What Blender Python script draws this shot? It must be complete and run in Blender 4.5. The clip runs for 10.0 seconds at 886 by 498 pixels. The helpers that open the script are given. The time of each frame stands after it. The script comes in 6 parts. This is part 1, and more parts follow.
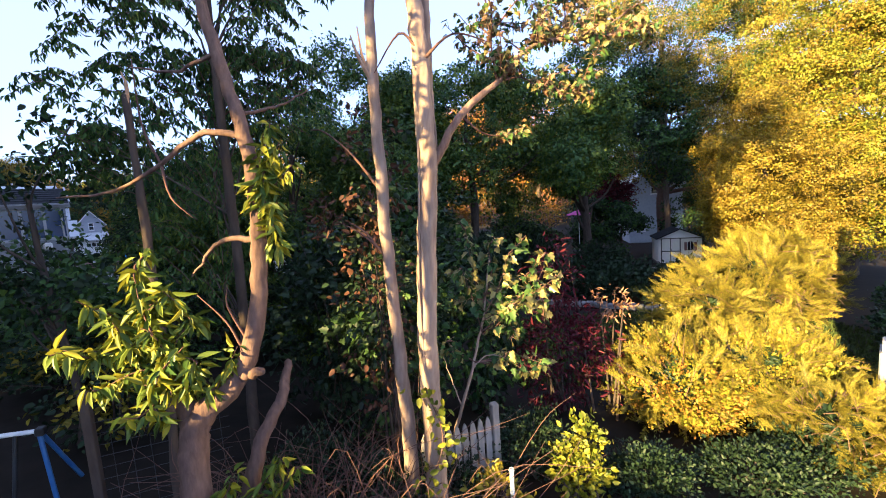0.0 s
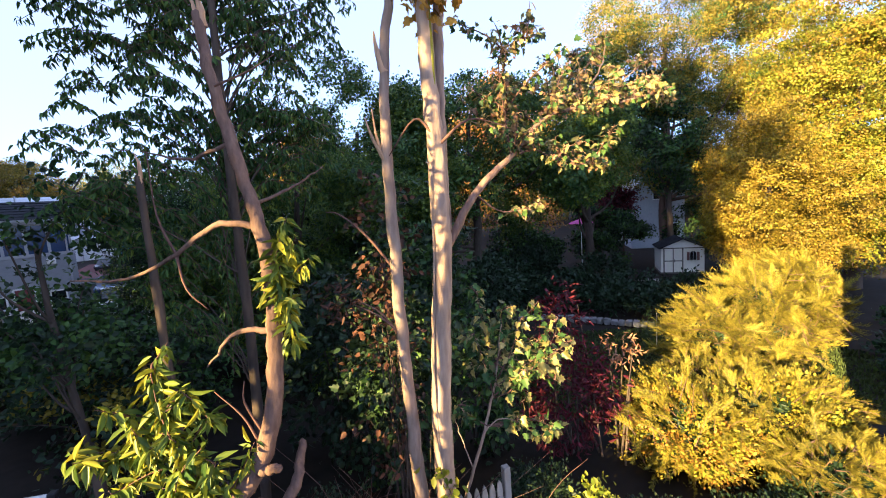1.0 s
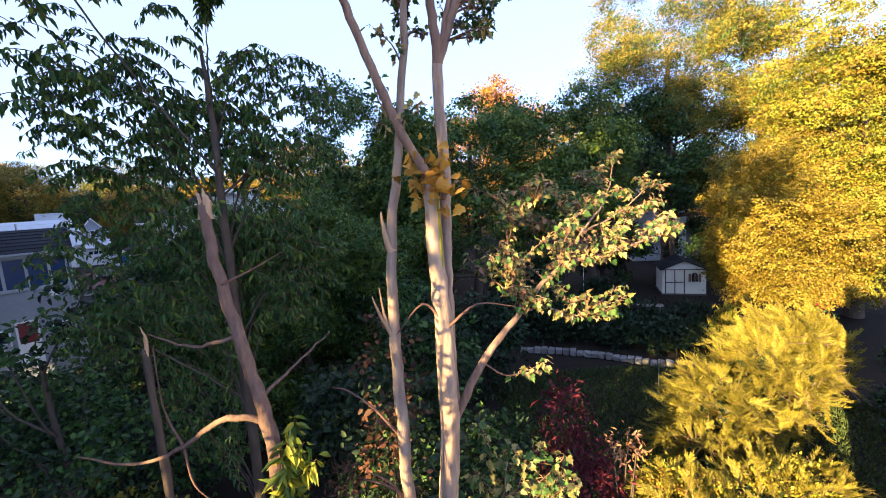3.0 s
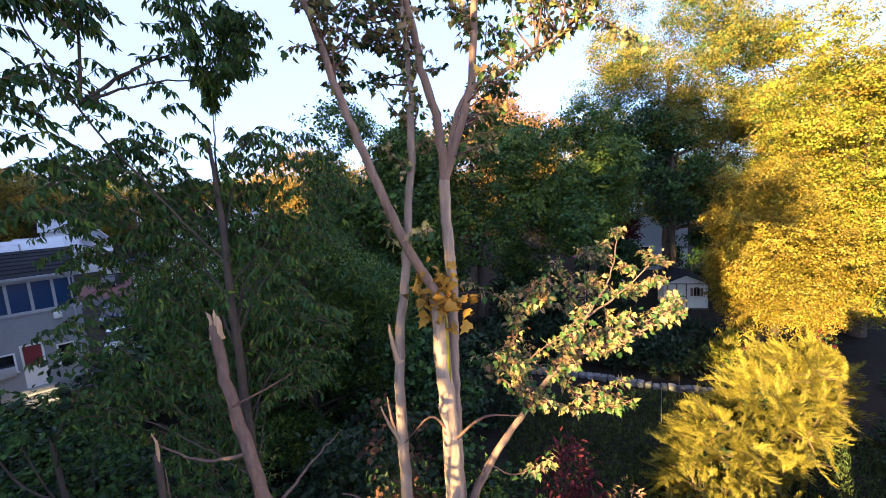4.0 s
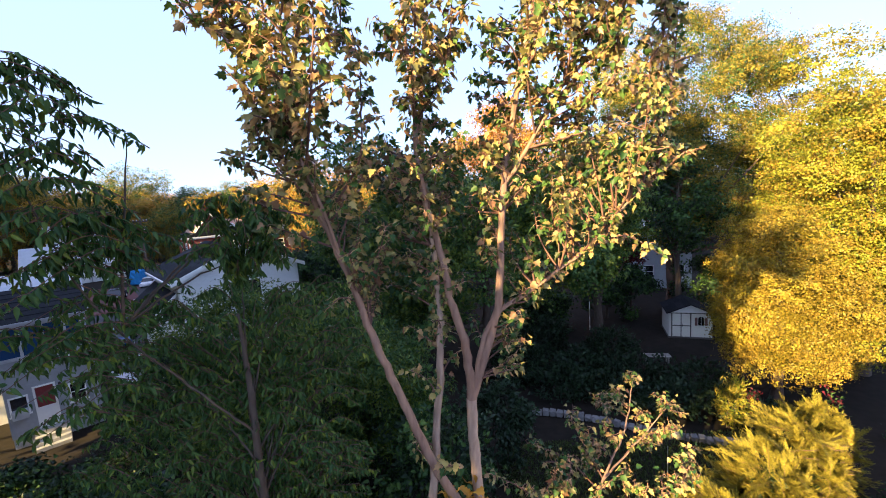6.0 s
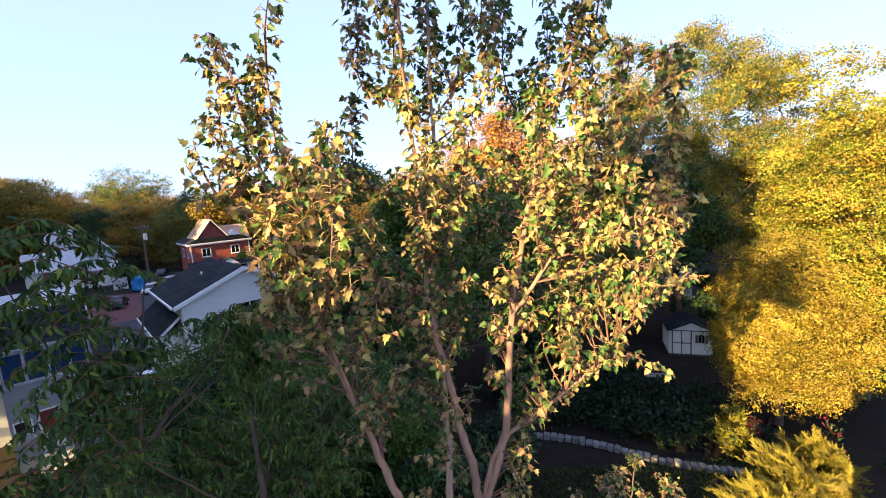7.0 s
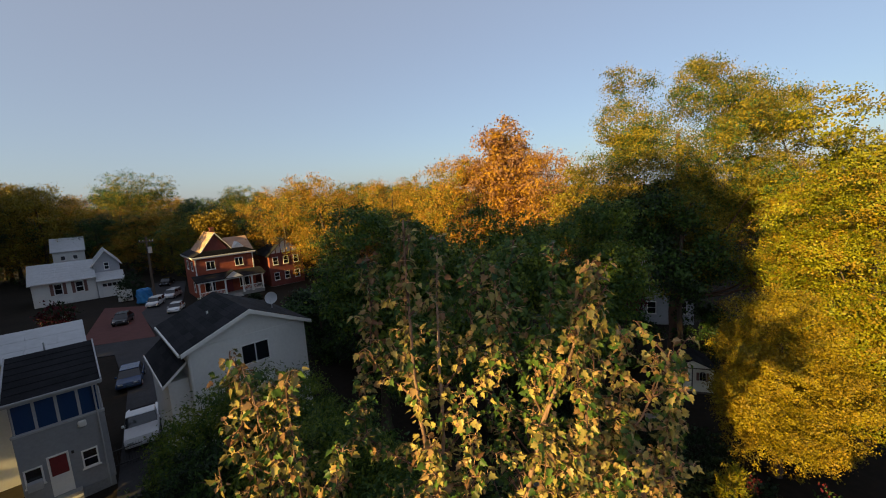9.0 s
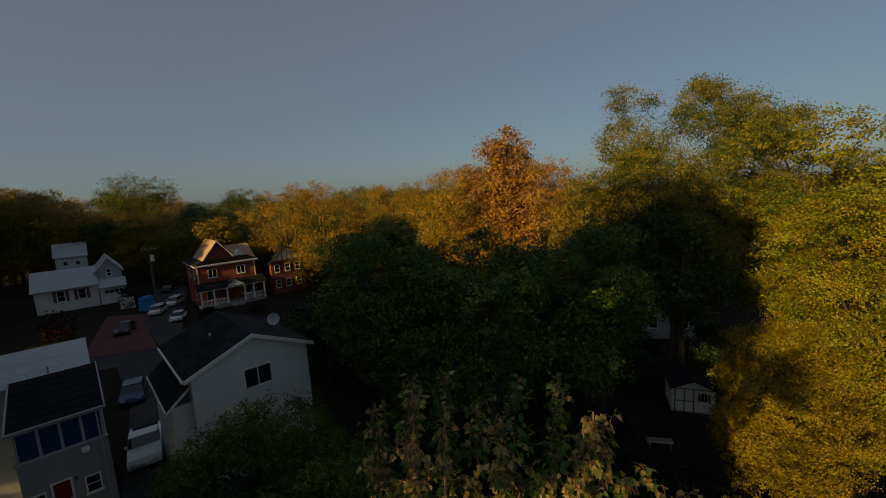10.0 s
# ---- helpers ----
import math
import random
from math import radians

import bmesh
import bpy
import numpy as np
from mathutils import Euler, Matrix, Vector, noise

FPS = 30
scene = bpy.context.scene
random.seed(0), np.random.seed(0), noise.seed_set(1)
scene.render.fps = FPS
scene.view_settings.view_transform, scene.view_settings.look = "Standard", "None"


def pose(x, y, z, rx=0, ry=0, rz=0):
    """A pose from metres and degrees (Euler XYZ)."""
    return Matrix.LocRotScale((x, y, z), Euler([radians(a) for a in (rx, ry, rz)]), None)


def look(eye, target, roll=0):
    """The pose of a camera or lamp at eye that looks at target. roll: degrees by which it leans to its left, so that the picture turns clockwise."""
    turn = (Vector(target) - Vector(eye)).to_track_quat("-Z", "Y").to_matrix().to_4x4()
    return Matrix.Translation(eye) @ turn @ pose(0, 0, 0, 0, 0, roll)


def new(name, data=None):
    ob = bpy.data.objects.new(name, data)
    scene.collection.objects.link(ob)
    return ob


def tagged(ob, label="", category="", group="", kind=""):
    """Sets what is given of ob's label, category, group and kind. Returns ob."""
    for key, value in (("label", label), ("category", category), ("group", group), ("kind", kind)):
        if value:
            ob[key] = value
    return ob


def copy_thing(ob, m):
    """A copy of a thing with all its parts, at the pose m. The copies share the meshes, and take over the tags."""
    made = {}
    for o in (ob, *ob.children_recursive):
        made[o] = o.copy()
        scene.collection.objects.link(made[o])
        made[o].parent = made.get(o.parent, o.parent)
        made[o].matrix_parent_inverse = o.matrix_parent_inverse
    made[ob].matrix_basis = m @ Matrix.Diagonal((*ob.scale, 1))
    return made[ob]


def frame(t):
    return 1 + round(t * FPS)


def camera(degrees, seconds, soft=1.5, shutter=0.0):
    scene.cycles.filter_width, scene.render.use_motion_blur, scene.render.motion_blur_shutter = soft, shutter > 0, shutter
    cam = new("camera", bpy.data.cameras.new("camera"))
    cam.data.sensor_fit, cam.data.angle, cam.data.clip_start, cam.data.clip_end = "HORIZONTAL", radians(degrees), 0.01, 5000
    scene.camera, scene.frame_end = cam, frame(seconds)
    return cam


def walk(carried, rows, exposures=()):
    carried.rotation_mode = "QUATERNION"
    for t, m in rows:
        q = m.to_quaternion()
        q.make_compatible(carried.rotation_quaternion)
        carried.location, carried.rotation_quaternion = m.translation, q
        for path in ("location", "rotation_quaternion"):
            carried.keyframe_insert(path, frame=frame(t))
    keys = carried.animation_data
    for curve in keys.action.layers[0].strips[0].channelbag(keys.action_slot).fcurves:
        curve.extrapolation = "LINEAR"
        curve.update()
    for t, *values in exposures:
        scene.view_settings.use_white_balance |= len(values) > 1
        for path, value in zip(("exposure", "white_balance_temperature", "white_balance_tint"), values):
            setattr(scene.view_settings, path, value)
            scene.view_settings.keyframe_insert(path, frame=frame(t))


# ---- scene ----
cam = camera(96.6, 10.0, soft=1.0)
METRES, EYE, TILT, LEAN, TURN = 12.0, 4.0, -6.0, 4.0, 0.0
ROWS = [
    (0.0, 0.0, 0.0, 0.0, -0.0, 0.0, 0.0),
    (0.5, -0.0068, 0.0008, 0.0364, 0.02, -0.21, 0.01),
    (1.0, -0.0131, 0.0016, 0.0752, 0.03, -0.37, 0.02),
    (1.5, -0.0164, 0.0031, 0.114, 0.01, -0.62, -0.03),
    (2.0, -0.0176, 0.0045, 0.1509, 0.05, -0.77, -0.04),
    (2.5, -0.0182, 0.0057, 0.1899, 0.04, -0.94, -0.07),
    (4.0, -0.025, 0.0038, 0.3297, 0.21, -1.19, 0.18),
    (4.5, -0.0311, 0.0043, 0.3774, 0.2, -1.3, 0.17),
    (5.0, -0.0364, 0.005, 0.4209, 0.24, -1.47, 0.09),
    (6.5, -0.0518, -0.0095, 0.5766, 0.52, -1.56, 0.1),
    (7.0, -0.0552, -0.0103, 0.6338, 0.49, -1.68, -0.0),
    (7.5, -0.0569, -0.0127, 0.6902, 0.57, -1.76, -0.09),
    (8.0, -0.0587, -0.0164, 0.7475, 0.66, -1.84, -0.18),
    (8.5, -0.0595, -0.0183, 0.8061, 0.77, -1.9, -0.27),
    (9.0, -0.0612, -0.0203, 0.8684, 0.81, -1.98, -0.32),
    (9.5, -0.0639, -0.022, 0.9324, 0.9, -1.99, -0.39),
    (10.0, -0.0676, -0.021, 0.9954, 0.97, -1.99, -0.48),
]
EXPOSURES = [(0.0, 2.35, 5250, 13), (5.0, 2.3, 5250, 13), (6.5, 2.1, 5350, 14), (8.1, 1.82, 5600, 15), (8.5, 1.35, 6000, 8), (9.0, 0.8, 6600, 3), (9.5, 0.25, 6600, -1), (10.0, -0.5, 6600, -4)]
walk(cam, [(t, pose(0, 0, EYE, TILT, LEAN, TURN) @ pose(METRES * x, METRES * y, METRES * z, 90 + pitch, roll, yaw)) for t, x, y, z, yaw, pitch, roll in ROWS], EXPOSURES)

# Plan places are given square to the near yard, which falls to the right by LEAN degrees; SITE turns them upright.
SITE = Matrix.Translation((0, 0, EYE)) @ pose(0, 0, 0, 0, LEAN, 0) @ Matrix.Translation((0, 0, -EYE))
OVERLOOK = Vector((0.0, 0.85, 14.42))


def ease(v):
    v = np.clip(v, 0, 1)
    return v * v * (3 - 2 * v)


def ground_at(x, y):
    """Height of the ground: the near yard falls to the right, the land behind it lies about a metre lower and level."""
    near = -math.tan(radians(LEAN)) * np.clip(x, -6, 19)
    back = ease((np.asarray(y) - 6) / 12) * (-0.7 - 0.55 * ease((np.asarray(x) + 10) / 10))
    w = ease((np.asarray(y) - 6) / 12)
    return np.where(np.asarray(x) >= 0, np.minimum(near, back), (1 - w) * near + back)


def seat(m, mid=0.0, sized=True):
    """An upright pose on the ground for a thing planned at m; mid: the height at which its plan place holds.
    Far things are set out along the line of sight from the overlook to where the ground lies; sized: their size goes with it."""
    p = m.translation
    q = SITE @ (p + Vector((0, 0, mid))) - Vector((0, 0, mid))
    g, k, tall = float(ground_at(q.x, q.y)), 1.0, 1.0
    q.z -= p.z
    if q.y > 8:
        base = q.copy()
        for _ in range(4):
            k = min(max((OVERLOOK.z - g) / (OVERLOOK.z - base.z), 0.7), 1.6)
            q = OVERLOOK + (base - OVERLOOK) * k
            g = float(ground_at(q.x, q.y))
    if mid > 1:
        tall = (mid * k + q.z - g) / (mid * k)
    out = m.to_3x3().to_4x4() @ (Matrix.Diagonal((k, k, k * tall, 1)) if sized else Matrix.Identity(4))
    out.translation = (q.x, q.y, g + p.z)
    return out


# ---- light ----
SUN_DIR = SITE.to_3x3() @ Vector((0.66, 0.75, -0.25)).normalized()
sun = new("sun", bpy.data.lights.new("sun", "SUN"))
sun.data.energy, sun.data.angle, sun.data.color = 7.2, radians(0.6), (1.0, 0.65, 0.21)
sun.matrix_world = look((-40, -40, 30), Vector((-40, -40, 30)) + SUN_DIR)
world = bpy.data.worlds.new("sky")
scene.world = world
world.use_nodes = True
wn = world.node_tree
sky = wn.nodes.new("ShaderNodeTexSky")
sky.sky_type, sky.sun_disc = "NISHITA", False
sky.sun_elevation = math.asin(-SUN_DIR.z)
sky.sun_rotation = math.atan2(-SUN_DIR.x, -SUN_DIR.y)
sky.air_density, sky.dust_density, sky.ozone_density = 1.0, 1.3, 4.5
wn.nodes["Background"].inputs["Strength"].default_value = 0.108
# a thin even veil of high cloud over the evening sky
veil = wn.nodes.new("ShaderNodeMixRGB")
veil.inputs["Fac"].default_value = 0.52
veil.inputs["Color2"].default_value = (2.74, 2.62, 2.98, 1)
wn.links.new(sky.outputs[0], veil.inputs["Color1"])
wn.links.new(veil.outputs[0], wn.nodes["Background"].inputs[0])

# ---- materials ----


def material(name, c1, c2, scale=4.0, rough=0.8, bump=0.3, metal=0.0, island=False, piece=False, streak=1.0, mid=0.5, translucent=0.0, hue=0.0):
    """A surface that varies between two colours at two scales, by leaf or by piece where asked."""
    m = bpy.data.materials.new(name)
    m.use_nodes = True
    n, l = m.node_tree.nodes, m.node_tree.links
    b = n["Principled BSDF"]
    co = n.new("ShaderNodeTexCoord")
    mp = n.new("ShaderNodeMapping")
    mp.inputs["Scale"].default_value = (1, 1, 1 / streak)
    l.new(co.outputs["Object"], mp.inputs[0])
    big, fine = n.new("ShaderNodeTexNoise"), n.new("ShaderNodeTexNoise")
    big.inputs["Scale"].default_value, fine.inputs["Scale"].default_value = scale * 0.18, scale * 2.2
    big.inputs["Detail"].default_value, fine.inputs["Detail"].default_value = 3, 6
    l.new(mp.outputs[0], big.inputs["Vector"])
    l.new(mp.outputs[0], fine.inputs["Vector"])
    mix = n.new("ShaderNodeMath")
    mix.operation = "ADD"
    half = n.new("ShaderNodeMath")
    half.operation = "MULTIPLY"
    half.inputs[1].default_value = 0.5
    l.new(big.outputs["Fac"], mix.inputs[0])
    l.new(fine.outputs["Fac"], mix.inputs[1])
    l.new(mix.outputs[0], half.inputs[0])
    value = half.outputs[0]
    if island or piece:
        src = n.new("ShaderNodeNewGeometry").outputs["Random Per Island"] if island else n.new("ShaderNodeObjectInfo").outputs["Random"]
        add = n.new("ShaderNodeMath")
        add.operation = "MULTIPLY_ADD"
        add.inputs[1].default_value = 0.4 if island else 0.35
        l.new(src, add.inputs[0])
        sub = n.new("ShaderNodeMath")
        sub.operation = "SUBTRACT"
        sub.inputs[1].default_value = 0.2 if island else 0.17
        l.new(value, sub.inputs[0])
        l.new(sub.outputs[0], add.inputs[2])
        value = add.outputs[0]
    ramp = n.new("ShaderNodeValToRGB")
    e = ramp.color_ramp.elements
    e[0].position, e[1].position = mid - 0.22, mid + 0.22
    e[0].color, e[1].color = (*c1, 1), (*c2, 1)
    l.new(value, ramp.inputs[0])
    l.new(ramp.outputs[0], b.inputs["Base Color"])
    b.inputs["Roughness"].default_value = rough
    b.inputs["Metallic"].default_value = metal
    if rough >= 0.85:
        b.inputs["Specular IOR Level"].default_value = 0.15
    if bump:
        bp = n.new("ShaderNodeBump")
        bp.inputs["Strength"].default_value, bp.inputs["Distance"].default_value = bump, 0.02
        l.new(fine.outputs["Fac"], bp.inputs["Height"])
        l.new(bp.outputs[0], b.inputs["Normal"])
    if translucent:
        b.inputs["Specular IOR Level"].default_value = 0.25
        tr = n.new("ShaderNodeBsdfTranslucent")
        l.new(ramp.outputs[0], tr.inputs["Color"])
        ms = n.new("ShaderNodeMixShader")
        ms.inputs[0].default_value = translucent
        l.new(b.outputs[0], ms.inputs[1])
        l.new(tr.outputs[0], ms.inputs[2])
        l.new(ms.outputs[0], n["Material Output"].inputs["Surface"])
    return m


def leafy(name, c1, c2, rough=0.5, translucent=0.3, mid=0.5):
    return material(name, c1, c2, 1.6, rough, 0.0, island=True, translucent=translucent, mid=mid)


def glazing(name, tint, rough=0.06):
    m = bpy.data.materials.new(name)
    m.use_nodes = True
    b = m.node_tree.nodes["Principled BSDF"]
    b.inputs["Base Color"].default_value = (*tint, 1)
    b.inputs["Roughness"].default_value, b.inputs["Specular IOR Level"].default_value = rough, 0.8
    return m


BARK_GREY = material("maple_bark", (0.16, 0.105, 0.08), (0.46, 0.34, 0.26), 9, 0.9, 0.8, streak=5)
BARK_LIMB = material("maple_limb_bark", (0.12, 0.07, 0.052), (0.34, 0.22, 0.16), 9, 0.9, 0.8, streak=5)
BARK_BROWN = material("brown_bark", (0.075, 0.046, 0.04), (0.22, 0.14, 0.105), 10, 0.9, 0.9, streak=3)
BARK_DARK = material("dark_bark", (0.045, 0.035, 0.03), (0.12, 0.09, 0.07), 6, 0.95, 0.6, streak=4)
TWIG = material("dead_twig", (0.085, 0.045, 0.038), (0.18, 0.105, 0.08), 14, 0.9, 0.3)
TORN = material("torn_wood", (0.36, 0.20, 0.10), (0.52, 0.33, 0.20), 12, 0.8, 0.5, streak=6)
LEAF_MAPLE = leafy("maple_leaf", (0.045, 0.06, 0.018), (0.42, 0.34, 0.11), 0.35, 0.25)
LEAF_MAPLE_TURNING = leafy("turning_maple_leaf", (0.16, 0.08, 0.045), (0.42, 0.28, 0.12), 0.40, 0.25)
LEAF_CHERRY = leafy("lance_leaf", (0.04, 0.085, 0.018), (0.20, 0.25, 0.03), 0.38, 0.3)
LEAF_RED = leafy("crimson_leaf", (0.03, 0.006, 0.012), (0.15, 0.02, 0.032), 0.5, 0.3)
LEAF_GOLD = leafy("golden_leaf", (0.09, 0.068, 0.006), (0.31, 0.205, 0.014), 0.5, 0.2)
LEAF_LIME = leafy("yellow_green_leaf", (0.08, 0.11, 0.008), (0.32, 0.295, 0.014), 0.45, 0.25)
LEAF_GREEN = leafy("green_leaf", (0.020, 0.054, 0.016), (0.085, 0.15, 0.028), 0.5, 0.2)
# dark green with foliage shade put into the colour, well below LEAF_GREEN
LEAF_DARK_SHADED = leafy("dark_shaded_leaf", (0.009, 0.02, 0.01), (0.03, 0.054, 0.02), 0.5, 0.15)
LEAF_OLIVE = leafy("olive_leaf", (0.085, 0.085, 0.010), (0.32, 0.245, 0.022), 0.5, 0.2)
LEAF_ORANGE = leafy("orange_leaf", (0.22, 0.11, 0.015), (0.5, 0.27, 0.03), 0.5, 0.25)
LEAF_RUST = leafy("rust_leaf", (0.2, 0.09, 0.05), (0.42, 0.24, 0.13), 0.5, 0.25)
LEAF_CYPRESS = leafy("cypress_frond", (0.085, 0.085, 0.01), (0.37, 0.3, 0.024), 0.55, 0.2)
LEAF_BROWN = leafy("brown_vine_leaf", (0.035, 0.018, 0.012), (0.14, 0.06, 0.035), 0.6, 0.2)
LEAF_PRIVET = leafy("golden_privet_leaf", (0.1, 0.085, 0.006), (0.33, 0.255, 0.014), 0.45, 0.2)
GRASS = leafy("grass_blade", (0.025, 0.045, 0.01), (0.09, 0.12, 0.03), 0.6, 0.2)
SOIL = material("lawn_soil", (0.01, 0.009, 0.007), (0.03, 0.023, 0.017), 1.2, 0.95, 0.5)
ASPHALT = material("asphalt", (0.035, 0.035, 0.038), (0.07, 0.07, 0.075), 3, 0.9, 0.3)
PAVER = material("red_paver", (0.075, 0.036, 0.034), (0.13, 0.06, 0.056), 6, 0.9, 0.3, piece=True)
STONE = material("edging_stone", (0.11, 0.105, 0.1), (0.24, 0.23, 0.22), 7, 0.9, 0.5, piece=True)
SIDING_WHITE = material("white_vinyl_siding", (0.62, 0.62, 0.60), (0.76, 0.76, 0.74), 2.5, 0.55, 0.08)
SIDING_GREY = material("weathered_siding", (0.22, 0.23, 0.25), (0.31, 0.32, 0.34), 2.5, 0.6, 0.1)
TRIM_GREY = material("dull_white_trim", (0.30, 0.31, 0.33), (0.42, 0.43, 0.45), 3, 0.5, 0.05)
SIDING_BLUE = material("pale_siding", (0.30, 0.32, 0.36), (0.42, 0.44, 0.48), 2.5, 0.6, 0.1)
PAINT_WHITE = material("white_trim_paint", (0.70, 0.70, 0.68), (0.82, 0.82, 0.80), 3, 0.45, 0.05)
ROOF_DARK = material("charcoal_shingle", (0.007, 0.008, 0.01), (0.024, 0.025, 0.03), 5, 0.9, 0.5, island=True)
ROOF_GREY = material("pale_roof_coating", (0.38, 0.40, 0.42), (0.52, 0.54, 0.56), 1.4, 0.6, 0.15)
ROOF_TAN = material("tan_shingle", (0.36, 0.22, 0.15), (0.50, 0.33, 0.22), 5, 0.9, 0.4, island=True)
BRICK = material("red_brick", (0.22, 0.055, 0.035), (0.36, 0.11, 0.07), 9, 0.9, 0.4)
BRICK_DARK = material("maroon_brick", (0.13, 0.045, 0.04), (0.24, 0.08, 0.07), 9, 0.9, 0.4)
GLASS_DARK = glazing("dark_window_glass", (0.012, 0.016, 0.024))
# blue sky reflection is put into the base colour of these panes
GLASS_BLUE = glazing("sky_tinted_glass", (0.02, 0.05, 0.13), 0.12)
GLASS_CAR = glazing("car_glass", (0.01, 0.012, 0.016), 0.04)
SHUTTER = material("brown_shutter", (0.12, 0.06, 0.05), (0.20, 0.10, 0.08), 8, 0.6, 0.1)
DOOR_RED = material("dark_red_door", (0.12, 0.015, 0.02), (0.20, 0.03, 0.035), 6, 0.4, 0.05)
CAR_WHITE = material("white_car_paint", (0.70, 0.71, 0.72), (0.80, 0.80, 0.81), 2, 0.25, 0.0)
CAR_BLACK = material("black_car_paint", (0.010, 0.011, 0.013), (0.02, 0.021, 0.024), 2, 0.2, 0.0)
CAR_BLUE = material("blue_car_paint", (0.012, 0.035, 0.10), (0.025, 0.06, 0.15), 2, 0.25, 0.0)
TYRE = material("tyre_rubber", (0.012, 0.012, 0.012), (0.03, 0.03, 0.03), 8, 0.9, 0.2)
STEEL = material("brushed_metal", (0.45, 0.46, 0.48), (0.62, 0.63, 0.65), 8, 0.4, 0.05, metal=0.8)
DISH = material("grey_dish_enamel", (0.40, 0.41, 0.43), (0.52, 0.53, 0.55), 4, 0.5, 0.05)
FENCE_WOOD = material("weathered_picket", (0.20, 0.18, 0.16), (0.40, 0.36, 0.32), 8, 0.9, 0.4, streak=4, piece=True)
POLE_WOOD = material("creosote_pole", (0.07, 0.055, 0.045), (0.15, 0.115, 0.09), 8, 0.9, 0.4, streak=6)
BLACK_IRON = material("black_wrought_iron", (0.012, 0.012, 0.013), (0.03, 0.03, 0.032), 8, 0.5, 0.1)
BLUE_STEEL = material("blue_painted_tube", (0.03, 0.10, 0.28), (0.06, 0.17, 0.40), 6, 0.4, 0.05)
PINK_CLOTH = material("magenta_canvas", (0.50, 0.06, 0.28), (0.66, 0.12, 0.40), 5, 0.8, 0.1)
BLUE_TARP = material("bright_blue_tarp", (0.03, 0.20, 0.50), (0.05, 0.30, 0.65), 5, 0.5, 0.2)
SHED_CREAM = material("cream_resin_panel", (0.66, 0.64, 0.56), (0.78, 0.76, 0.68), 4, 0.5, 0.06)
SHED_BROWN = material("brown_resin_trim", (0.05, 0.045, 0.04), (0.10, 0.085, 0.075), 4, 0.6, 0.1)
CONCRETE = material("grey_concrete", (0.25, 0.25, 0.25), (0.40, 0.40, 0.39), 5, 0.9, 0.3)
LAMP_RED = material("red_tail_lens", (0.25, 0.01, 0.01), (0.35, 0.02, 0.02), 6, 0.2, 0.0)

# ---- building helpers ----
RNG = np.random.default_rng(7)


def mesh_from(name, verts, faces, mat):
    """A mesh from arrays: verts (n, 3), faces a list of equal-sided (m, k) index arrays."""
    me = bpy.data.meshes.new(name)
    verts = np.asarray(verts, np.float32)
    me.vertices.add(len(verts))
    me.vertices.foreach_set("co", verts.ravel())
    flat = np.concatenate([np.asarray(f, np.int32).ravel() for f in faces])
    sizes = np.concatenate([np.full(len(f), np.asarray(f).shape[1], np.int32) for f in faces])
    me.loops.add(len(flat))
    me.loops.foreach_set("vertex_index", flat)
    me.polygons.add(len(sizes))
    me.polygons.foreach_set("loop_start", np.concatenate([[0], np.cumsum(sizes)[:-1]]).astype(np.int32))
    me.polygons.foreach_set("loop_total", sizes)
    me.update(calc_edges=True)
    me.materials.append(mat)
    return me


def part(name, bm, mat, parent=None, label="", smooth=False, kind=""):
    """Links a bmesh (or a ready mesh) as one mesh object under a thing or a part."""
    if isinstance(bm, bpy.types.Mesh):
        me = bm
    else:
        me = bpy.data.meshes.new(name)
        bm.to_mesh(me)
        bm.free()
        me.materials.append(mat)
    if smooth:
        me.polygons.foreach_set("use_smooth", np.ones(len(me.polygons), bool))
    ob = new(name, me)
    ob.parent = parent
    return tagged(ob, label, kind=kind)


def empty(name, m, label, category, group="", kind="", mid=0.5, follows=False, sized=True):
    """The base of a thing, upright on the ground; follows: it takes the fall of the ground (or is planned square to it)."""
    ob = new(name)
    ob.matrix_world = SITE @ m if follows else seat(m, mid, sized)
    ob.empty_display_size = 0.2
    return tagged(ob, label, category, group, kind)


def box(bm, x0, x1, y0, y1, z0, z1, bevel=0.0):
    r = bmesh.ops.create_cube(bm, size=1.0, matrix=Matrix.LocRotScale(((x0 + x1) / 2, (y0 + y1) / 2, (z0 + z1) / 2), None, (abs(x1 - x0), abs(y1 - y0), abs(z1 - z0))))
    if bevel:
        edges = list({e for v in r["verts"] for e in v.link_edges})
        bmesh.ops.bevel(bm, geom=edges, offset=bevel, segments=1, affect="EDGES")
    return r["verts"]


def boxes(*rows, bevel=0.0):
    bm = bmesh.new()
    for r in rows:
        box(bm, *r, bevel=bevel)
    return bm


def prism(bm, outline, axis, a, b):
    """Extrudes an outline of (u, v) points along x, y or z from a to b."""
    def at(u, v, w):
        return {"x": (w, u, v), "y": (u, w, v), "z": (u, v, w)}[axis]
    lo, hi = [bm.verts.new(at(u, v, a)) for u, v in outline], [bm.verts.new(at(u, v, b)) for u, v in outline]
    n = len(outline)
    bm.faces.new(lo)
    bm.faces.new(hi[::-1])
    for i in range(n):
        bm.faces.new((lo[i], hi[i], hi[(i + 1) % n], lo[(i + 1) % n]))
    bmesh.ops.recalc_face_normals(bm, faces=bm.faces[:])
    return bm


def cylinder(bm, a, b, r0, r1, sides=10):
    a, b = Vector(a), Vector(b)
    m = Matrix.Translation((a + b) / 2) @ (b - a).to_track_quat("Z", "Y").to_matrix().to_4x4()
    bmesh.ops.create_cone(bm, cap_ends=True, segments=sides, radius1=r0, radius2=r1, depth=(b - a).length, matrix=m)
    return bm


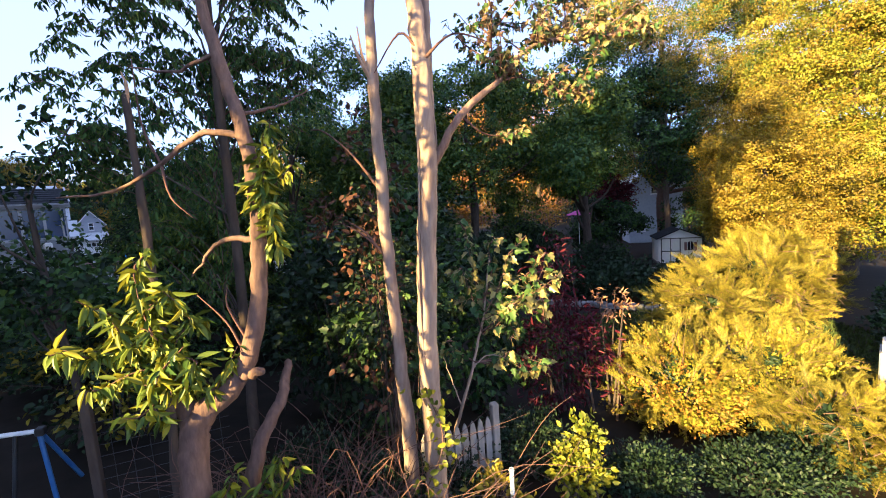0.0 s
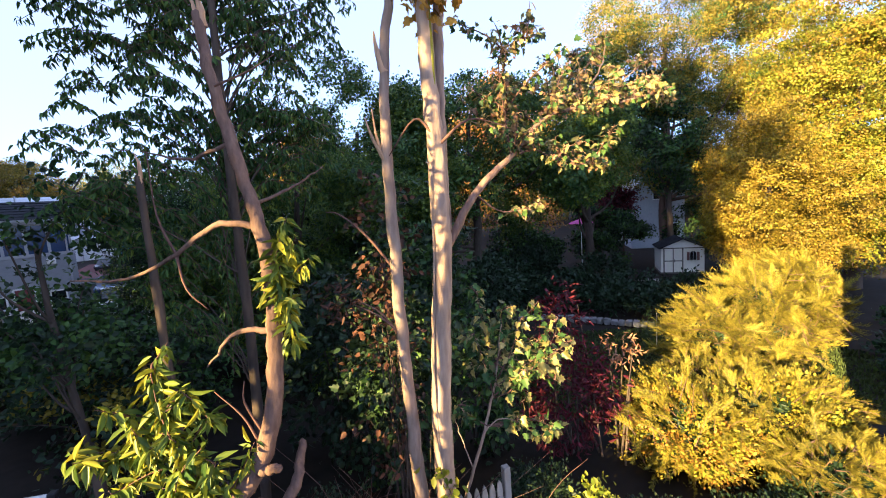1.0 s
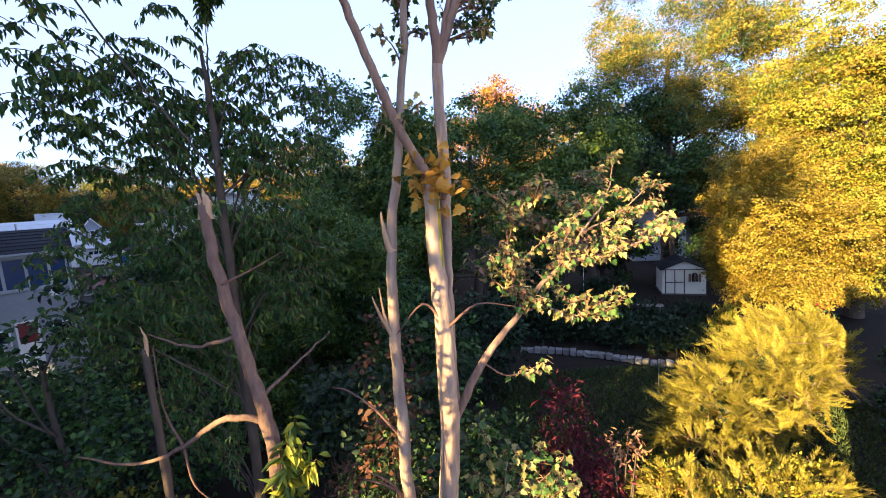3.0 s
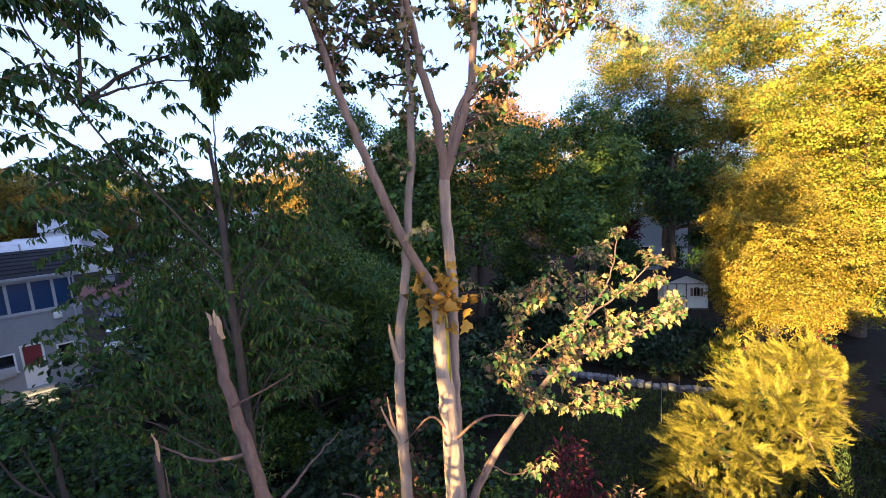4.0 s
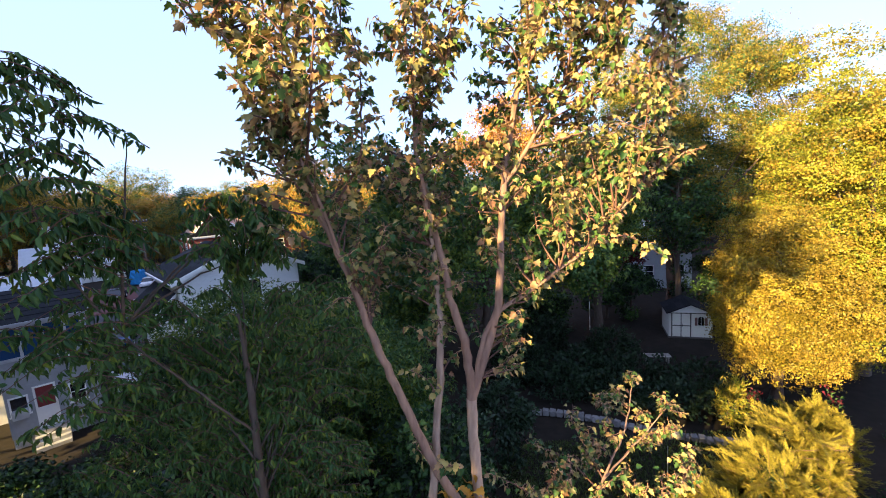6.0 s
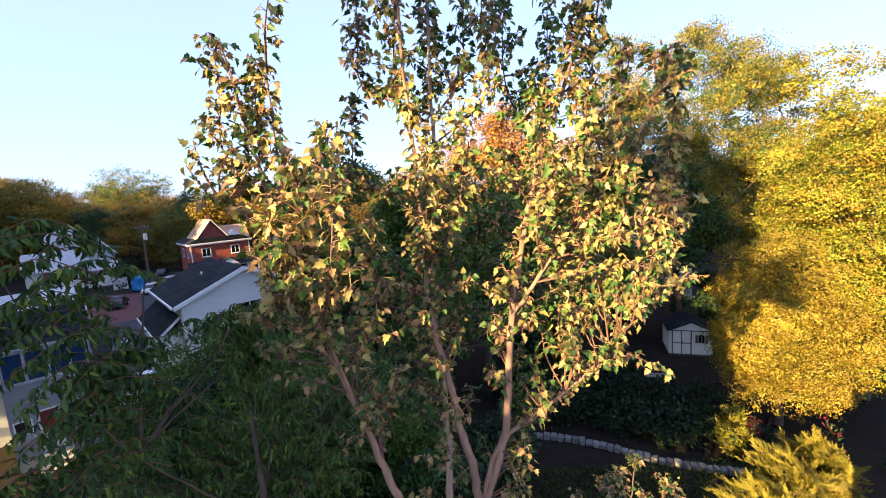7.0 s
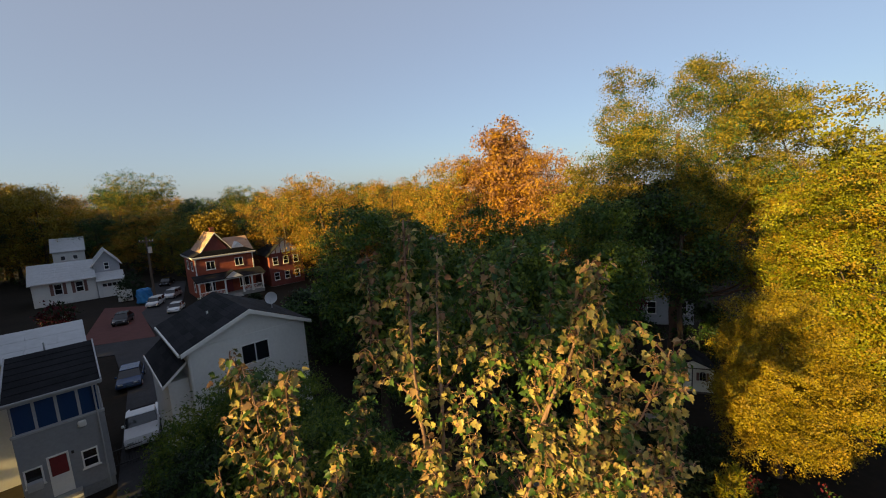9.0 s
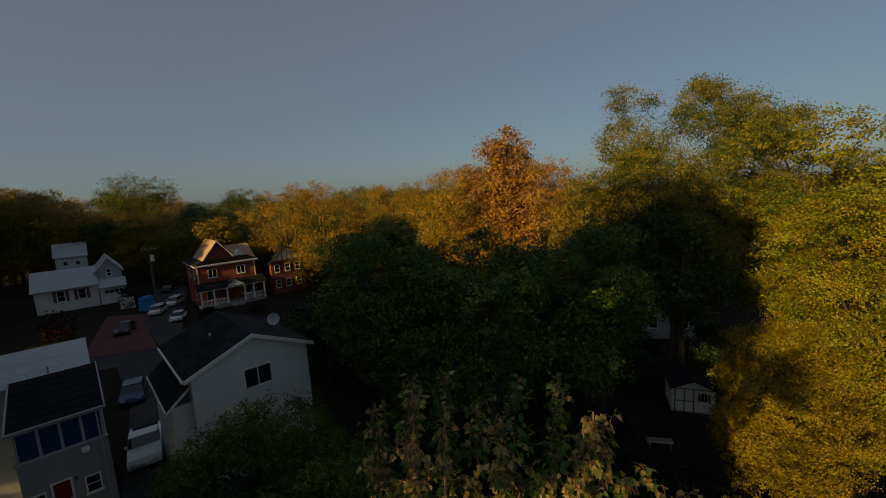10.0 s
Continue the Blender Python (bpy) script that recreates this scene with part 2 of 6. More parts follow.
def smooth_path(points, steps=5):
    """A rounded line through the points (Catmull-Rom)."""
    p = np.array(points, float)
    if len(p) < 3:
        return np.array([p[0] + (p[-1] - p[0]) * s for s in np.linspace(0, 1, steps + 1)])
    q = np.vstack([2 * p[0] - p[1], p, 2 * p[-1] - p[-2]])
    out = []
    for i in range(1, len(q) - 2):
        for s in np.linspace(0, 1, steps, endpoint=False):
            a, b, c, d = q[i - 1], q[i], q[i + 1], q[i + 2]
            out.append(0.5 * (2 * b + (c - a) * s + (2 * a - 5 * b + 4 * c - d) * s * s + (3 * b - a - 3 * c + d) * s ** 3))
    out.append(p[-1])
    return np.array(out)


def tubes(name, lines, mat, sides=7, lumpy=0.08):
    """One mesh of round tapered limbs. lines: (points (n, 3), radii (n,))."""
    V, Fq, Ft, at = [], [], [], 0
    for pts, rad in lines:
        pts, rad = np.asarray(pts, float), np.asarray(rad, float)
        n = len(pts)
        tan = np.gradient(pts, axis=0)
        tan /= np.linalg.norm(tan, axis=1)[:, None] + 1e-9
        up = np.where(np.abs(tan[:, 2:3]) > 0.9, np.array([[1.0, 0, 0]]), np.array([[0, 0, 1.0]]))
        up[:] = up[0]
        s = np.cross(tan, up)
        s /= np.linalg.norm(s, axis=1)[:, None] + 1e-9
        u = np.cross(s, tan)
        ang = np.linspace(0, 2 * np.pi, sides, endpoint=False)
        rr = rad[:, None] * (1 + lumpy * RNG.normal(size=(n, sides)))
        ring = pts[:, None] + rr[..., None] * (np.cos(ang)[None, :, None] * s[:, None] + np.sin(ang)[None, :, None] * u[:, None])
        V.append(ring.reshape(-1, 3))
        i, j = np.meshgrid(np.arange(n - 1), np.arange(sides), indexing="ij")
        k = (j + 1) % sides
        Fq.append(np.stack([at + i * sides + j, at + i * sides + k, at + (i + 1) * sides + k, at + (i + 1) * sides + j], -1).reshape(-1, 4))
        V.append(pts[-1:] + tan[-1:] * rad[-1])
        tip = at + n * sides
        Ft.append(np.stack([at + (n - 1) * sides + ang_i for ang_i in (np.arange(sides), (np.arange(sides) + 1) % sides)] + [np.full(sides, tip)], -1))
        at += n * sides + 1
    me = mesh_from(name, np.vstack(V), [np.vstack(Fq), np.vstack(Ft)], mat)
    me.polygons.foreach_set("use_smooth", np.ones(len(me.polygons), bool))
    return me


def unit(v):
    return v / (np.linalg.norm(v, axis=-1, keepdims=True) + 1e-9)


# leaf outlines: points of one leaf of length 1 along y, folded along the midrib, and their faces
def half_leaf(outline, fold, droop):
    right = [(x, y, fold * x - droop * y * y) for x, y in outline]
    rib0, rib1 = (0, 0, 0), (0, 1, -droop)
    left = [(-x, y, z) for x, y, z in right]
    verts = [rib0, *right, rib1, *left]
    n = len(right)
    return np.array(verts), [[0, *range(1, n + 2)], [0, n + 1, *range(2 * n + 1, n + 1, -1)]]


MAPLE = half_leaf([(0.22, -0.05), (0.44, 0.20), (0.27, 0.34), (0.31, 0.60), (0.13, 0.66)], 0.22, 0.28)
LANCE = half_leaf([(0.13, 0.25), (0.15, 0.55)], 0.45, 0.45)
OVATE = half_leaf([(0.16, 0.20), (0.15, 0.52)], 0.35, 0.35)
PLAIN = half_leaf([(0.36, 0.45)], 0.3, 0.2)
OVAL = half_leaf([(0.30, 0.28), (0.26, 0.66)], 0.3, 0.2)


def frond_shape():
    """A flat feathery spray: a stalk with many thin side sprays."""
    V, F = [], []
    for i, y in enumerate(np.linspace(0.05, 0.93, 8)):
        w = 0.26 * (1 - y) ** 0.6 + 0.03
        for s in (-1, 1):
            k = len(V)
            V += [(0, y - 0.035, -0.22 * y * y), (s * w, y + 0.17 + 0.02 * s, -0.22 * y * y - 0.06), (0, y + 0.05, -0.22 * y * y)]
            F.append([k, k + 1, k + 2])
    k = len(V)
    V += [(-0.012, 0, 0), (0.012, 0, 0), (0, 1.1, -0.28)]
    F.append([k, k + 1, k + 2])
    return np.array(V), F


FROND = frond_shape()


def leaves(name, shape, at, along, normal, size, mat):
    """One mesh of many leaves: base places, directions of the midrib, normals, lengths."""
    tv, tf = shape
    y = unit(along)
    x = unit(np.cross(y, normal))
    z = np.cross(x, y)
    s = size[:, None, None]
    V = at[:, None] + s * (tv[None, :, 0:1] * x[:, None] + tv[None, :, 1:2] * y[:, None] + tv[None, :, 2:3] * z[:, None])
    k, n = len(tv), len(at)
    by_len = {}
    for f in tf:
        by_len.setdefault(len(f), []).append(f)
    F = [(np.arange(n)[:, None, None] * k + np.array(fs)[None]).reshape(-1, len(fs[0])) for fs in by_len.values()]
    return mesh_from(name, V.reshape(-1, 3), F, mat)


def crown_points(rng, blobs, clumps, per, spread, inner=0.5, lobes=0):
    """Places of leaves in ragged clumps near the surface of a crown made of ellipsoids, each broken into lobes where asked.
    Returns places, outward ways, clump centres."""
    blobs = np.array(blobs, float)
    core = blobs.copy()
    if lobes:
        made = []
        for b in blobs:
            for _ in range(lobes):
                d = unit(rng.normal(size=3) + np.array([0, 0, 0.15]))
                r = b[3:].mean() * (0.24 + 0.22 * rng.random())
                made.append([*(b[:3] + d * b[3:] * (0.62 + 0.26 * rng.random())), r, r, r * 0.8])
        blobs = np.array(made)
    w = (blobs[:, 3] * blobs[:, 4] * blobs[:, 5]) ** 0.66
    w = np.cumsum(w / w.sum())
    C, O = [], []
    while len(C) < clumps:
        i = min(int(np.searchsorted(w, rng.random())), len(blobs) - 1)
        d = unit(rng.normal(size=3) + (np.array([0, 0, 0.25]) if lobes else 0))
        wob = 1 + 0.22 * noise.noise(Vector(d * 2.2 + i * 7.1)) + 0.12 * rng.normal()
        r = (inner + (1 - inner) * rng.random() ** 0.45) * wob
        p = blobs[i, :3] + d * r * blobs[i, 3:]
        q = (p - core[:, :3]) / core[:, 3:]
        if (np.linalg.norm(q, axis=1) < 0.42).any() or p[2] < 0.15:
            continue
        C.append(p)
        O.append(d)
    C, O = np.array(C), np.array(O)
    n = clumps * per
    k = np.repeat(np.arange(clumps), per)
    scale = (0.55 + 0.8 * rng.random(clumps))[k]
    P = C[k] + rng.normal(size=(n, 3)) * spread * scale[:, None] * np.array([1, 1, 0.6])
    return P, O[k], C


def tree(name, m, label, category, blobs, clumps, per, spread, leaf, mats, height, radius, seed, shape=PLAIN, bark=BARK_DARK, group="", limbs=12, inner=0.5, lean=(0, 0), droop=0.25, trunk_top=0.75, lobes=14):
    """A tree with a tapered trunk, limbs and a crown of leaf clumps; one crown part for each leaf colour."""
    rng = np.random.default_rng(seed)
    top = empty(name, m, label, category, group, mid=height * 0.55)
    P, O, C = crown_points(rng, blobs, clumps, per, spread, inner, lobes)
    ways = unit(O * 0.5 + rng.normal(size=P.shape) * 0.8 + np.array([0, 0, -droop]))
    norms = unit(O * 1.3 + rng.normal(size=P.shape) * 0.45 + np.array([0, 0, 0.3]))
    size = leaf * (0.65 + 0.7 * rng.random(len(P)))
    kind = rng.integers(0, len(mats), clumps).repeat(per)
    for i, mt in enumerate(mats):
        k = kind == i
        if k.any():
            part("crown", leaves("crown", shape, P[k], ways[k], norms[k], size[k], mt), mt, top)
    z = np.linspace(0, height * trunk_top, 9)
    axis = np.stack([lean[0] * z / height + 0.12 * np.sin(z * 0.7 + seed), lean[1] * z / height + 0.12 * np.cos(z * 0.6 + seed), z], -1)
    axis[0, :2] = 0
    rad = radius * (1 - 0.8 * z / z[-1]) ** 0.8 + 0.02
    rad[0] *= 1.35
    part("trunk", tubes("trunk", [(smooth_path(axis, 3), np.interp(np.linspace(0, 8, 25), np.arange(9), rad))], bark, 9), bark, top)
    for i in rng.choice(len(C), min(limbs, len(C)), replace=False):
        s = np.clip(C[i, 2] / height - 0.25, 0.2, 0.7) / trunk_top
        k = s * 8
        a = np.array([np.interp(k, np.arange(9), axis[:, j]) for j in range(3)])
        b = C[i]
        if np.linalg.norm(b - a) < 0.3:
            continue
        mid = (a + b) / 2 + np.array([0, 0, -0.12 * np.linalg.norm(b - a)]) + rng.normal(size=3) * 0.1
        path = smooth_path([a, mid, b], 5)
        r0 = 0.45 * np.interp(k, np.arange(9), rad)
        part("limb", tubes("limb", [(path, np.linspace(r0, 0.012, len(path)))], bark, 6), bark, top)
    return top

# ---- ground ----


def ground():
    n = 120
    xs = np.concatenate([[-1800, -700, -300], np.linspace(-120, 120, n), [300, 700, 1800]])
    ys = np.concatenate([[-1800, -700, -200], np.linspace(-40, 200, n), [300, 700, 1800]])
    X, Y = np.meshgrid(xs, ys, indexing="ij")
    Z = np.array([[0.05 * noise.noise(Vector((x * 0.35, y * 0.35, 0))) for y in ys] for x in xs]) - 0.05 + ground_at(X, Y)
    V = np.stack([X, Y, Z], -1).reshape(-1, 3)
    w = len(ys)
    i, j = np.meshgrid(np.arange(len(xs) - 1), np.arange(w - 1), indexing="ij")
    a = i * w + j
    F = np.stack([a, a + w, a + w + 1, a + 1], -1).reshape(-1, 4)
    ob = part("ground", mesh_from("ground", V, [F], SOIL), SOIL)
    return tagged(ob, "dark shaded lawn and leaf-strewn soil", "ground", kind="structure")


ground()

# ---- trees of the middle distance ----
tree("golden_tree", pose(15.9, 19.7, 0), "dense golden-yellow tree lit by low sun", "tree", [(0, 0, 5.2, 3.7, 3.0, 3.3), (-0.3, 0, 7.6, 2.6, 2.4, 2.2), (-0.8, -0.4, 4.2, 2.9, 2.5, 1.9), (1.4, 0, 4.4, 2.6, 2.4, 1.9), (0.2, 0.4, 3.4, 2.9, 2.2, 1.4), (-0.4, -0.8, 3.0, 2.8, 2.2, 1.2)], 3600, 40, 0.17, 0.085, [LEAF_GOLD, LEAF_PRIVET], 9.5, 0.22, 101, PLAIN, inner=0.75, lobes=26)
tree("yellow_tree", pose(22.6, 22.4, 0), "tall bright yellow-green tree in full low sun", "tree", [(0, 0, 9.5, 4.6, 4.0, 5.5), (1.0, -1.0, 7.0, 4.5, 3.5, 4.5), (-1.0, 1.0, 12.5, 3.8, 3.4, 4.2), (2.5, 0.5, 12.0, 4.2, 3.4, 4.0), (-1.0, -1.6, 5.0, 4.0, 3.0, 3.4)], 4000, 40, 0.22, 0.115, [LEAF_LIME, LEAF_LIME, LEAF_GOLD], 17, 0.35, 102, PLAIN, inner=0.7, lobes=22)
tree("oak_tree", pose(19.0, 35.5, 0), "tall broad oak with a sunlit olive top", "tree", [(0, 0, 19, 6, 5, 6), (-3, 0, 16, 5, 5, 5), (5, 1, 17, 6, 5, 5), (-1, 0, 11, 6, 5, 5), (5, -1, 10, 5, 5, 5), (-4.0, 0.4, 23.4, 2.0, 1.9, 2.2), (-5.0, 0, 20.3, 1.9, 1.8, 2.2), (2.0, 0.5, 23.6, 2.2, 2.0, 2.0), (5.2, 0.5, 22.4, 2.0, 1.8, 1.9), (9.0, 0.5, 20.8, 2.2, 2.0, 2.2)], 4600, 40, 0.36, 0.13, [LEAF_OLIVE, LEAF_OLIVE, LEAF_GREEN], 26, 0.5, 103, PLAIN, inner=0.6, limbs=24, bark=BARK_BROWN)
tree("oak_tree", pose(30.0, 36.0, 0), "broad oak with a sunlit yellow-green top", "tree", [(0, 0, 17, 7, 6, 6), (4, 0, 12, 6, 5, 6), (-3, 0, 11, 5, 5, 5)], 1800, 30, 0.38, 0.21, [LEAF_OLIVE, LEAF_LIME], 23, 0.45, 104, PLAIN)
tree("green_tree", pose(1.5, 23.5, 0), "dense dark green tree in shade", "tree", [(0, 0, 9.0, 5.5, 4.5, 5.0), (-3, 0, 7, 4, 4, 4.5), (3.5, 0, 7.5, 4, 4, 5)], 2000, 30, 0.28, 0.17, [LEAF_GREEN, LEAF_CHERRY], 14, 0.3, 105, PLAIN, inner=0.65)
tree("green_tree", pose(-4.9, 23.2, 0), "dense dark green tree in shade", "tree", [(0, 0, 8.5, 2.6, 3.0, 5.2), (0.9, 0, 6.0, 2.9, 3.0, 4.4), (2.6, 0, 8.0, 2.4, 2.6, 4.6)], 1300, 30, 0.27, 0.17, [LEAF_GREEN, LEAF_CHERRY], 13, 0.3, 106, PLAIN, inner=0.65)
tree("green_tree", pose(9.0, 26.0, 0), "dense dark green tree in shade", "tree", [(0, 0, 10.0, 3.8, 3.6, 4.2), (-2, 0, 8.2, 3.2, 3.2, 3.2)], 1300, 30, 0.27, 0.17, [LEAF_GREEN, LEAF_CHERRY], 14, 0.3, 107, PLAIN, inner=0.65)
tree("willow_tree", pose(-8.3, 16.2, 0), "round bushy green tree with fine leaves", "tree", [(0, 0, 4.6, 3.2, 3.0, 2.8), (-1.8, -0.8, 3.6, 2.4, 2.4, 2.6), (1.8, -0.6, 3.8, 2.4, 2.4, 2.6)], 1500, 28, 0.18, 0.13, [LEAF_CHERRY, LEAF_GREEN, LEAF_CHERRY], 7.4, 0.2, 108, OVATE, inner=0.7)
tree("willow_tree", pose(-4.4, 11.8, 0), "leafy dark green tree in shade", "tree", [(0, 0, 5.2, 2.6, 2.0, 2.8), (-1.9, 0.2, 3.6, 2.0, 1.8, 2.6), (1.9, 0.4, 4.2, 1.8, 1.6, 2.8), (0.3, -0.4, 2.4, 2.8, 1.6, 2.0)], 1900, 28, 0.18, 0.13, [LEAF_GREEN, LEAF_CHERRY], 8.0, 0.15, 109, OVATE, inner=0.65)
tree("green_tree", pose(-8.6, 13.2, 0), "leafy dark green tree in shade", "tree", [(0, 0, 3.6, 2.0, 1.8, 2.4), (0.8, 0, 2.4, 2.0, 1.8, 2.0)], 800, 28, 0.18, 0.13, [LEAF_GREEN, LEAF_DARK_SHADED], 6, 0.15, 110, LANCE, inner=0.65)
tree("red_maple", pose(14.6, 37.0, 0), "slender ornamental tree with maroon leaves", "tree", [(0, 0, 6.0, 1.8, 1.6, 3.4), (1.2, 0, 4.6, 1.6, 1.4, 2.6)], 500, 22, 0.3, 0.2, [LEAF_RED], 7.5, 0.14, 111, PLAIN, inner=0.55)
tree("lime_tree", pose(-36.0, 60.0, 0), "small bright yellow tree behind the brick house", "tree", [(0, 0, 8.5, 2.8, 2.8, 3.6)], 420, 18, 0.36, 0.3, [LEAF_GOLD], 12, 0.2, 112)

# ---- unseen trees added behind the flight's start, to shade the left of the yard ----
def sunward(s, p):
    """A place s metres down the sun's way and p metres to the right of it."""
    return pose(0.66 * s + 0.75 * p, 0.75 * s - 0.66 * p, 0)


SHADE_OAK = "unseen leafy oak added to shade the yard"
tree("oak_tree", sunward(-14, -8.3), SHADE_OAK, "tree", [(0, 0, 19, 4.6, 4.6, 10.6), (-0.6, 0.5, 12, 4.0, 4.0, 4.0), (1.4, -1.25, 21.5, 2.8, 2.8, 5.4), (0.4, -0.35, 11.7, 3.6, 3.6, 2.6), (-2.2, 2.0, 7.0, 4.0, 4.0, 3.2)], 2500, 16, 0.6, 0.6, [LEAF_GREEN], 30, 0.5, 130, group="oaks behind the yard", limbs=6)
for i, (s, p, h, r) in enumerate(((-13, -15.0, 29, 6.0), (-16, -22, 28, 7), (-13, -30, 25, 7), (-15, -38, 22, 7))):
    tree("oak_tree", sunward(s, p), SHADE_OAK, "tree", [(0, 0, h * 0.62, r, r, h * 0.34), (1, 2, h * 0.35, r, r, h * 0.30)], 1300, 16, 0.8, 0.75, [LEAF_GREEN], h, 0.5, 131 + i, group="oaks behind the yard", limbs=6)
LOW_SHADE_OAK = tree("oak_tree", sunward(-15, -48), "unseen leafy oak added to shade the yard", "tree", [(0, 0, 10.5, 7, 7, 6), (1, 2, 6, 7, 7, 5)], 1300, 16, 0.8, 0.75, [LEAF_GREEN], 17, 0.5, 135, group="oaks behind the yard", limbs=6)
# copies added to shade the far houses and woods
for k in range(3):
    m = seat(sunward(-15, -60 - 11.5 * k) @ pose(0, 0, 0, 0, 0, 77 * k), 9)
    ob = copy_thing(LOW_SHADE_OAK, m)
    ob.scale = m.to_scale() * (1.33 if k in (1, 2) else 1)
for s_at, p_at in ((-24, -66), (-24, -78), (-26, -90)):
    m = seat(sunward(s_at, p_at), 9)
    copy_thing(LOW_SHADE_OAK, m).scale = m.to_scale() * 1.15
# unseen tree added at the side to dapple the near trunks
tree("peach_tree", pose(-3.15, 0.95, 0), "unseen small open tree added to dapple the near trunks", "tree", [(0, 0, 4.6, 0.75, 0.75, 2.4), (0.1, 0.1, 7.2, 0.75, 0.75, 1.6)], 80, 9, 0.13, 0.15, [LEAF_CHERRY], 8.6, 0.05, 138, LANCE, limbs=16, inner=0.2, lobes=0)
# unseen tree added to shade the maple and a patch of the golden tree
tree("locust_tree", sunward(-9.0, -3.4), "unseen tall airy tree added to shade the maple", "tree", [(-1.2, 1.06, 11.0, 2.0, 2.0, 3.5), (-0.64, 0.56, 11.4, 1.4, 1.4, 1.6), (-0.8, 0.7, 17.6, 1.4, 1.4, 1.8), (0.2, -0.18, 17.7, 1.2, 1.2, 1.8), (1.8, -1.6, 15.7, 0.75, 0.75, 1.3)], 560, 20, 0.30, 0.26, [LEAF_GREEN], 20, 0.14, 139, limbs=16, inner=0.2, lobes=0)

# ---- far trees ----
FAR = []
for i, (mats, tall, wide) in enumerate((([LEAF_OLIVE, LEAF_GREEN], 1.0, 0.42), ([LEAF_ORANGE, LEAF_OLIVE], 1.0, 0.40), ([LEAF_RUST, LEAF_ORANGE], 1.0, 0.29), ([LEAF_DARK_SHADED, LEAF_GREEN], 1.0, 0.34), ([LEAF_GOLD, LEAF_OLIVE], 1.0, 0.40))):
    FAR.append((mats, wide))


def far_tree(kind, x, y, h, seed, label, slim=1.0):
    mats, wide = FAR[kind]
    wide *= slim
    r = h * wide
    rng = np.random.default_rng(seed)
    blobs = [(0, 0, h * 0.62, r, r, h * 0.34), (0, 0, h * 0.36, r * 0.95, r * 0.95, h * 0.32)] + [(rng.normal() * r * 0.4, rng.normal() * r * 0.4, h * (0.35 + 0.5 * rng.random()), r * 0.6, r * 0.6, h * 0.16) for _ in range(5)]
    return tree("far_tree", pose(x, y, 0, 0, 0, seed * 37 % 360), label, "tree", blobs, 950, 22, h * 0.024, h * 0.0125, mats, h, h * 0.018, seed, group="far treeline", limbs=5, inner=0.6)


far_tree(2, 8.2, 63, 27.5, 201, "tall narrow orange and rust maple in late sun", 0.45)
far_tree(2, 4.0, 64, 21.5, 223, "broad orange and rust maple in late sun", 0.8)
far_tree(2, 15.0, 64, 22.5, 202, "orange and rust maple in late sun")
far_tree(1, 1.0, 65, 20, 203, "orange-leaved tree in late sun")
far_tree(1, -21, 64, 18, 204, "orange-leaved tree in late sun")
far_tree(1, -28, 66, 15, 205, "orange-leaved tree in late sun")
far_tree(4, 18.5, 52, 19, 206, "yellow-green tree in late sun")
far_tree(0, -75, 92, 19.5, 207, "tall olive tree on the skyline")
far_tree(4, -82, 74, 13, 208, "golden tree at the edge of the road")
far_tree(0, -90, 78, 12, 209, "olive tree at the edge of the road")
far_tree(3, -55, 70, 11, 210, "dark green tree behind the far houses")
far_tree(3, -47, 72, 13, 211, "dark green tree behind the far houses")
far_tree(0, -40, 76, 13, 212, "olive tree behind the far houses")
far_tree(3, -36, 68, 10, 213, "dark green tree behind the brick house")
far_tree(3, -17, 58, 10, 214, "dark green tree beside the brick house")
far_tree(3, -22, 70, 13, 215, "dark green tree beside the brick house")
far_tree(2, -66, 80, 8, 216, "maroon tree behind the far houses")
for i, (x, y, h, r) in enumerate(((13.0, 33.5, 5.2, 1.9), (15.0, 33.0, 4.6, 1.9), (20.6, 33.0, 5.4, 2.2), (7.4, 31.5, 3.2, 1.8), (4.5, 29.0, 4.0, 2.4), (25.5, 29.5, 5.5, 2.6))):
    tree("bushy_tree", pose(x, y, 0), "low bushy dark green tree behind the shed", "tree", [(0, 0, h * 0.5, r, r * 0.8, h * 0.5)], 260, 20, 0.26, 0.22, [LEAF_DARK_SHADED, LEAF_GREEN], h, 0.1, 160 + i, group="trees behind the shed", limbs=5, inner=0.55)
tree("green_tree", pose(17.6, 31.8, 0), "tall dark tree with a bare straight trunk beside the shed", "tree", [(0, 0, 10.5, 3.2, 3.0, 3.4), (1.2, 0, 8.0, 2.6, 2.6, 2.6), (-1.6, 0.5, 12.5, 2.8, 2.6, 3.0)], 620, 22, 0.36, 0.24, [LEAF_DARK_SHADED, LEAF_GREEN], 15, 0.24, 170, limbs=10, inner=0.5)
tree("elder_tree", pose(-6.4, 6.4, 0), "small tree with sparse yellowing leaves in shade", "tree", [(0, 0, 3.6, 1.3, 1.0, 1.6), (0.5, 0.2, 4.8, 0.8, 0.7, 0.8), (-1.4, 0.8, 2.4, 1.3, 1.0, 1.4)], 260, 14, 0.16, 0.11, [LEAF_GREEN, LEAF_GREEN, LEAF_DARK_SHADED], 5.6, 0.05, 171, OVAL, inner=0.35, limbs=14)
for i, (x, y, h, r) in enumerate(((-9.2, 9.6, 2.6, 1.6), (-12.0, 10.8, 2.2, 1.6), (-14.5, 12.4, 1.6, 1.4))):
    tree("bushy_tree", pose(x, y, 0), "bushy dark green tree in the shaded yard", "tree", [(0, 0, h * 0.5, r, r * 0.8, h * 0.5)], 240, 20, 0.2, 0.14, [LEAF_DARK_SHADED, LEAF_GREEN], h, 0.07, 180 + i, group="yard trees", limbs=5, inner=0.5, shape=OVAL)
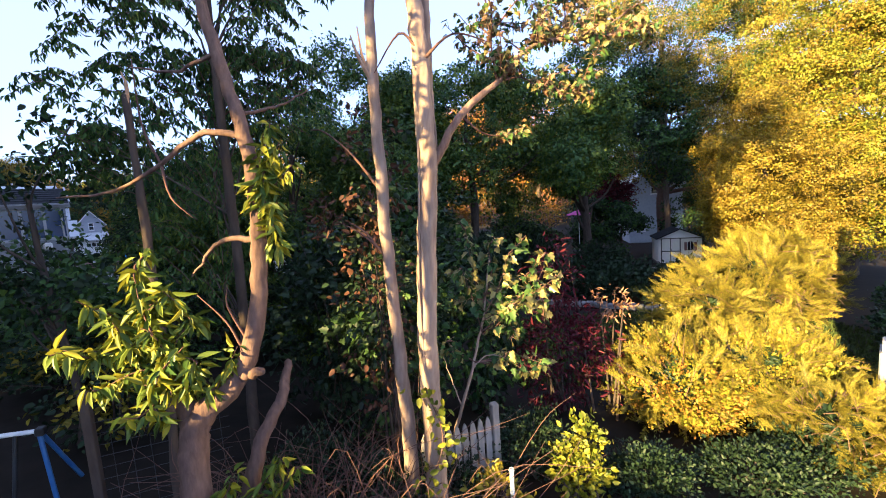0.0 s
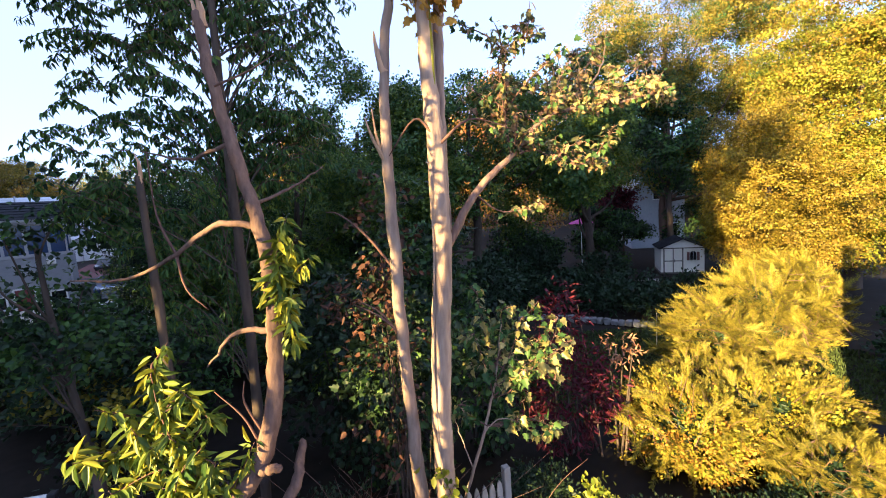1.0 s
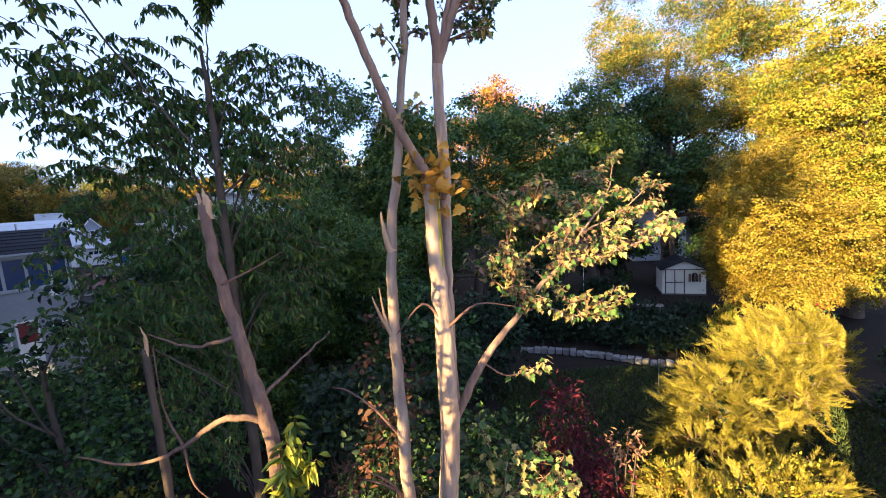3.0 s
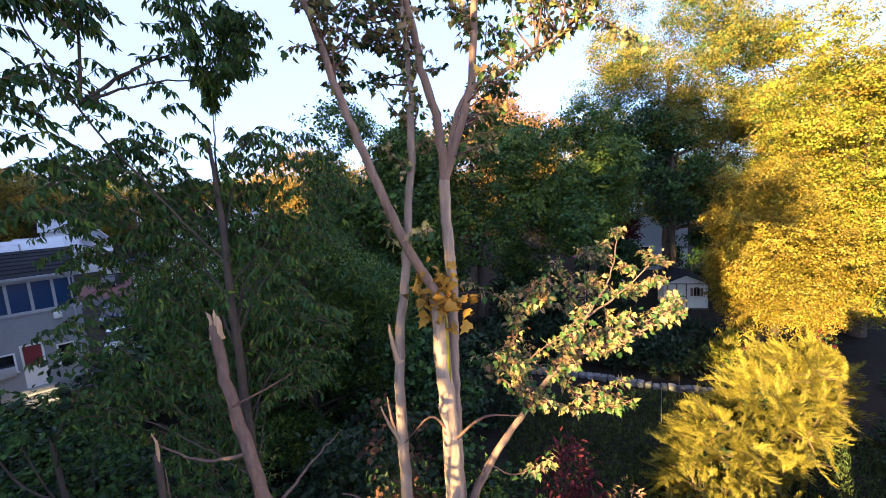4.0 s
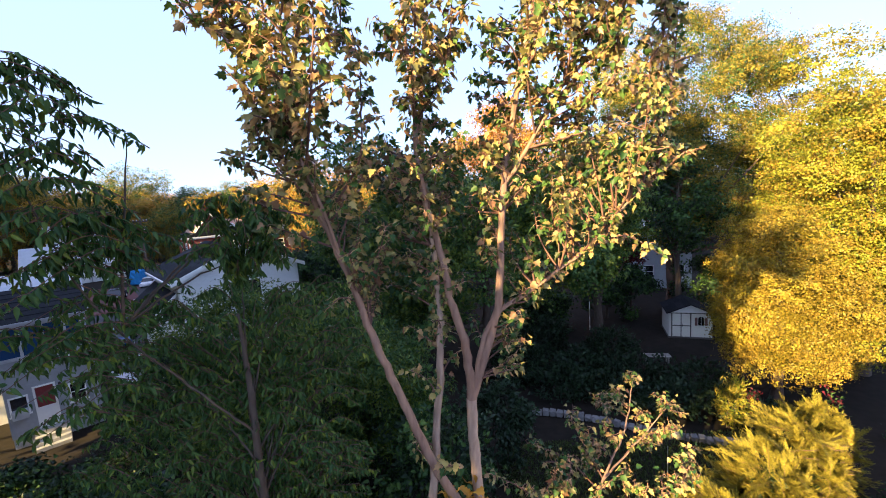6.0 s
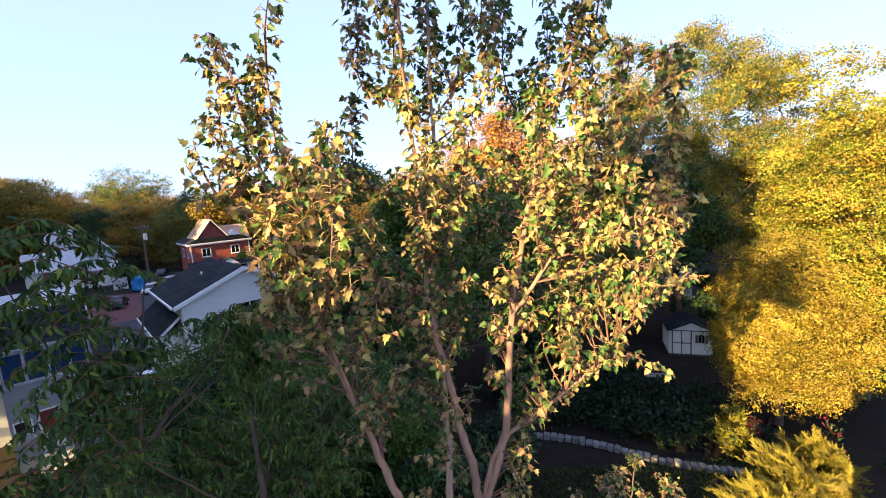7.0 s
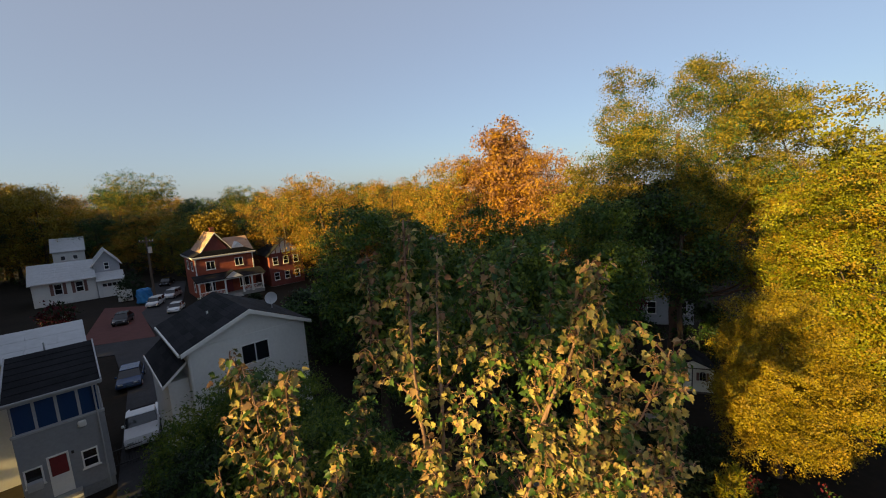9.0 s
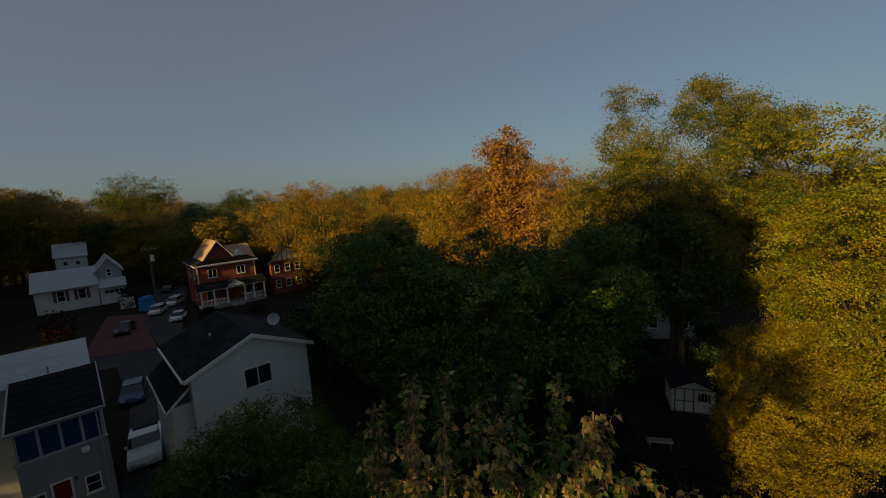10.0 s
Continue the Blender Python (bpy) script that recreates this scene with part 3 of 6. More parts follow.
for i, (x, y, h, r) in enumerate(((-8.6, 32.5, 7.5, 2.4), (-11.6, 33.5, 6.5, 2.2), (-6.0, 30.0, 8.0, 2.6), (-14.4, 36.0, 5.5, 2.2), (-10.0, 38.0, 9.0, 3.0), (-2.0, 33.0, 9.5, 3.2))):
    tree("bushy_tree", pose(x, y, 0), "bushy dark green tree beside the white house", "tree", [(0, 0, h * 0.55, r, r, h * 0.45), (0.5, 0, h * 0.35, r, r, h * 0.32)], 420, 22, 0.28, 0.21, [LEAF_DARK_SHADED, LEAF_GREEN], h, 0.12, 190 + i, group="trees beside the white house", limbs=5, inner=0.55)
far_tree(4, -65, 62, 15.5, 220, "golden tree at the edge of the road")
far_tree(4, -72, 66, 16, 221, "golden tree at the edge of the road")
far_tree(3, -60, 66, 11, 222, "dark green tree behind the far houses")

# ---- houses ----


def clapboard(x0, x1, z0, z1, y, course=0.14, out=-1):
    """Lapped boards on a wall that faces -y (out -1) or +y, as one mesh."""
    bm = bmesh.new()
    z = z0
    while z < z1 - 0.02:
        t = min(z + course, z1)
        prism(bm, [(y, z), (y + out * 0.028, z), (y + out * 0.006, t), (y, t)], "x", x0, x1)
        z = t
    return bm


def window(parent, x, z, w, h, y, name="window", axis="y", bars=(1, 1), label="", out=-1):
    """A framed window with a dark pane; on a wall facing -y, or facing +x or -x with axis 'x'."""
    def rows(*r):
        bm = bmesh.new()
        for a0, a1, d0, d1, z0, z1 in r:
            if axis == "y":
                box(bm, a0, a1, y + out * d0, y + out * d1, z0, z1)
            else:
                box(bm, y + out * d0, y + out * d1, a0, a1, z0, z1)
        return bm
    f = 0.07
    frame_rows = [(x, x + w, 0.0, 0.06, z, z + f), (x, x + w, 0.0, 0.06, z + h - f, z + h), (x, x + f, 0.0, 0.058, z + f, z + h - f), (x + w - f, x + w, 0.0, 0.058, z + f, z + h - f)]
    for i in range(1, bars[0]):
        c = x + w * i / bars[0]
        frame_rows.append((c - 0.03, c + 0.03, 0.0, 0.052, z + f, z + h - f))
    for i in range(1, bars[1]):
        c = z + h * i / bars[1]
        frame_rows.append((x + f, x + w - f, 0.0, 0.05, c - 0.025, c + 0.025))
    win = part(name, rows(*frame_rows), PAINT_WHITE, parent, label)
    for i in range(bars[0]):
        a, b = x + w * i / bars[0], x + w * (i + 1) / bars[0]
        part("pane", rows((a + f * 0.5, b - f * 0.5, 0.004, 0.03, z + f, z + h - f)), GLASS_DARK, win)
    part("sill", rows((x - 0.05, x + w + 0.05, 0.0, 0.10, z - 0.06, z)), PAINT_WHITE, win)
    return win


def roof_slope(parent, x0, x1, ya, za, yb, zb, mat, thick=0.08, name="roof", course=0.35):
    """A slope between two level lines along x, laid with lapped courses."""
    bm = bmesh.new()
    n = max(2, int(math.hypot(yb - ya, zb - za) / course))
    for i in range(n):
        s, t = i / n, (i + 1) / n
        y0, y1, z0, z1 = ya + (yb - ya) * s, ya + (yb - ya) * t, za + (zb - za) * s, za + (zb - za) * t
        w = max(1, int((x1 - x0) / 1.3))
        off = (i % 2) * 0.4 / w
        cuts = [0.0] + [min(max((k + off) / w, 0), 1) for k in range(1, w)] + [1.0]
        for k in range(len(cuts) - 1):
            a, b = x0 + (x1 - x0) * cuts[k], x0 + (x1 - x0) * cuts[k + 1]
            prism(bm, [(y0, z0 + 0.012), (y1, z1), (y1, z1 - thick), (y0, z0 - thick)], "x", a + 0.004, b - 0.004)
    return part(name, bm, mat, parent, kind="stuff")


def roof_slope_x(parent, y0, y1, xa, za, xb, zb, mat, thick=0.08, name="roof", course=0.35):
    """A slope between two level lines along y."""
    bm = bmesh.new()
    n = max(2, int(math.hypot(xb - xa, zb - za) / course))
    for i in range(n):
        s, t = i / n, (i + 1) / n
        u0, u1, z0, z1 = xa + (xb - xa) * s, xa + (xb - xa) * t, za + (zb - za) * s, za + (zb - za) * t
        w = max(1, int((y1 - y0) / 1.3))
        off = (i % 2) * 0.4 / w
        cuts = [0.0] + [min(max((k + off) / w, 0), 1) for k in range(1, w)] + [1.0]
        for k in range(len(cuts) - 1):
            a, b = y0 + (y1 - y0) * cuts[k], y0 + (y1 - y0) * cuts[k + 1]
            prism(bm, [(u0, z0 + 0.012), (u1, z1), (u1, z1 - thick), (u0, z0 - thick)], "y", a + 0.004, b - 0.004)
    return part(name, bm, mat, parent, kind="stuff")


def gable_wall(x0, x1, z0, eave, peak, y0, y1):
    return prism(bmesh.new(), [(x0, z0), (x1, z0), (x1, eave), ((x0 + x1) / 2, peak), (x0, eave)], "y", y0, y1)


def sunroom_house():
    """Narrow grey house with a glazed upper room, a low dark roof and a pale main roof behind."""
    h = empty("grey_house", pose(0, 0, 0), "grey clapboard house with a glazed upper room and low dark roof", "house")
    h.matrix_world = pose(-22.46, 18.63, -0.75, 0, 0, 45)
    W, D, LG, EV = 3.51, 4.53, 4.52, 6.27
    part("foundation", boxes((0.03, W - 0.03, 0.03, D, -1.0, 0.55), (-6.1, W - 0.45, D + 0.01, D + 7.9, -1.0, 0.01)), CONCRETE, h)
    part("wall", boxes((0, W, 0, D, 0.55, LG)), SIDING_GREY, h)
    part("siding", clapboard(0.02, W - 0.02, 0.6, LG, -0.001), SIDING_GREY, h, "weathered pale clapboard")
    side = clapboard(0.02, D, 0.6, LG, -0.001)
    part("siding", side, SIDING_GREY, h, "weathered pale clapboard").matrix_local = pose(W, 0, 0, 0, 0, 90)
    part("upper_wall", boxes((0.06, W - 0.06, 0.12, D, LG, EV)), SIDING_GREY, h)
    part("window_ledge", boxes((-0.05, W + 0.05, -0.08, 0.14, LG - 0.03, LG + 0.07)), TRIM_GREY, h)
    for i in range(4):
        x = 0.10 + i * 0.83
        lo, hi = LG + 0.07, EV - 0.12
        win = part("window", boxes((x, x + 0.06, 0.0, 0.10, lo, hi), (x + 0.77, x + 0.83, 0.0, 0.10, lo, hi), (x + 0.06, x + 0.77, 0.0, 0.09, lo, lo + 0.05), (x + 0.06, x + 0.77, 0.0, 0.09, hi - 0.07, hi)), TRIM_GREY, h)
        part("pane", boxes((x + 0.06, x + 0.77, 0.04, 0.07, lo + 0.05, hi - 0.07)), GLASS_BLUE, win, "window glass with the sky's blue put into its colour")
    part("fascia", boxes((-0.15, W + 0.15, -0.16, -0.06, EV - 0.11, EV + 0.09)), TRIM_GREY, h)
    part("gutter", prism(bmesh.new(), [(-0.28, EV + 0.01), (-0.16, EV - 0.01), (-0.16, EV + 0.11), (-0.29, EV + 0.11)], "x", -0.18, W + 0.18), TRIM_GREY, h)
    for i in range(7):
        a, b = -0.16 + i * (D + 0.2) / 7, -0.16 + (i + 1) * (D + 0.2) / 7
        za, zb = EV + 0.11 + 0.165 * i, EV + 0.11 + 0.165 * (i + 1)
        part("roof_strip", prism(bmesh.new(), [(a, za + 0.03), (b, zb), (b, zb - 0.1), (a, za - 0.09)], "x", -0.1, W + 0.1), ROOF_DARK, h, "dark roll roofing with sagging seams")
    top = EV + 0.11 + 0.165 * 7
    for x in (W + 0.1, -0.17):
        part("rake_trim", prism(bmesh.new(), [(-0.16, EV + 0.07), (D, top - 0.06), (D, top + 0.08), (-0.16, EV + 0.21)], "x", x, x + 0.07), TRIM_GREY, h)
    part("downspout", boxes((W - 0.30, W - 0.22, -0.10, -0.03, 0.1, EV - 0.05), bevel=0.015), TRIM_GREY, h)
    # storm door on a flight of steps, windows, a window cooler and small fittings below
    door = part("door", boxes((1.0, 1.08, -0.08, 0.0, 0.75, 2.98), (1.76, 1.84, -0.08, 0.0, 0.75, 2.98), (1.08, 1.76, -0.08, 0.0, 2.9, 2.98)), PAINT_WHITE, h)
    part("door_leaf", boxes((1.08, 1.76, -0.05, 0.0, 0.75, 1.85)), PAINT_WHITE, door, "white lower panel of a storm door")
    part("door_glass", boxes((1.10, 1.74, -0.045, 0.0, 1.85, 2.9)), DOOR_RED, door, "dark red glazed upper panel")
    window(h, 2.30, 1.65, 0.68, 1.02, -0.03, bars=(1, 2))
    window(h, 0.12, 1.75, 0.70, 0.95, -0.03, bars=(1, 1))
    part("window_cooler", boxes((0.18, 0.76, -0.42, -0.06, 1.62, 2.05), bevel=0.03), TRIM_GREY, h, "grey box air conditioner under a window")
    part("wall_lamp", boxes((1.95, 2.06, -0.14, -0.02, 2.75, 2.9), bevel=0.02), BLACK_IRON, h)
    part("vent_box", boxes((2.40, 2.75, -0.20, -0.02, LG - 0.50, LG - 0.15), bevel=0.06), PAINT_WHITE, h)
    for k in range(4):
        part("step", boxes((0.8, 2.1, -1.3 + 0.28 * k, -0.02, 0.18 * k, 0.18 * (k + 1))), CONCRETE, h)
    # pale main roof behind
    part("rear_wall", boxes((-6.2, W - 0.35, D, D + 8.0, 0, 7.2)), SIDING_WHITE, h)
    roof_slope(h, -6.4, W - 0.1, D - 0.25, 7.3, D + 4.2, 8.05, ROOF_GREY, name="main_roof", course=1.4)
    roof_slope(h, -6.4, W - 0.1, D + 8.65, 7.3, D + 4.2, 8.05, ROOF_GREY, name="main_roof", course=1.4)
    part("gable_end", prism(bmesh.new(), [(D, 7.2), (D + 8.0, 7.2), (D + 4.2, 8.05 - 0.1)], "x", W - 0.50, W - 0.36), SIDING_WHITE, h)
    part("vent_pipe", cylinder(bmesh.new(), (1.5, D + 0.6, 7.4), (1.5, D + 0.6, 7.9), 0.05, 0.05), STEEL, h)
    return h


sunroom_house()


def white_house():
    h = empty("white_house", pose(0, 0, 0), "white gabled house with a charcoal shingle roof", "house")
    h.matrix_world = pose(-15.1, 21.53, -1.0, 0, 0, 44.6)
    W, D, EV, PK = 6.78, 7.4, 7.78, 9.25
    part("foundation", boxes((0.03, W - 0.03, 0.03, D - 0.03, -1.2, 0.01)), CONCRETE, h)
    part("wall", gable_wall(0, W, 0, EV, PK, 0, D), SIDING_WHITE, h)
    part("siding", clapboard(0.02, W - 0.02, 0.2, EV, -0.002, 0.18), SIDING_WHITE, h)
    for s, (xa, xb) in enumerate(((-0.35, W / 2), (W + 0.35, W / 2))):
        k = (PK - EV) / (W / 2)
        roof_slope_x(h, -0.35, D + 0.3, xa, EV - 0.35 * k + 0.09, xb, PK + 0.09, ROOF_DARK)
        part("rake_trim", prism(bmesh.new(), [(xa, EV - 0.35 * k - 0.14), (xb, PK - 0.14), (xb, PK + 0.10), (xa, EV - 0.35 * k + 0.10)], "y", -0.42, -0.355), PAINT_WHITE, h)
    part("gutter", boxes((-0.46, -0.36, -0.3, D + 0.2, EV - 0.22, EV - 0.10)), PAINT_WHITE, h)
    part("downspout", boxes((0.05, 0.13, -0.10, -0.03, 0.1, EV - 0.2)), PAINT_WHITE, h)
    window(h, 2.72, 5.9, 1.65, 1.28, -0.03, bars=(2, 1), label="wide two-pane window")
    window(h, 1.2, 2.2, 0.9, 1.2, -0.03, bars=(1, 2))
    part("dish", bowl(0.42), DISH, h, "grey satellite dish").matrix_local = pose(W - 1.0, 2.6, PK - 0.2, 70, 0, -35)
    part("dish_mast", cylinder(bmesh.new(), (W - 1.0, 2.75, PK - 1.2), (W - 1.0, 2.68, PK - 0.2), 0.03, 0.03), STEEL, h)
    part("vent_pipe", cylinder(bmesh.new(), (2.0, 3.6, PK - 0.9), (2.0, 3.6, PK - 0.35), 0.06, 0.06), PAINT_WHITE, h)
    # low wing with a dark roof
    part("wing_wall", boxes((-1.0, -0.02, 0.6, 7.2, -0.5, EV - 1.75)), SIDING_WHITE, h)
    roof_slope_x(h, 0.4, 7.4, -1.25, EV - 1.8, -0.03, EV - 0.75, ROOF_DARK, name="wing_roof")
    part("wing_trim", prism(bmesh.new(), [(-1.25, EV - 1.94), (-0.03, EV - 0.89), (-0.03, EV - 0.73), (-1.25, EV - 1.78)], "y", 0.33, 0.39), PAINT_WHITE, h)
    part("wing_trim", boxes((-1.32, -1.26, 0.35, 7.4, EV - 1.96, EV - 1.76)), PAINT_WHITE, h)
    return h


def bowl(r):
    """A shallow dish of radius r with some thickness, facing +z, with its feed arm."""
    bm = bmesh.new()
    rings, n = 6, 20
    for side in (0, 0.02):
        prev = None
        for i in range(rings + 1):
            s = i / rings
            ring = [bm.verts.new((r * s * math.cos(a), r * s * math.sin(a), 0.28 * r * s * s - side)) for a in np.linspace(0, 2 * math.pi, n, endpoint=False)] if i else [bm.verts.new((0, 0, -side))]
            if prev:
                for j in range(n):
                    k = (j + 1) % n
                    bm.faces.new((prev[0], ring[j], ring[k]) if len(prev) == 1 else (prev[j], ring[j], ring[k], prev[k]))
            prev = ring
    cylinder(bm, (0, -r * 0.9, 0.2 * r), (0, 0, 0.9 * r), 0.012, 0.012, 6)
    cylinder(bm, (0, 0, 0.82 * r), (0, 0, 1.0 * r), 0.03, 0.03, 8)
    return bm


white_house()


def red_house():
    h = empty("brick_house", pose(-33.3, 51.0, 0, 0, 0, 43), "tall red brick house with white trim and columned porch", "house", mid=3.5)
    W, D = 7.4, 7.5
    part("foundation", boxes((0.03, W - 0.03, 2.03, D + 1.97, -1.2, 0.01), (-0.27, W + 0.47, 0.03, 2.02, -1.2, 0.01)), CONCRETE, h)
    part("wall", boxes((0, W, 2.0, D + 2, 0, 5.7)), BRICK, h)
    for x in (0.0, W - 0.14):
        part("corner_board", boxes((x, x + 0.14, 1.95, 1.995, 3.3, 5.7)), PAINT_WHITE, h)
    part("cornice", boxes((-0.35, W + 0.35, 1.6, D + 2.35, 5.7, 5.85), (-0.25, W + 0.25, 1.7, D + 2.25, 5.55, 5.7)), PAINT_WHITE, h)
    part("roof", prism(bmesh.new(), [(-0.35, 5.86), (W + 0.35, 5.86), (W - 1.0, 6.5), (1.0, 6.5)], "y", 1.6, D + 2.3), ROOF_DARK, h)
    # attic gable with a tan roof
    part("gable", gable_wall(0.9, 4.7, 5.9, 6.0, 8.7, 2.2, 8.0), BRICK_DARK, h, "maroon shingled gable")
    for xa, xb in ((0.45, 2.8), (5.15, 2.8)):
        roof_slope_x(h, 1.8, 8.4, xa, 5.95, xb, 8.95, ROOF_TAN, name="gable_roof")
        part("rake_trim", prism(bmesh.new(), [(xa, 5.83), (xb, 8.83), (xb, 8.98), (xa, 5.98)], "y", 1.72, 1.79), PAINT_WHITE, h)
    roof_slope(h, 4.4, W + 0.2, 2.0, 6.0, 5.2, 7.9, ROOF_TAN, name="gable_roof")
    part("dormer", gable_wall(5.0, 6.4, 6.0, 6.6, 7.3, 2.3, 4.5), PAINT_WHITE, h)
    part("chimney", boxes((3.2, 3.8, 6.2, 6.8, 6.5, 9.5)), BRICK_DARK, h)
    for x in (1.3, 4.9):
        window(h, x, 3.95, 1.1, 1.15, 1.99, bars=(2, 1))
    window(h, 3.3, 3.9, 1.0, 1.2, -0.01, axis="x", bars=(1, 2))
    window(h, 6.3, 3.9, 1.0, 1.2, -0.01, axis="x", bars=(1, 2))
    window(h, 3.3, 0.9, 1.0, 1.4, -0.01, axis="x", bars=(1, 2))
    for x in (0.8, 5.2):
        window(h, x, 0.9, 1.3, 1.4, 1.99, bars=(2, 1))
    part("door", boxes((3.3, 4.3, 1.92, 1.99, 0.4, 2.45)), DOOR_RED, h)
    # porch
    part("porch_floor", boxes((-0.3, W + 0.5, 0, 1.98, 0, 0.4)), CONCRETE, h)
    roof_slope(h, -0.6, W + 0.8, -0.35, 2.75, 1.99, 3.35, ROOF_DARK, name="porch_roof")
    part("porch_beam", boxes((-0.4, W + 0.6, -0.2, 0.0, 2.5, 2.72)), PAINT_WHITE, h)
    part("pediment", gable_wall(2.9, 5.1, 2.74, 2.78, 3.6, -0.42, 0.5), PAINT_WHITE, h)
    for xa, xb in ((2.75, 4.0), (5.25, 4.0)):
        roof_slope_x(h, -0.5, 0.9, xa, 2.78, xb, 3.72, ROOF_DARK, name="pediment_roof")
    for x in (-0.2, 1.3, 2.9, 5.1, 6.3, W + 0.3):
        part("porch_column", boxes((x - 0.09, x + 0.09, -0.19, -0.01, 0.4, 2.5), (x - 0.13, x + 0.13, -0.23, 0.03, 0.4, 0.55), (x - 0.13, x + 0.13, -0.23, 0.03, 2.38, 2.5)), PAINT_WHITE, h)
    for x0, x1 in ((-0.1, 2.8), (5.2, W + 0.2)):
        rail = part("railing", boxes((x0, x1, -0.14, -0.06, 1.22, 1.30), (x0, x1, -0.13, -0.07, 0.55, 0.61)), PAINT_WHITE, h)
        for x in np.arange(x0 + 0.12, x1 - 0.05, 0.16):
            part("baluster", boxes((x, x + 0.045, -0.12, -0.08, 0.61, 1.22)), PAINT_WHITE, rail)
    part("step", boxes((3.2, 4.8, -0.9, -0.02, 0, 0.2), (3.2, 4.8, -0.5, -0.02, 0.2, 0.38)), CONCRETE, h)
    return h


red_house()


def dark_house():
    h = empty("brick_house", pose(-28.2, 60.2, 0, 0, 0, 43), "maroon brick house with a white half-timbered gable", "house", mid=3.5)
    part("foundation", boxes((0.03, 5.17, 0.03, 7.97, -1.0, 0.01)), CONCRETE, h)
    part("wall", gable_wall(0, 5.2, 0, 4.9, 7.2, 0, 8), BRICK_DARK, h)
    part("gable_panel", prism(bmesh.new(), [(0.3, 5.1), (4.9, 5.1), (2.6, 7.1)], "y", -0.05, -0.005), PAINT_WHITE, h)
    for i in range(1, 6):
        x = 0.3 + 4.6 * i / 6
        part("timber", boxes((x - 0.06, x + 0.06, -0.08, -0.055, 5.1, 5.1 + 2.0 * (1 - abs(x - 2.6) / 2.3) - 0.05)), BRICK_DARK, h)
    for xa, xb in ((-0.3, 2.6), (5.5, 2.6)):
        roof_slope_x(h, -0.3, 8.3, xa, 4.72, xb, 7.32, ROOF_DARK)
    for x in (0.5, 2.1, 3.7):
        window(h, x, 3.3, 0.8, 1.2, -0.01, bars=(1, 2))
        window(h, x, 0.9, 0.8, 1.2, -0.01, bars=(1, 2))
    return h


dark_house()


def far_white_house():
    h = empty("white_house", pose(-52.3, 47.6, 0, 0, 0, 43) @ Matrix.Diagonal((0.92, 1.0, 1.0, 1.0)), "white two-part house with grey roofs and brown shutters", "house", mid=3.5)
    part("foundation", boxes((0.03, 9.7, 0.03, 6.4, -1.2, 0.01)), CONCRETE, h)
    part("wall", boxes((0, 6.6, 0, 6.5, 0, 3.0)), SIDING_WHITE, h)
    part("siding", clapboard(0.02, 6.58, 0.2, 3.0, -0.002, 0.2), SIDING_WHITE, h)
    roof_slope(h, -0.3, 6.7, -0.35, 2.95, 3.2, 5.1, ROOF_GREY, course=0.5)
    roof_slope(h, -0.3, 6.7, 6.85, 2.95, 3.2, 5.1, ROOF_GREY, course=0.5)
    part("gutter", boxes((-0.3, 6.7, -0.46, -0.36, 2.84, 2.94)), PAINT_WHITE, h)
    for x in (2.2, 4.4):
        window(h, x, 1.3, 0.85, 1.35, -0.03, bars=(1, 2))
        for d in (-0.38, 0.93):
            part("shutter", boxes((x + d - 0.02, x + d + 0.32, -0.075, -0.032, 1.25, 2.7)), SHUTTER, h)
    part("gable_wing", gable_wall(6.62, 9.6, 0, 4.4, 6.1, 1.2, 9.0), SIDING_BLUE, h)
    for xa, xb in ((6.35, 8.11), (9.87, 8.11)):
        roof_slope_x(h, 0.9, 9.2, xa, 4.25, xb, 6.25, ROOF_GREY)
        part("rake_trim", prism(bmesh.new(), [(xa, 4.1), (xb, 6.1), (xb, 6.26), (xa, 4.26)], "y", 0.82, 0.89), PAINT_WHITE, h)
    window(h, 7.8, 3.6, 0.6, 1.0, 1.18, bars=(1, 2))
    roof_slope(h, 6.65, 9.9, -0.6, 2.3, 1.19, 3.3, ROOF_GREY, name="garage_roof")
    part("garage_wall", boxes((6.7, 9.8, -0.2, 1.18, 0, 2.3)), SIDING_WHITE, h)
    door = part("garage_door", boxes((7.2, 9.5, -0.26, -0.21, 0.02, 2.0)), PAINT_WHITE, h)
    for i in range(4):
        part("door_panel", boxes((7.28 + i * 0.55, 7.73 + i * 0.55, -0.285, -0.262, 1.45, 1.85)), GLASS_DARK, door)
    # smaller house behind
    g = empty("white_house", pose(-60.2, 58.6, 0, 0, 0, 43), "small white house with a grey roof behind another house", "house", mid=3.5)
    part("foundation", boxes((0.03, 3.57, 0.03, 5.97, -0.8, 0.01)), CONCRETE, g)
    part("wall", boxes((0, 3.6, 0, 6, 0, 5.4)), SIDING_WHITE, g)
    roof_slope(g, -0.2, 3.8, -0.3, 5.35, 3.0, 7.3, ROOF_GREY)
    roof_slope(g, -0.2, 3.8, 6.3, 5.35, 3.0, 7.3, ROOF_GREY)
    for x in (0.8, 2.2):
        window(g, x, 4.0, 0.6, 0.7, -0.01)


far_white_house()


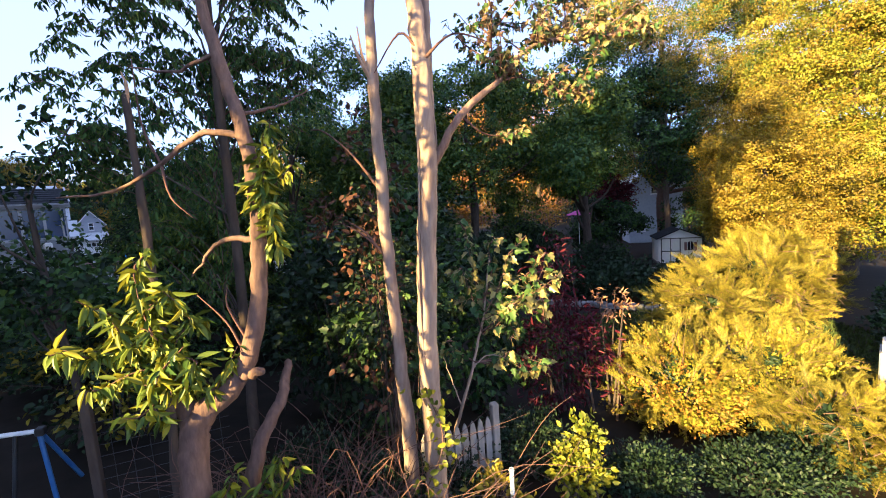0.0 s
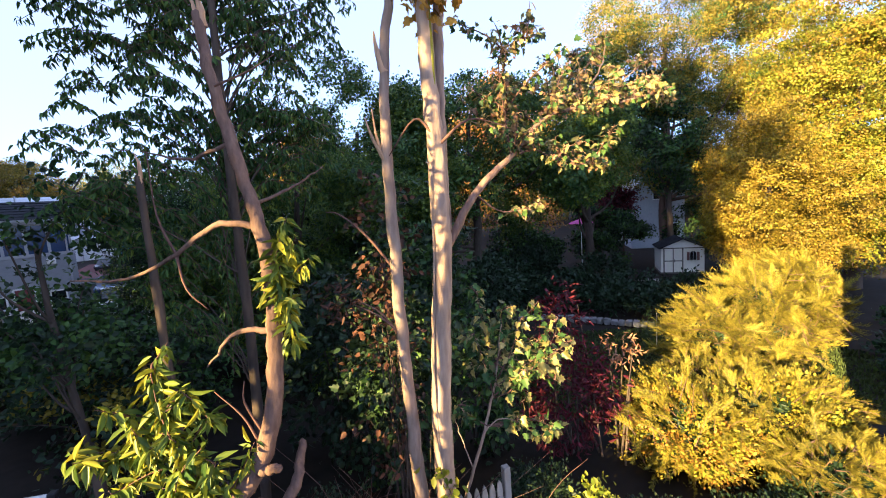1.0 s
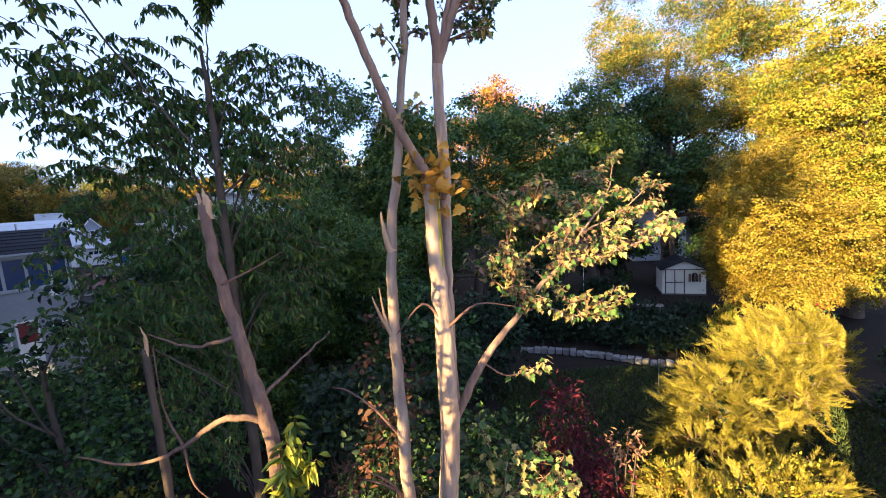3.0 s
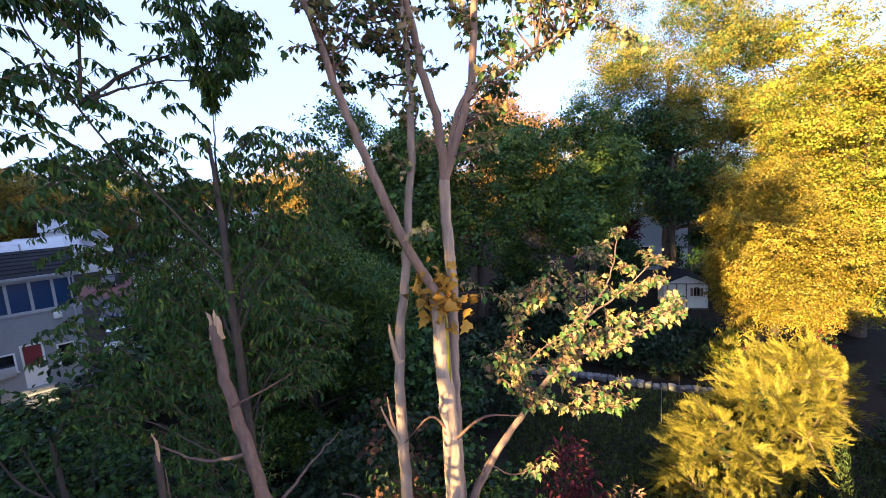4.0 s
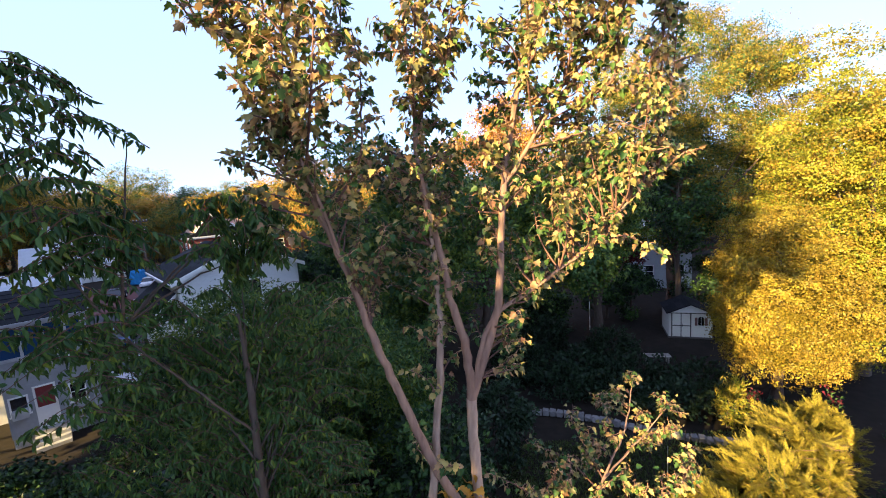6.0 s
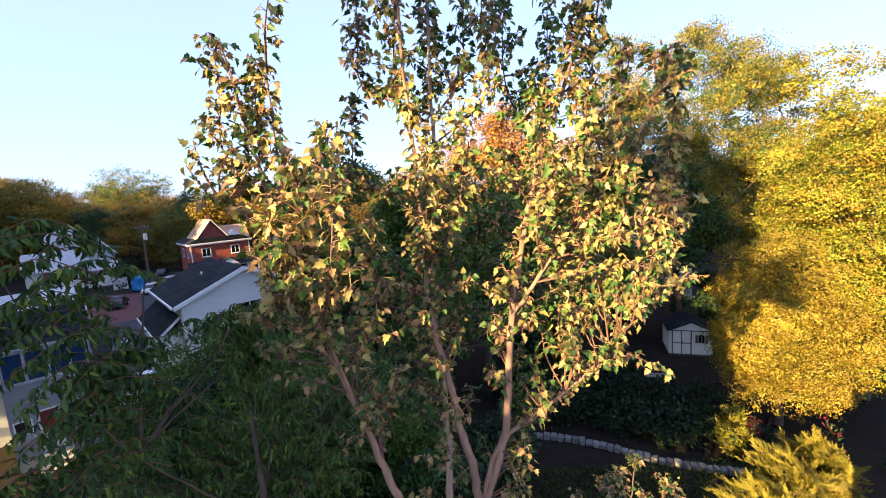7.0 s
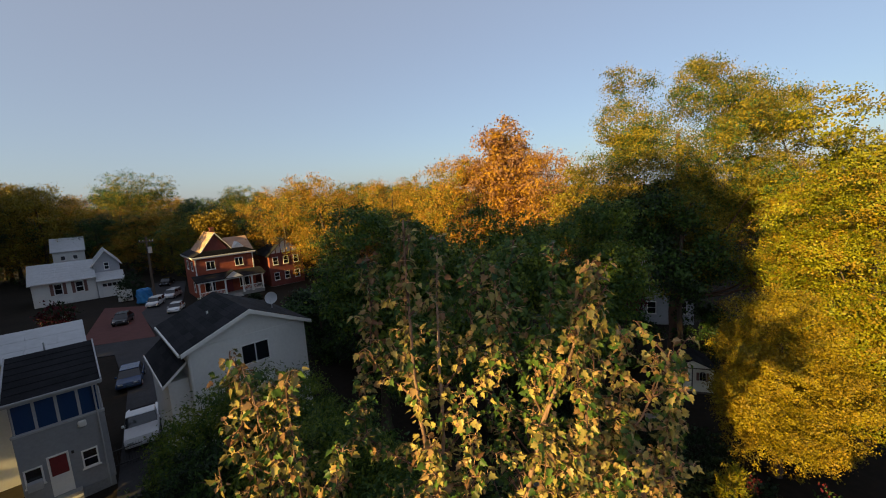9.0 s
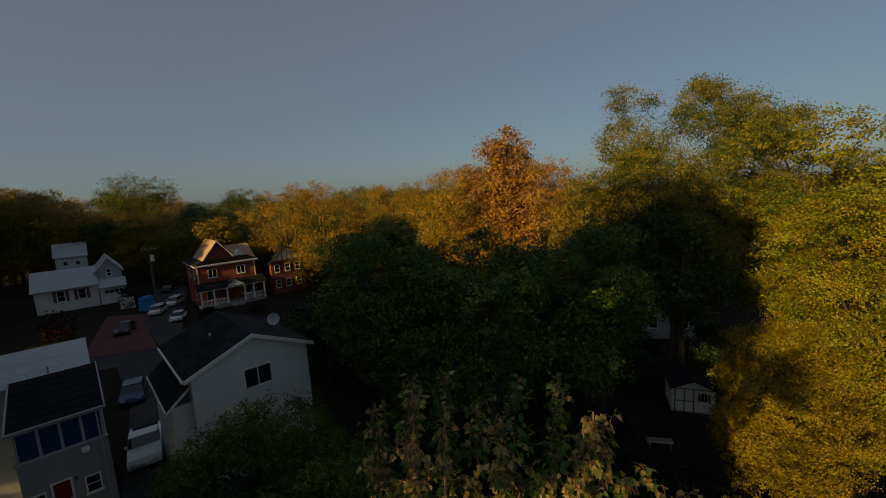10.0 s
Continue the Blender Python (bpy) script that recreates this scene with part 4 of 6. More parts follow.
def yard_house():
    """Pale house half hidden behind the trees beyond the small shed."""
    h = empty("blue_house", pose(19.0, 44.0, 0, 0, 0, -14), "pale blue-white house half hidden by trees", "house", mid=3.5)
    part("foundation", boxes((1.53, 6.77, 0.03, 8.97, -1.2, 0.01)), CONCRETE, h)
    part("wall", gable_wall(1.5, 6.8, 0, 6.3, 8.6, 0, 9), SIDING_BLUE, h)
    part("siding", clapboard(1.52, 6.78, 0.2, 6.2, -0.002, 0.2), SIDING_BLUE, h)
    for xa, xb in ((1.15, 4.15), (7.15, 4.15)):
        roof_slope_x(h, -0.35, 9.3, xa, 6.1, xb, 8.72, ROOF_GREY)
    window(h, 3.7, 5.2, 0.9, 1.4, -0.03, bars=(1, 2))
    window(h, 2.2, 1.2, 0.9, 1.4, -0.03, bars=(1, 2))
    window(h, 5.2, 1.2, 0.9, 1.4, -0.03, bars=(1, 2))


yard_house()


def porch_post():
    """White boxed post on a grey pier at the corner of the next yard."""
    h = empty("porch_post", pose(7.78, 6.50, 0, 0, 0, -48), "white boxed porch post on a grey masonry pier", "post", mid=3.0, sized=False)
    part("shaft", boxes((-0.22, 0.22, -0.22, 0.22, 1.62, 5.2), bevel=0.012), PAINT_WHITE, h)
    part("base_moulding", boxes((-0.27, 0.27, -0.27, 0.27, 1.55, 1.70), bevel=0.02), PAINT_WHITE, h)
    part("pier", boxes((-0.30, 0.30, -0.30, 0.30, 0, 1.55), bevel=0.02), CONCRETE, h)
    part("capital", boxes((-0.28, 0.28, -0.28, 0.28, 5.2, 5.32), bevel=0.02), PAINT_WHITE, h)


porch_post()


def rear_house():
    """Unseen plain house added behind the start of the flight to shade the yard's foot."""
    h = empty("rear_house", pose(-11.1, -8.85, 0, 0, 0, -41.3), "unseen plain white house added to shade the yard", "house", mid=3.5, sized=False)
    # sections step down with the yard so that the shadow line follows it
    for x0, x1, eave, rise_by in ((-12, -0.8, 5.6, 1.35), (-0.8, 6, 5.35, 1.25), (6, 14, 5.0, 1.25), (14, 22, 5.0, 1.25), (22, 30, 5.0, 1.25)):
        top = eave - 0.75 * math.tan(radians(LEAN)) * (x0 + x1) / 2
        part("wall", boxes((x0 + 0.01, x1 - 0.01, -6, 0, -2.5, top)), SIDING_WHITE, h)
        for y in (-6.3, 0.3):
            roof_slope(h, x0 - 0.05, x1 + 0.05, y, top, -3.0, top + rise_by, ROOF_DARK)


rear_house()


def porch_house():
    """Plain house added outside the view beside the white post; it shades the path."""
    h = empty("porch_house", pose(7.94, 6.36, 0, 0, 0, -41.3), "unseen flat-roofed white house added to shade the path", "house", mid=3.5, sized=False)
    part("wall", boxes((0.0, 10, 0.3, 2.2, -1.5, 5.6)), SIDING_WHITE, h)
    part("porch_roof", boxes((-0.05, 10.2, 0.0, 2.4, 5.6, 6.0), bevel=0.03), PAINT_WHITE, h)


porch_house()


def shed():
    """Cream resin shed: double door at one side, arched window with shutters at the other."""
    s = empty("garden_shed", pose(15.75, 28.75, 0, 0, 0, -19), "small cream garden shed with dark brown trim", "shed", mid=1.2)
    W, D, EV, PK = 2.75, 2.6, 1.85, 2.45
    part("body", gable_wall(0, W, 0.05, EV, PK, 0, D), SHED_CREAM, s)
    part("floor", boxes((-0.04, W + 0.04, -0.05, D + 0.04, -0.4, 0.06)), SHED_BROWN, s)
    # brown sheet over the cream side; its shade is put into the colour
    part("shaded_side_panel", boxes((W + 0.001, W + 0.02, 0.04, D - 0.04, 0.06, EV - 0.02)), SHED_BROWN, s, "side wall sheeted brown to stand for its shade")
    for xa, xb in ((-0.15, W / 2), (W + 0.15, W / 2)):
        roof_slope_x(s, -0.18, D + 0.15, xa, EV - 0.02, xb, PK + 0.06, ROOF_DARK, 0.05)
    part("gable_panel", prism(bmesh.new(), [(0.08, EV + 0.03), (W - 0.08, EV + 0.03), (W / 2, PK - 0.06)], "y", -0.03, -0.002), PAINT_WHITE, s)
    part("lintel", boxes((0.02, W - 0.02, -0.035, -0.002, EV - 0.06, EV)), SHED_BROWN, s)
    for x in (0.20, 1.40):
        part("post", boxes((x - 0.035, x + 0.035, -0.045, -0.002, 0.06, EV - 0.06)), SHED_BROWN, s)
    part("post", boxes((0.76, 0.82, -0.045, -0.002, 0.06, EV - 0.06)), SHED_BROWN, s)
    for x in (0.24, 0.83):
        d = part("door", boxes((x, x + 0.52, -0.03, -0.003, 0.08, EV - 0.08)), SHED_CREAM, s)
        part("rail", boxes((x, x + 0.52, -0.04, -0.031, 0.86, 0.93)), SHED_BROWN, d)
    part("door_handle", boxes((0.84, 0.87, -0.09, -0.046, 0.8, 1.05)), BLACK_IRON, s)
    arch = [(1.86, 0.95)] + [(2.05 + 0.19 * math.cos(a), 1.40 + 0.19 * math.sin(a)) for a in np.linspace(math.pi, 0, 9)] + [(2.24, 0.95)]
    w = part("window", prism(bmesh.new(), arch, "y", -0.04, -0.003), GLASS_DARK, s, "dark arched window")
    part("bar", boxes((2.04, 2.06, -0.05, -0.041, 0.95, 1.58)), SHED_CREAM, w)
    for x in (1.66, 2.28):
        part("shutter", boxes((x, x + 0.16, -0.045, -0.003, 0.93, 1.52)), SHUTTER, s)
    return s


shed()

# ---- cars ----


def car(at, turn, paint, label, length=4.5, width=1.8, height=1.45, boxy=False, pickup=False):
    c = empty("car", pose(*at, 0, 0, 0, turn), label, "car", "parked cars", sized=False)
    hw, L = width / 2, length
    belt = 0.62 * height
    low = [(0.02 * L, 0.30), (0.0, 0.55), (0.03 * L, belt * 0.82), (0.26 * L, belt), (0.97 * L, belt), (L, 0.6), (0.985 * L, 0.30)]
    bm = prism(bmesh.new(), low, "y", -hw, hw)
    bmesh.ops.bevel(bm, geom=[e for e in bm.edges], offset=0.06, segments=2, affect="EDGES")
    part("body", bm, paint, c, smooth=False)
    if pickup:
        a, b, top = (0.30, 0.36, 0.54, 0.58), 0.86, height
    elif boxy:
        a, b, top = (0.24, 0.34, 0.92, 0.97), 0.86, height
    else:
        a, b, top = (0.25, 0.40, 0.74, 0.92), 0.80, height
    n = hw * b
    bm = bmesh.new()
    lo = [bm.verts.new(p) for p in ((a[0] * L, -hw * 0.95, belt - 0.02), (a[3] * L, -hw * 0.95, belt - 0.02), (a[3] * L, hw * 0.95, belt - 0.02), (a[0] * L, hw * 0.95, belt - 0.02))]
    hi = [bm.verts.new(p) for p in ((a[1] * L, -n, top - 0.05), (a[2] * L, -n, top - 0.05), (a[2] * L, n, top - 0.05), (a[1] * L, n, top - 0.05))]
    bm.faces.new(lo[::-1]), bm.faces.new(hi)
    for i in range(4):
        bm.faces.new((lo[i], lo[(i + 1) % 4], hi[(i + 1) % 4], hi[i]))
    part("glasshouse", bm, GLASS_CAR, c, "dark tinted windows")
    part("roof", boxes((a[1] * L - 0.04, a[2] * L + 0.06, -n - 0.01, n + 0.01, top - 0.05, top), bevel=0.02), paint, c)
    mid = (a[1] + a[2]) / 2 * L
    for s in (-1, 1):
        bm = prism(bmesh.new(), [(mid - 0.05, belt - 0.02), (mid + 0.05, belt - 0.02), (mid + 0.04, top - 0.05), (mid - 0.04, top - 0.05)], "y", 0, 0.02)
        for v in bm.verts:
            k = (v.co.z - belt) / (top - belt)
            v.co.y = s * (hw * 0.955 + (n - hw * 0.95) * k + v.co.y)
        part("pillar", bm, paint, c)
        part("headlight", boxes((0.0, 0.10, s * hw * 0.62 - 0.17, s * hw * 0.62 + 0.17, 0.60, 0.74), bevel=0.02), STEEL, c)
        part("tail_light", boxes((L - 0.10, L + 0.005, s * hw * 0.75 - 0.12, s * hw * 0.75 + 0.12, 0.62, 0.82), bevel=0.02), LAMP_RED, c)
        part("mirror", boxes((a[0] * L + 0.25, a[0] * L + 0.40, s * (hw + 0.09) - 0.08, s * (hw + 0.09) + 0.08, belt, belt + 0.15), bevel=0.03), paint, c)
        for x in (0.19 * L, 0.80 * L):
            wheel = part("wheel", cylinder(bmesh.new(), (x, s * (hw - 0.19), 0.32), (x, s * (hw + 0.015), 0.32), 0.32, 0.32, 18), TYRE, c)
            part("rim", cylinder(bmesh.new(), (x, s * (hw + 0.005), 0.32), (x, s * (hw + 0.03), 0.32), 0.20, 0.17, 12), STEEL, wheel)
    if pickup:
        part("bed_liner", boxes((0.60 * L, 0.96 * L, -hw * 0.82, hw * 0.82, belt - 0.1, belt + 0.004)), TYRE, c)
    return c


car((-36.3, 41.4), 116, CAR_BLACK, "black hatchback parked on a red paver drive", 4.1, 1.75, 1.5)
car((-33.6, 46.0), 112, CAR_WHITE, "white sedan parked before the brick house", 3.9, 1.6, 1.35)
car((-37.9, 48.2), 108, CAR_WHITE, "white estate car parked beside a pole", 3.9, 1.6, 1.5, boxy=True)
car((-38.6, 52.2), 104, CAR_WHITE, "white people carrier parked in a row", 4.0, 1.6, 1.55, boxy=True)
car((-44.5, 59.5), 110, CAR_BLACK, "dark car parked far up the drive", 4.3, 1.75, 1.5)
car((-24.0, 27.6), 124, CAR_BLUE, "blue-grey sedan parked beside the white house", 4.5, 1.75, 1.45)
car((-17.9, 21.1), 127, CAR_WHITE, "white pickup truck parked beside the grey house", 4.9, 1.85, 1.75, pickup=True)

# ---- road and drive ----


def paved(name, corners, mat, label, z=0.03):
    bm = bmesh.new()
    spots = [seat(pose(x, y, 0)).translation for x, y in corners]
    lo = [bm.verts.new((p.x, p.y, p.z - 0.3)) for p in spots]
    hi = [bm.verts.new((p.x, p.y, p.z + z)) for p in spots]
    bm.faces.new(hi), bm.faces.new(lo[::-1])
    n = len(corners)
    for i in range(n):
        bm.faces.new((lo[i], lo[(i + 1) % n], hi[(i + 1) % n], hi[i]))
    bmesh.ops.recalc_face_normals(bm, faces=bm.faces[:])
    ob = part(name, bm, mat)
    return tagged(ob, label, "paving", kind="structure")


paved("road", [(-16.0, 17.0), (-14.0, 19.0), (-26.5, 36.0), (-22.0, 41.0), (-26.0, 46.5), (-31.5, 44.0), (-38.0, 54.5), (-44.0, 64.0), (-48.0, 62.0), (-37.5, 46.0), (-30.0, 38.7), (-35.5, 35.2), (-48.0, 29.0), (-46.5, 26.0), (-34.0, 32.0), (-30.5, 34.0), (-24.0, 27.5)], ASPHALT, "dark asphalt lane between the houses")
drive = paved("driveway", [(-35.2, 35.5), (-30.2, 38.6), (-37.8, 46.5), (-39.0, 49.5), (-43.6, 48.0)], PAVER, "red paver driveway", 0.035)

# ---- fences, poles and small things ----


def utility_pole():
    p = empty("utility_pole", pose(-39.2, 50.2, 0), "dark wooden utility pole with a crossarm", "pole", mid=6.0)
    part("post", cylinder(bmesh.new(), (0, 0, 0), (0.15, 0, 8.8), 0.16, 0.11, 10), POLE_WOOD, p)
    part("crossarm", boxes((-0.9, 1.1, -0.06, 0.06, 8.1, 8.25)), POLE_WOOD, p)
    part("transformer", cylinder(bmesh.new(), (0.42, 0, 6.7), (0.42, 0, 7.5), 0.22, 0.22, 12), DISH, p)
    for x in (-0.75, -0.3, 0.55, 0.95):
        part("insulator", cylinder(bmesh.new(), (x, 0, 8.25), (x, 0, 8.42), 0.05, 0.03, 8), DISH, p)


utility_pole()


def picket(x, h=1.1, w=0.085):
    return prism(bmesh.new(), [(x - w / 2, 0.08), (x + w / 2, 0.08), (x + w / 2, h - 0.14), (x + w * 0.3, h - 0.05), (x, h), (x - w * 0.3, h - 0.05), (x - w / 2, h - 0.14)], "y", -0.012, 0.012)


def picket_fence():
    f = empty("picket_fence", pose(-0.25, 4.75, 0, 0, 0, 22), "weathered grey picket fence with pointed tops", "fence")
    for i in range(9):
        part("picket", picket(0.05 + 0.115 * i), FENCE_WOOD, f)
    for z in (0.35, 0.72):
        part("rail", boxes((0, 1.05, 0.013, 0.05, z, z + 0.07)), FENCE_WOOD, f)
    part("post", boxes((1.04, 1.14, -0.03, 0.07, 0, 1.25), bevel=0.01), FENCE_WOOD, f)


picket_fence()


def iron_fence():
    f = empty("iron_fence", pose(-19.6, 17.9, 0, 0, 0, 40), "black wrought-iron fence beside the parked truck", "fence")
    for z in (0.2, 1.0):
        part("rail", boxes((0.6, 3.4, -0.02, 0.02, z, z + 0.04)), BLACK_IRON, f)
    for i in range(24):
        part("bar", cylinder(bmesh.new(), (0.65 + i * 0.118, 0, 0), (0.65 + i * 0.118, 0, 1.2), 0.012, 0.004, 5), BLACK_IRON, f)


iron_fence()


def wire_fence():
    f = empty("wire_fence", pose(-4.3, 4.6, 0, 0, 0, 20), "rusty wire mesh fence panel on a dark post", "fence")
    part("post", boxes((-0.05, 0.05, -0.05, 0.05, 0, 1.75), bevel=0.008), BARK_DARK, f)
    for z in np.arange(0.15, 1.35, 0.15):
        part("wire", cylinder(bmesh.new(), (0.05, 0, z), (1.5, 0.05, z), 0.004, 0.004, 4), BLACK_IRON, f)
    for x in np.arange(0.2, 1.5, 0.2):
        part("wire", cylinder(bmesh.new(), (x, 0, 0), (x, 0, 1.35), 0.004, 0.004, 4), BLACK_IRON, f)


wire_fence()


def play_frame():
    """A small A-frame with a white top bar, one blue and one dark leg."""
    f = empty("play_frame", pose(-5.45, 5.0, 0, 0, 0, 18), "small play frame with white top bar and blue legs", "play frame", follows=True)
    part("top_bar", cylinder(bmesh.new(), (-1.6, 0, 1.02), (0.06, 0, 1.02), 0.03, 0.03, 12), PAINT_WHITE, f)
    part("leg", cylinder(bmesh.new(), (0.03, 0, 1.0), (0.22, -0.12, 0), 0.028, 0.028, 10), BLUE_STEEL, f)
    part("leg", cylinder(bmesh.new(), (0.03, 0.02, 1.0), (0.2, 0.5, 0), 0.028, 0.028, 10), BLUE_STEEL, f)
    part("leg", cylinder(bmesh.new(), (-0.22, 0, 1.0), (-0.20, -0.2, 0), 0.024, 0.024, 10), BLACK_IRON, f)
    part("leg", cylinder(bmesh.new(), (-1.5, 0, 1.0), (-1.6, -0.3, 0), 0.028, 0.028, 10), BLUE_STEEL, f)
    part("end_cap", boxes((0.0, 0.10, -0.05, 0.05, 0.96, 1.07), bevel=0.012), BLACK_IRON, f)


play_frame()


def stake(x, y, h, mat, name, label, r=0.02):
    p = empty(name, pose(x, y, 0), label, "stake")
    part("shaft", cylinder(bmesh.new(), (0, 0, 0), (0.01, 0, h), r, r * 0.9, 8), mat, p)
    part("cap", cylinder(bmesh.new(), (0.01, 0, h), (0.01, 0, h + 0.02), r * 1.25, r * 1.1, 8), mat, p)


stake(0.82, 4.30, 0.95, PAINT_WHITE, "pvc_pipe", "short white plastic pipe standing in the bed", 0.028)
stake(7.55, 14.0, 1.3, STEEL, "garden_stake", "thin pale metal garden stake on the lawn", 0.018)
stake(8.9, 15.2, 1.2, BARK_DARK, "garden_stake", "thin dark garden stake by the stone edging", 0.018)


def edging():
    rng = np.random.default_rng(3)
    e = empty("stone_edging", pose(0, 0, 0), "low edging of pale rough stones beside the lawn", "edging")
    e.matrix_world = Matrix.Identity(4)
    pts = smooth_path([(3.4, 20.0, 0), (5.4, 19.4, 0), (7.2, 18.5, 0), (8.8, 17.5, 0), (10.5, 16.75, 0), (12.0, 16.3, 0)], 6)
    pts[:, 2] = ground_at(pts[:, 0], pts[:, 1])
    for i in range(len(pts) - 1):
        a, b = Vector(pts[i]), Vector(pts[i + 1])
        bm = boxes((0.0, (b - a).length - 0.03, -0.16, 0.16, -0.02, 0.20 + 0.08 * rng.random()), bevel=0.035)
        for v in bm.verts:
            v.co += Vector(rng.normal(size=3) * 0.015)
        ob = part("stone", bm, STONE, e)
        ob.matrix_local = Matrix.Translation(a) @ pose(0, 0, 0, 0, 0, math.degrees(math.atan2(b.y - a.y, b.x - a.x)) + rng.normal() * 4)


edging()


def parasol():
    p = empty("parasol", pose(10.4, 30.5, 0), "magenta garden parasol beside the house", "parasol", mid=4.0)
    part("pole", cylinder(bmesh.new(), (0, 0, 0), (0, 0, 4.1), 0.03, 0.025, 8), PAINT_WHITE, p)
    for i in range(8):
        a, b = 2 * math.pi * i / 8, 2 * math.pi * (i + 1) / 8
        bm = bmesh.new()
        v = [bm.verts.new(q) for q in ((0, 0, 4.2), (0.95 * math.cos(a), 0.95 * math.sin(a), 3.85), (0.92 * math.cos((a + b) / 2), 0.92 * math.sin((a + b) / 2), 3.80), (0.95 * math.cos(b), 0.95 * math.sin(b), 3.85))]
        w = [bm.verts.new(q.co - Vector((0, 0, 0.015))) for q in v]
        bm.faces.new(v), bm.faces.new(w[::-1])
        for k in range(4):
            bm.faces.new((v[k], w[k], w[(k + 1) % 4], v[(k + 1) % 4]))
        part("canopy_panel", bm, PINK_CLOTH, p)


parasol()


def garden_table():
    t = empty("garden_bench", pose(12.6, 24.3, 0, 0, 0, -12), "low weathered garden bench on the lawn", "bench")
    for i in range(3):
        part("slat", boxes((-0.75, 0.75, -0.27 + i * 0.19, -0.11 + i * 0.19, 0.46, 0.50)), FENCE_WOOD, t)
    for x in (-0.6, 0.6):
        for y in (-0.2, 0.2):
            part("leg", boxes((x - 0.04, x + 0.04, y - 0.04, y + 0.04, 0, 0.46)), FENCE_WOOD, t)


garden_table()


def tarp_pile():
    t = empty("covered_pile", pose(-40.6, 50.8, 0), "bright blue tarpaulin over a stacked pile", "tarp")
    bm = boxes((-0.7, 0.7, -0.7, 0.7, 0, 1.9), bevel=0.2)
    rng = np.random.default_rng(5)
    bmesh.ops.subdivide_edges(bm, edges=bm.edges[:], cuts=3, use_grid_fill=True)
    for v in bm.verts:
        v.co += Vector(rng.normal(size=3) * 0.05)
        v.co.x *= 1.15 - 0.2 * v.co.z
    part("cover", bm, BLUE_TARP, t)
    g = empty("white_gate", pose(-44.2, 50.8, 0, 0, 0, 25), "white panelled garden gate beside the garage", "gate")
    for i in range(5):
        part("board", boxes((i * 0.32, i * 0.32 + 0.30, 0, 0.05, 0.05, 1.6)), PAINT_WHITE, g)
    for z in (0.3, 1.3):
        part("rail", boxes((0, 1.6, 0.051, 0.09, z, z + 0.1)), PAINT_WHITE, g)
    k = empty("white_trellis", pose(-44.0, 43.0, 0, 0, 0, 30), "white slatted trellis leaning beside the drive", "trellis")
    for i in range(7):
        part("slat", boxes((i * 0.13, i * 0.13 + 0.05, 0, 0.03, 0, 1.5)), PAINT_WHITE, k)
    part("rail", boxes((0, 0.85, 0.031, 0.06, 1.1, 1.17)), PAINT_WHITE, k)
    s = empty("blue_shed", pose(-37.5, 57.5, 0, 0, 0, 43), "small pale shed with blue-white door", "shed")
    part("wall", gable_wall(0, 3, 0, 2.2, 3.1, 0, 3), SIDING_BLUE, s)
    for xa, xb in ((-0.25, 1.5), (3.25, 1.5)):
        roof_slope_x(s, -0.2, 3.2, xa, 2.15, xb, 3.25, ROOF_DARK)
    part("door", boxes((0.9, 2.1, -0.06, -0.005, 0.1, 1.9)), PAINT_WHITE, s)


tarp_pile()

# ---- near trees ----


def shoot_leaves(rng, path, spacing, reach, per=2, start=0.15, hang=0.5):
    """Leaves on short stalks along a shoot. Returns places, ways and normals, and the stalks as lines."""
    seg = np.linalg.norm(np.diff(path, axis=0), axis=1)
    run = np.concatenate([[0], np.cumsum(seg)])
    n = max(3, int(run[-1] * (1 - start) / spacing)) * per
    s = run[-1] * (start + (1 - start) * rng.random(n))
    base = np.stack([np.interp(s, run, path[:, j]) for j in range(3)], -1)
    side = unit(rng.normal(size=(n, 3)) * np.array([1, 1, 0.45]))
    tip = base + side * reach * (0.4 + 0.8 * rng.random((n, 1)))
    way = unit(side * 0.8 + rng.normal(size=(n, 3)) * 0.35 + np.array([0, 0, -hang]))
    norm = unit(rng.normal(size=(n, 3)) * 0.6 + side * 0.45 + np.array([-0.15, -0.35, 0.5]))
    return base, tip, way, norm


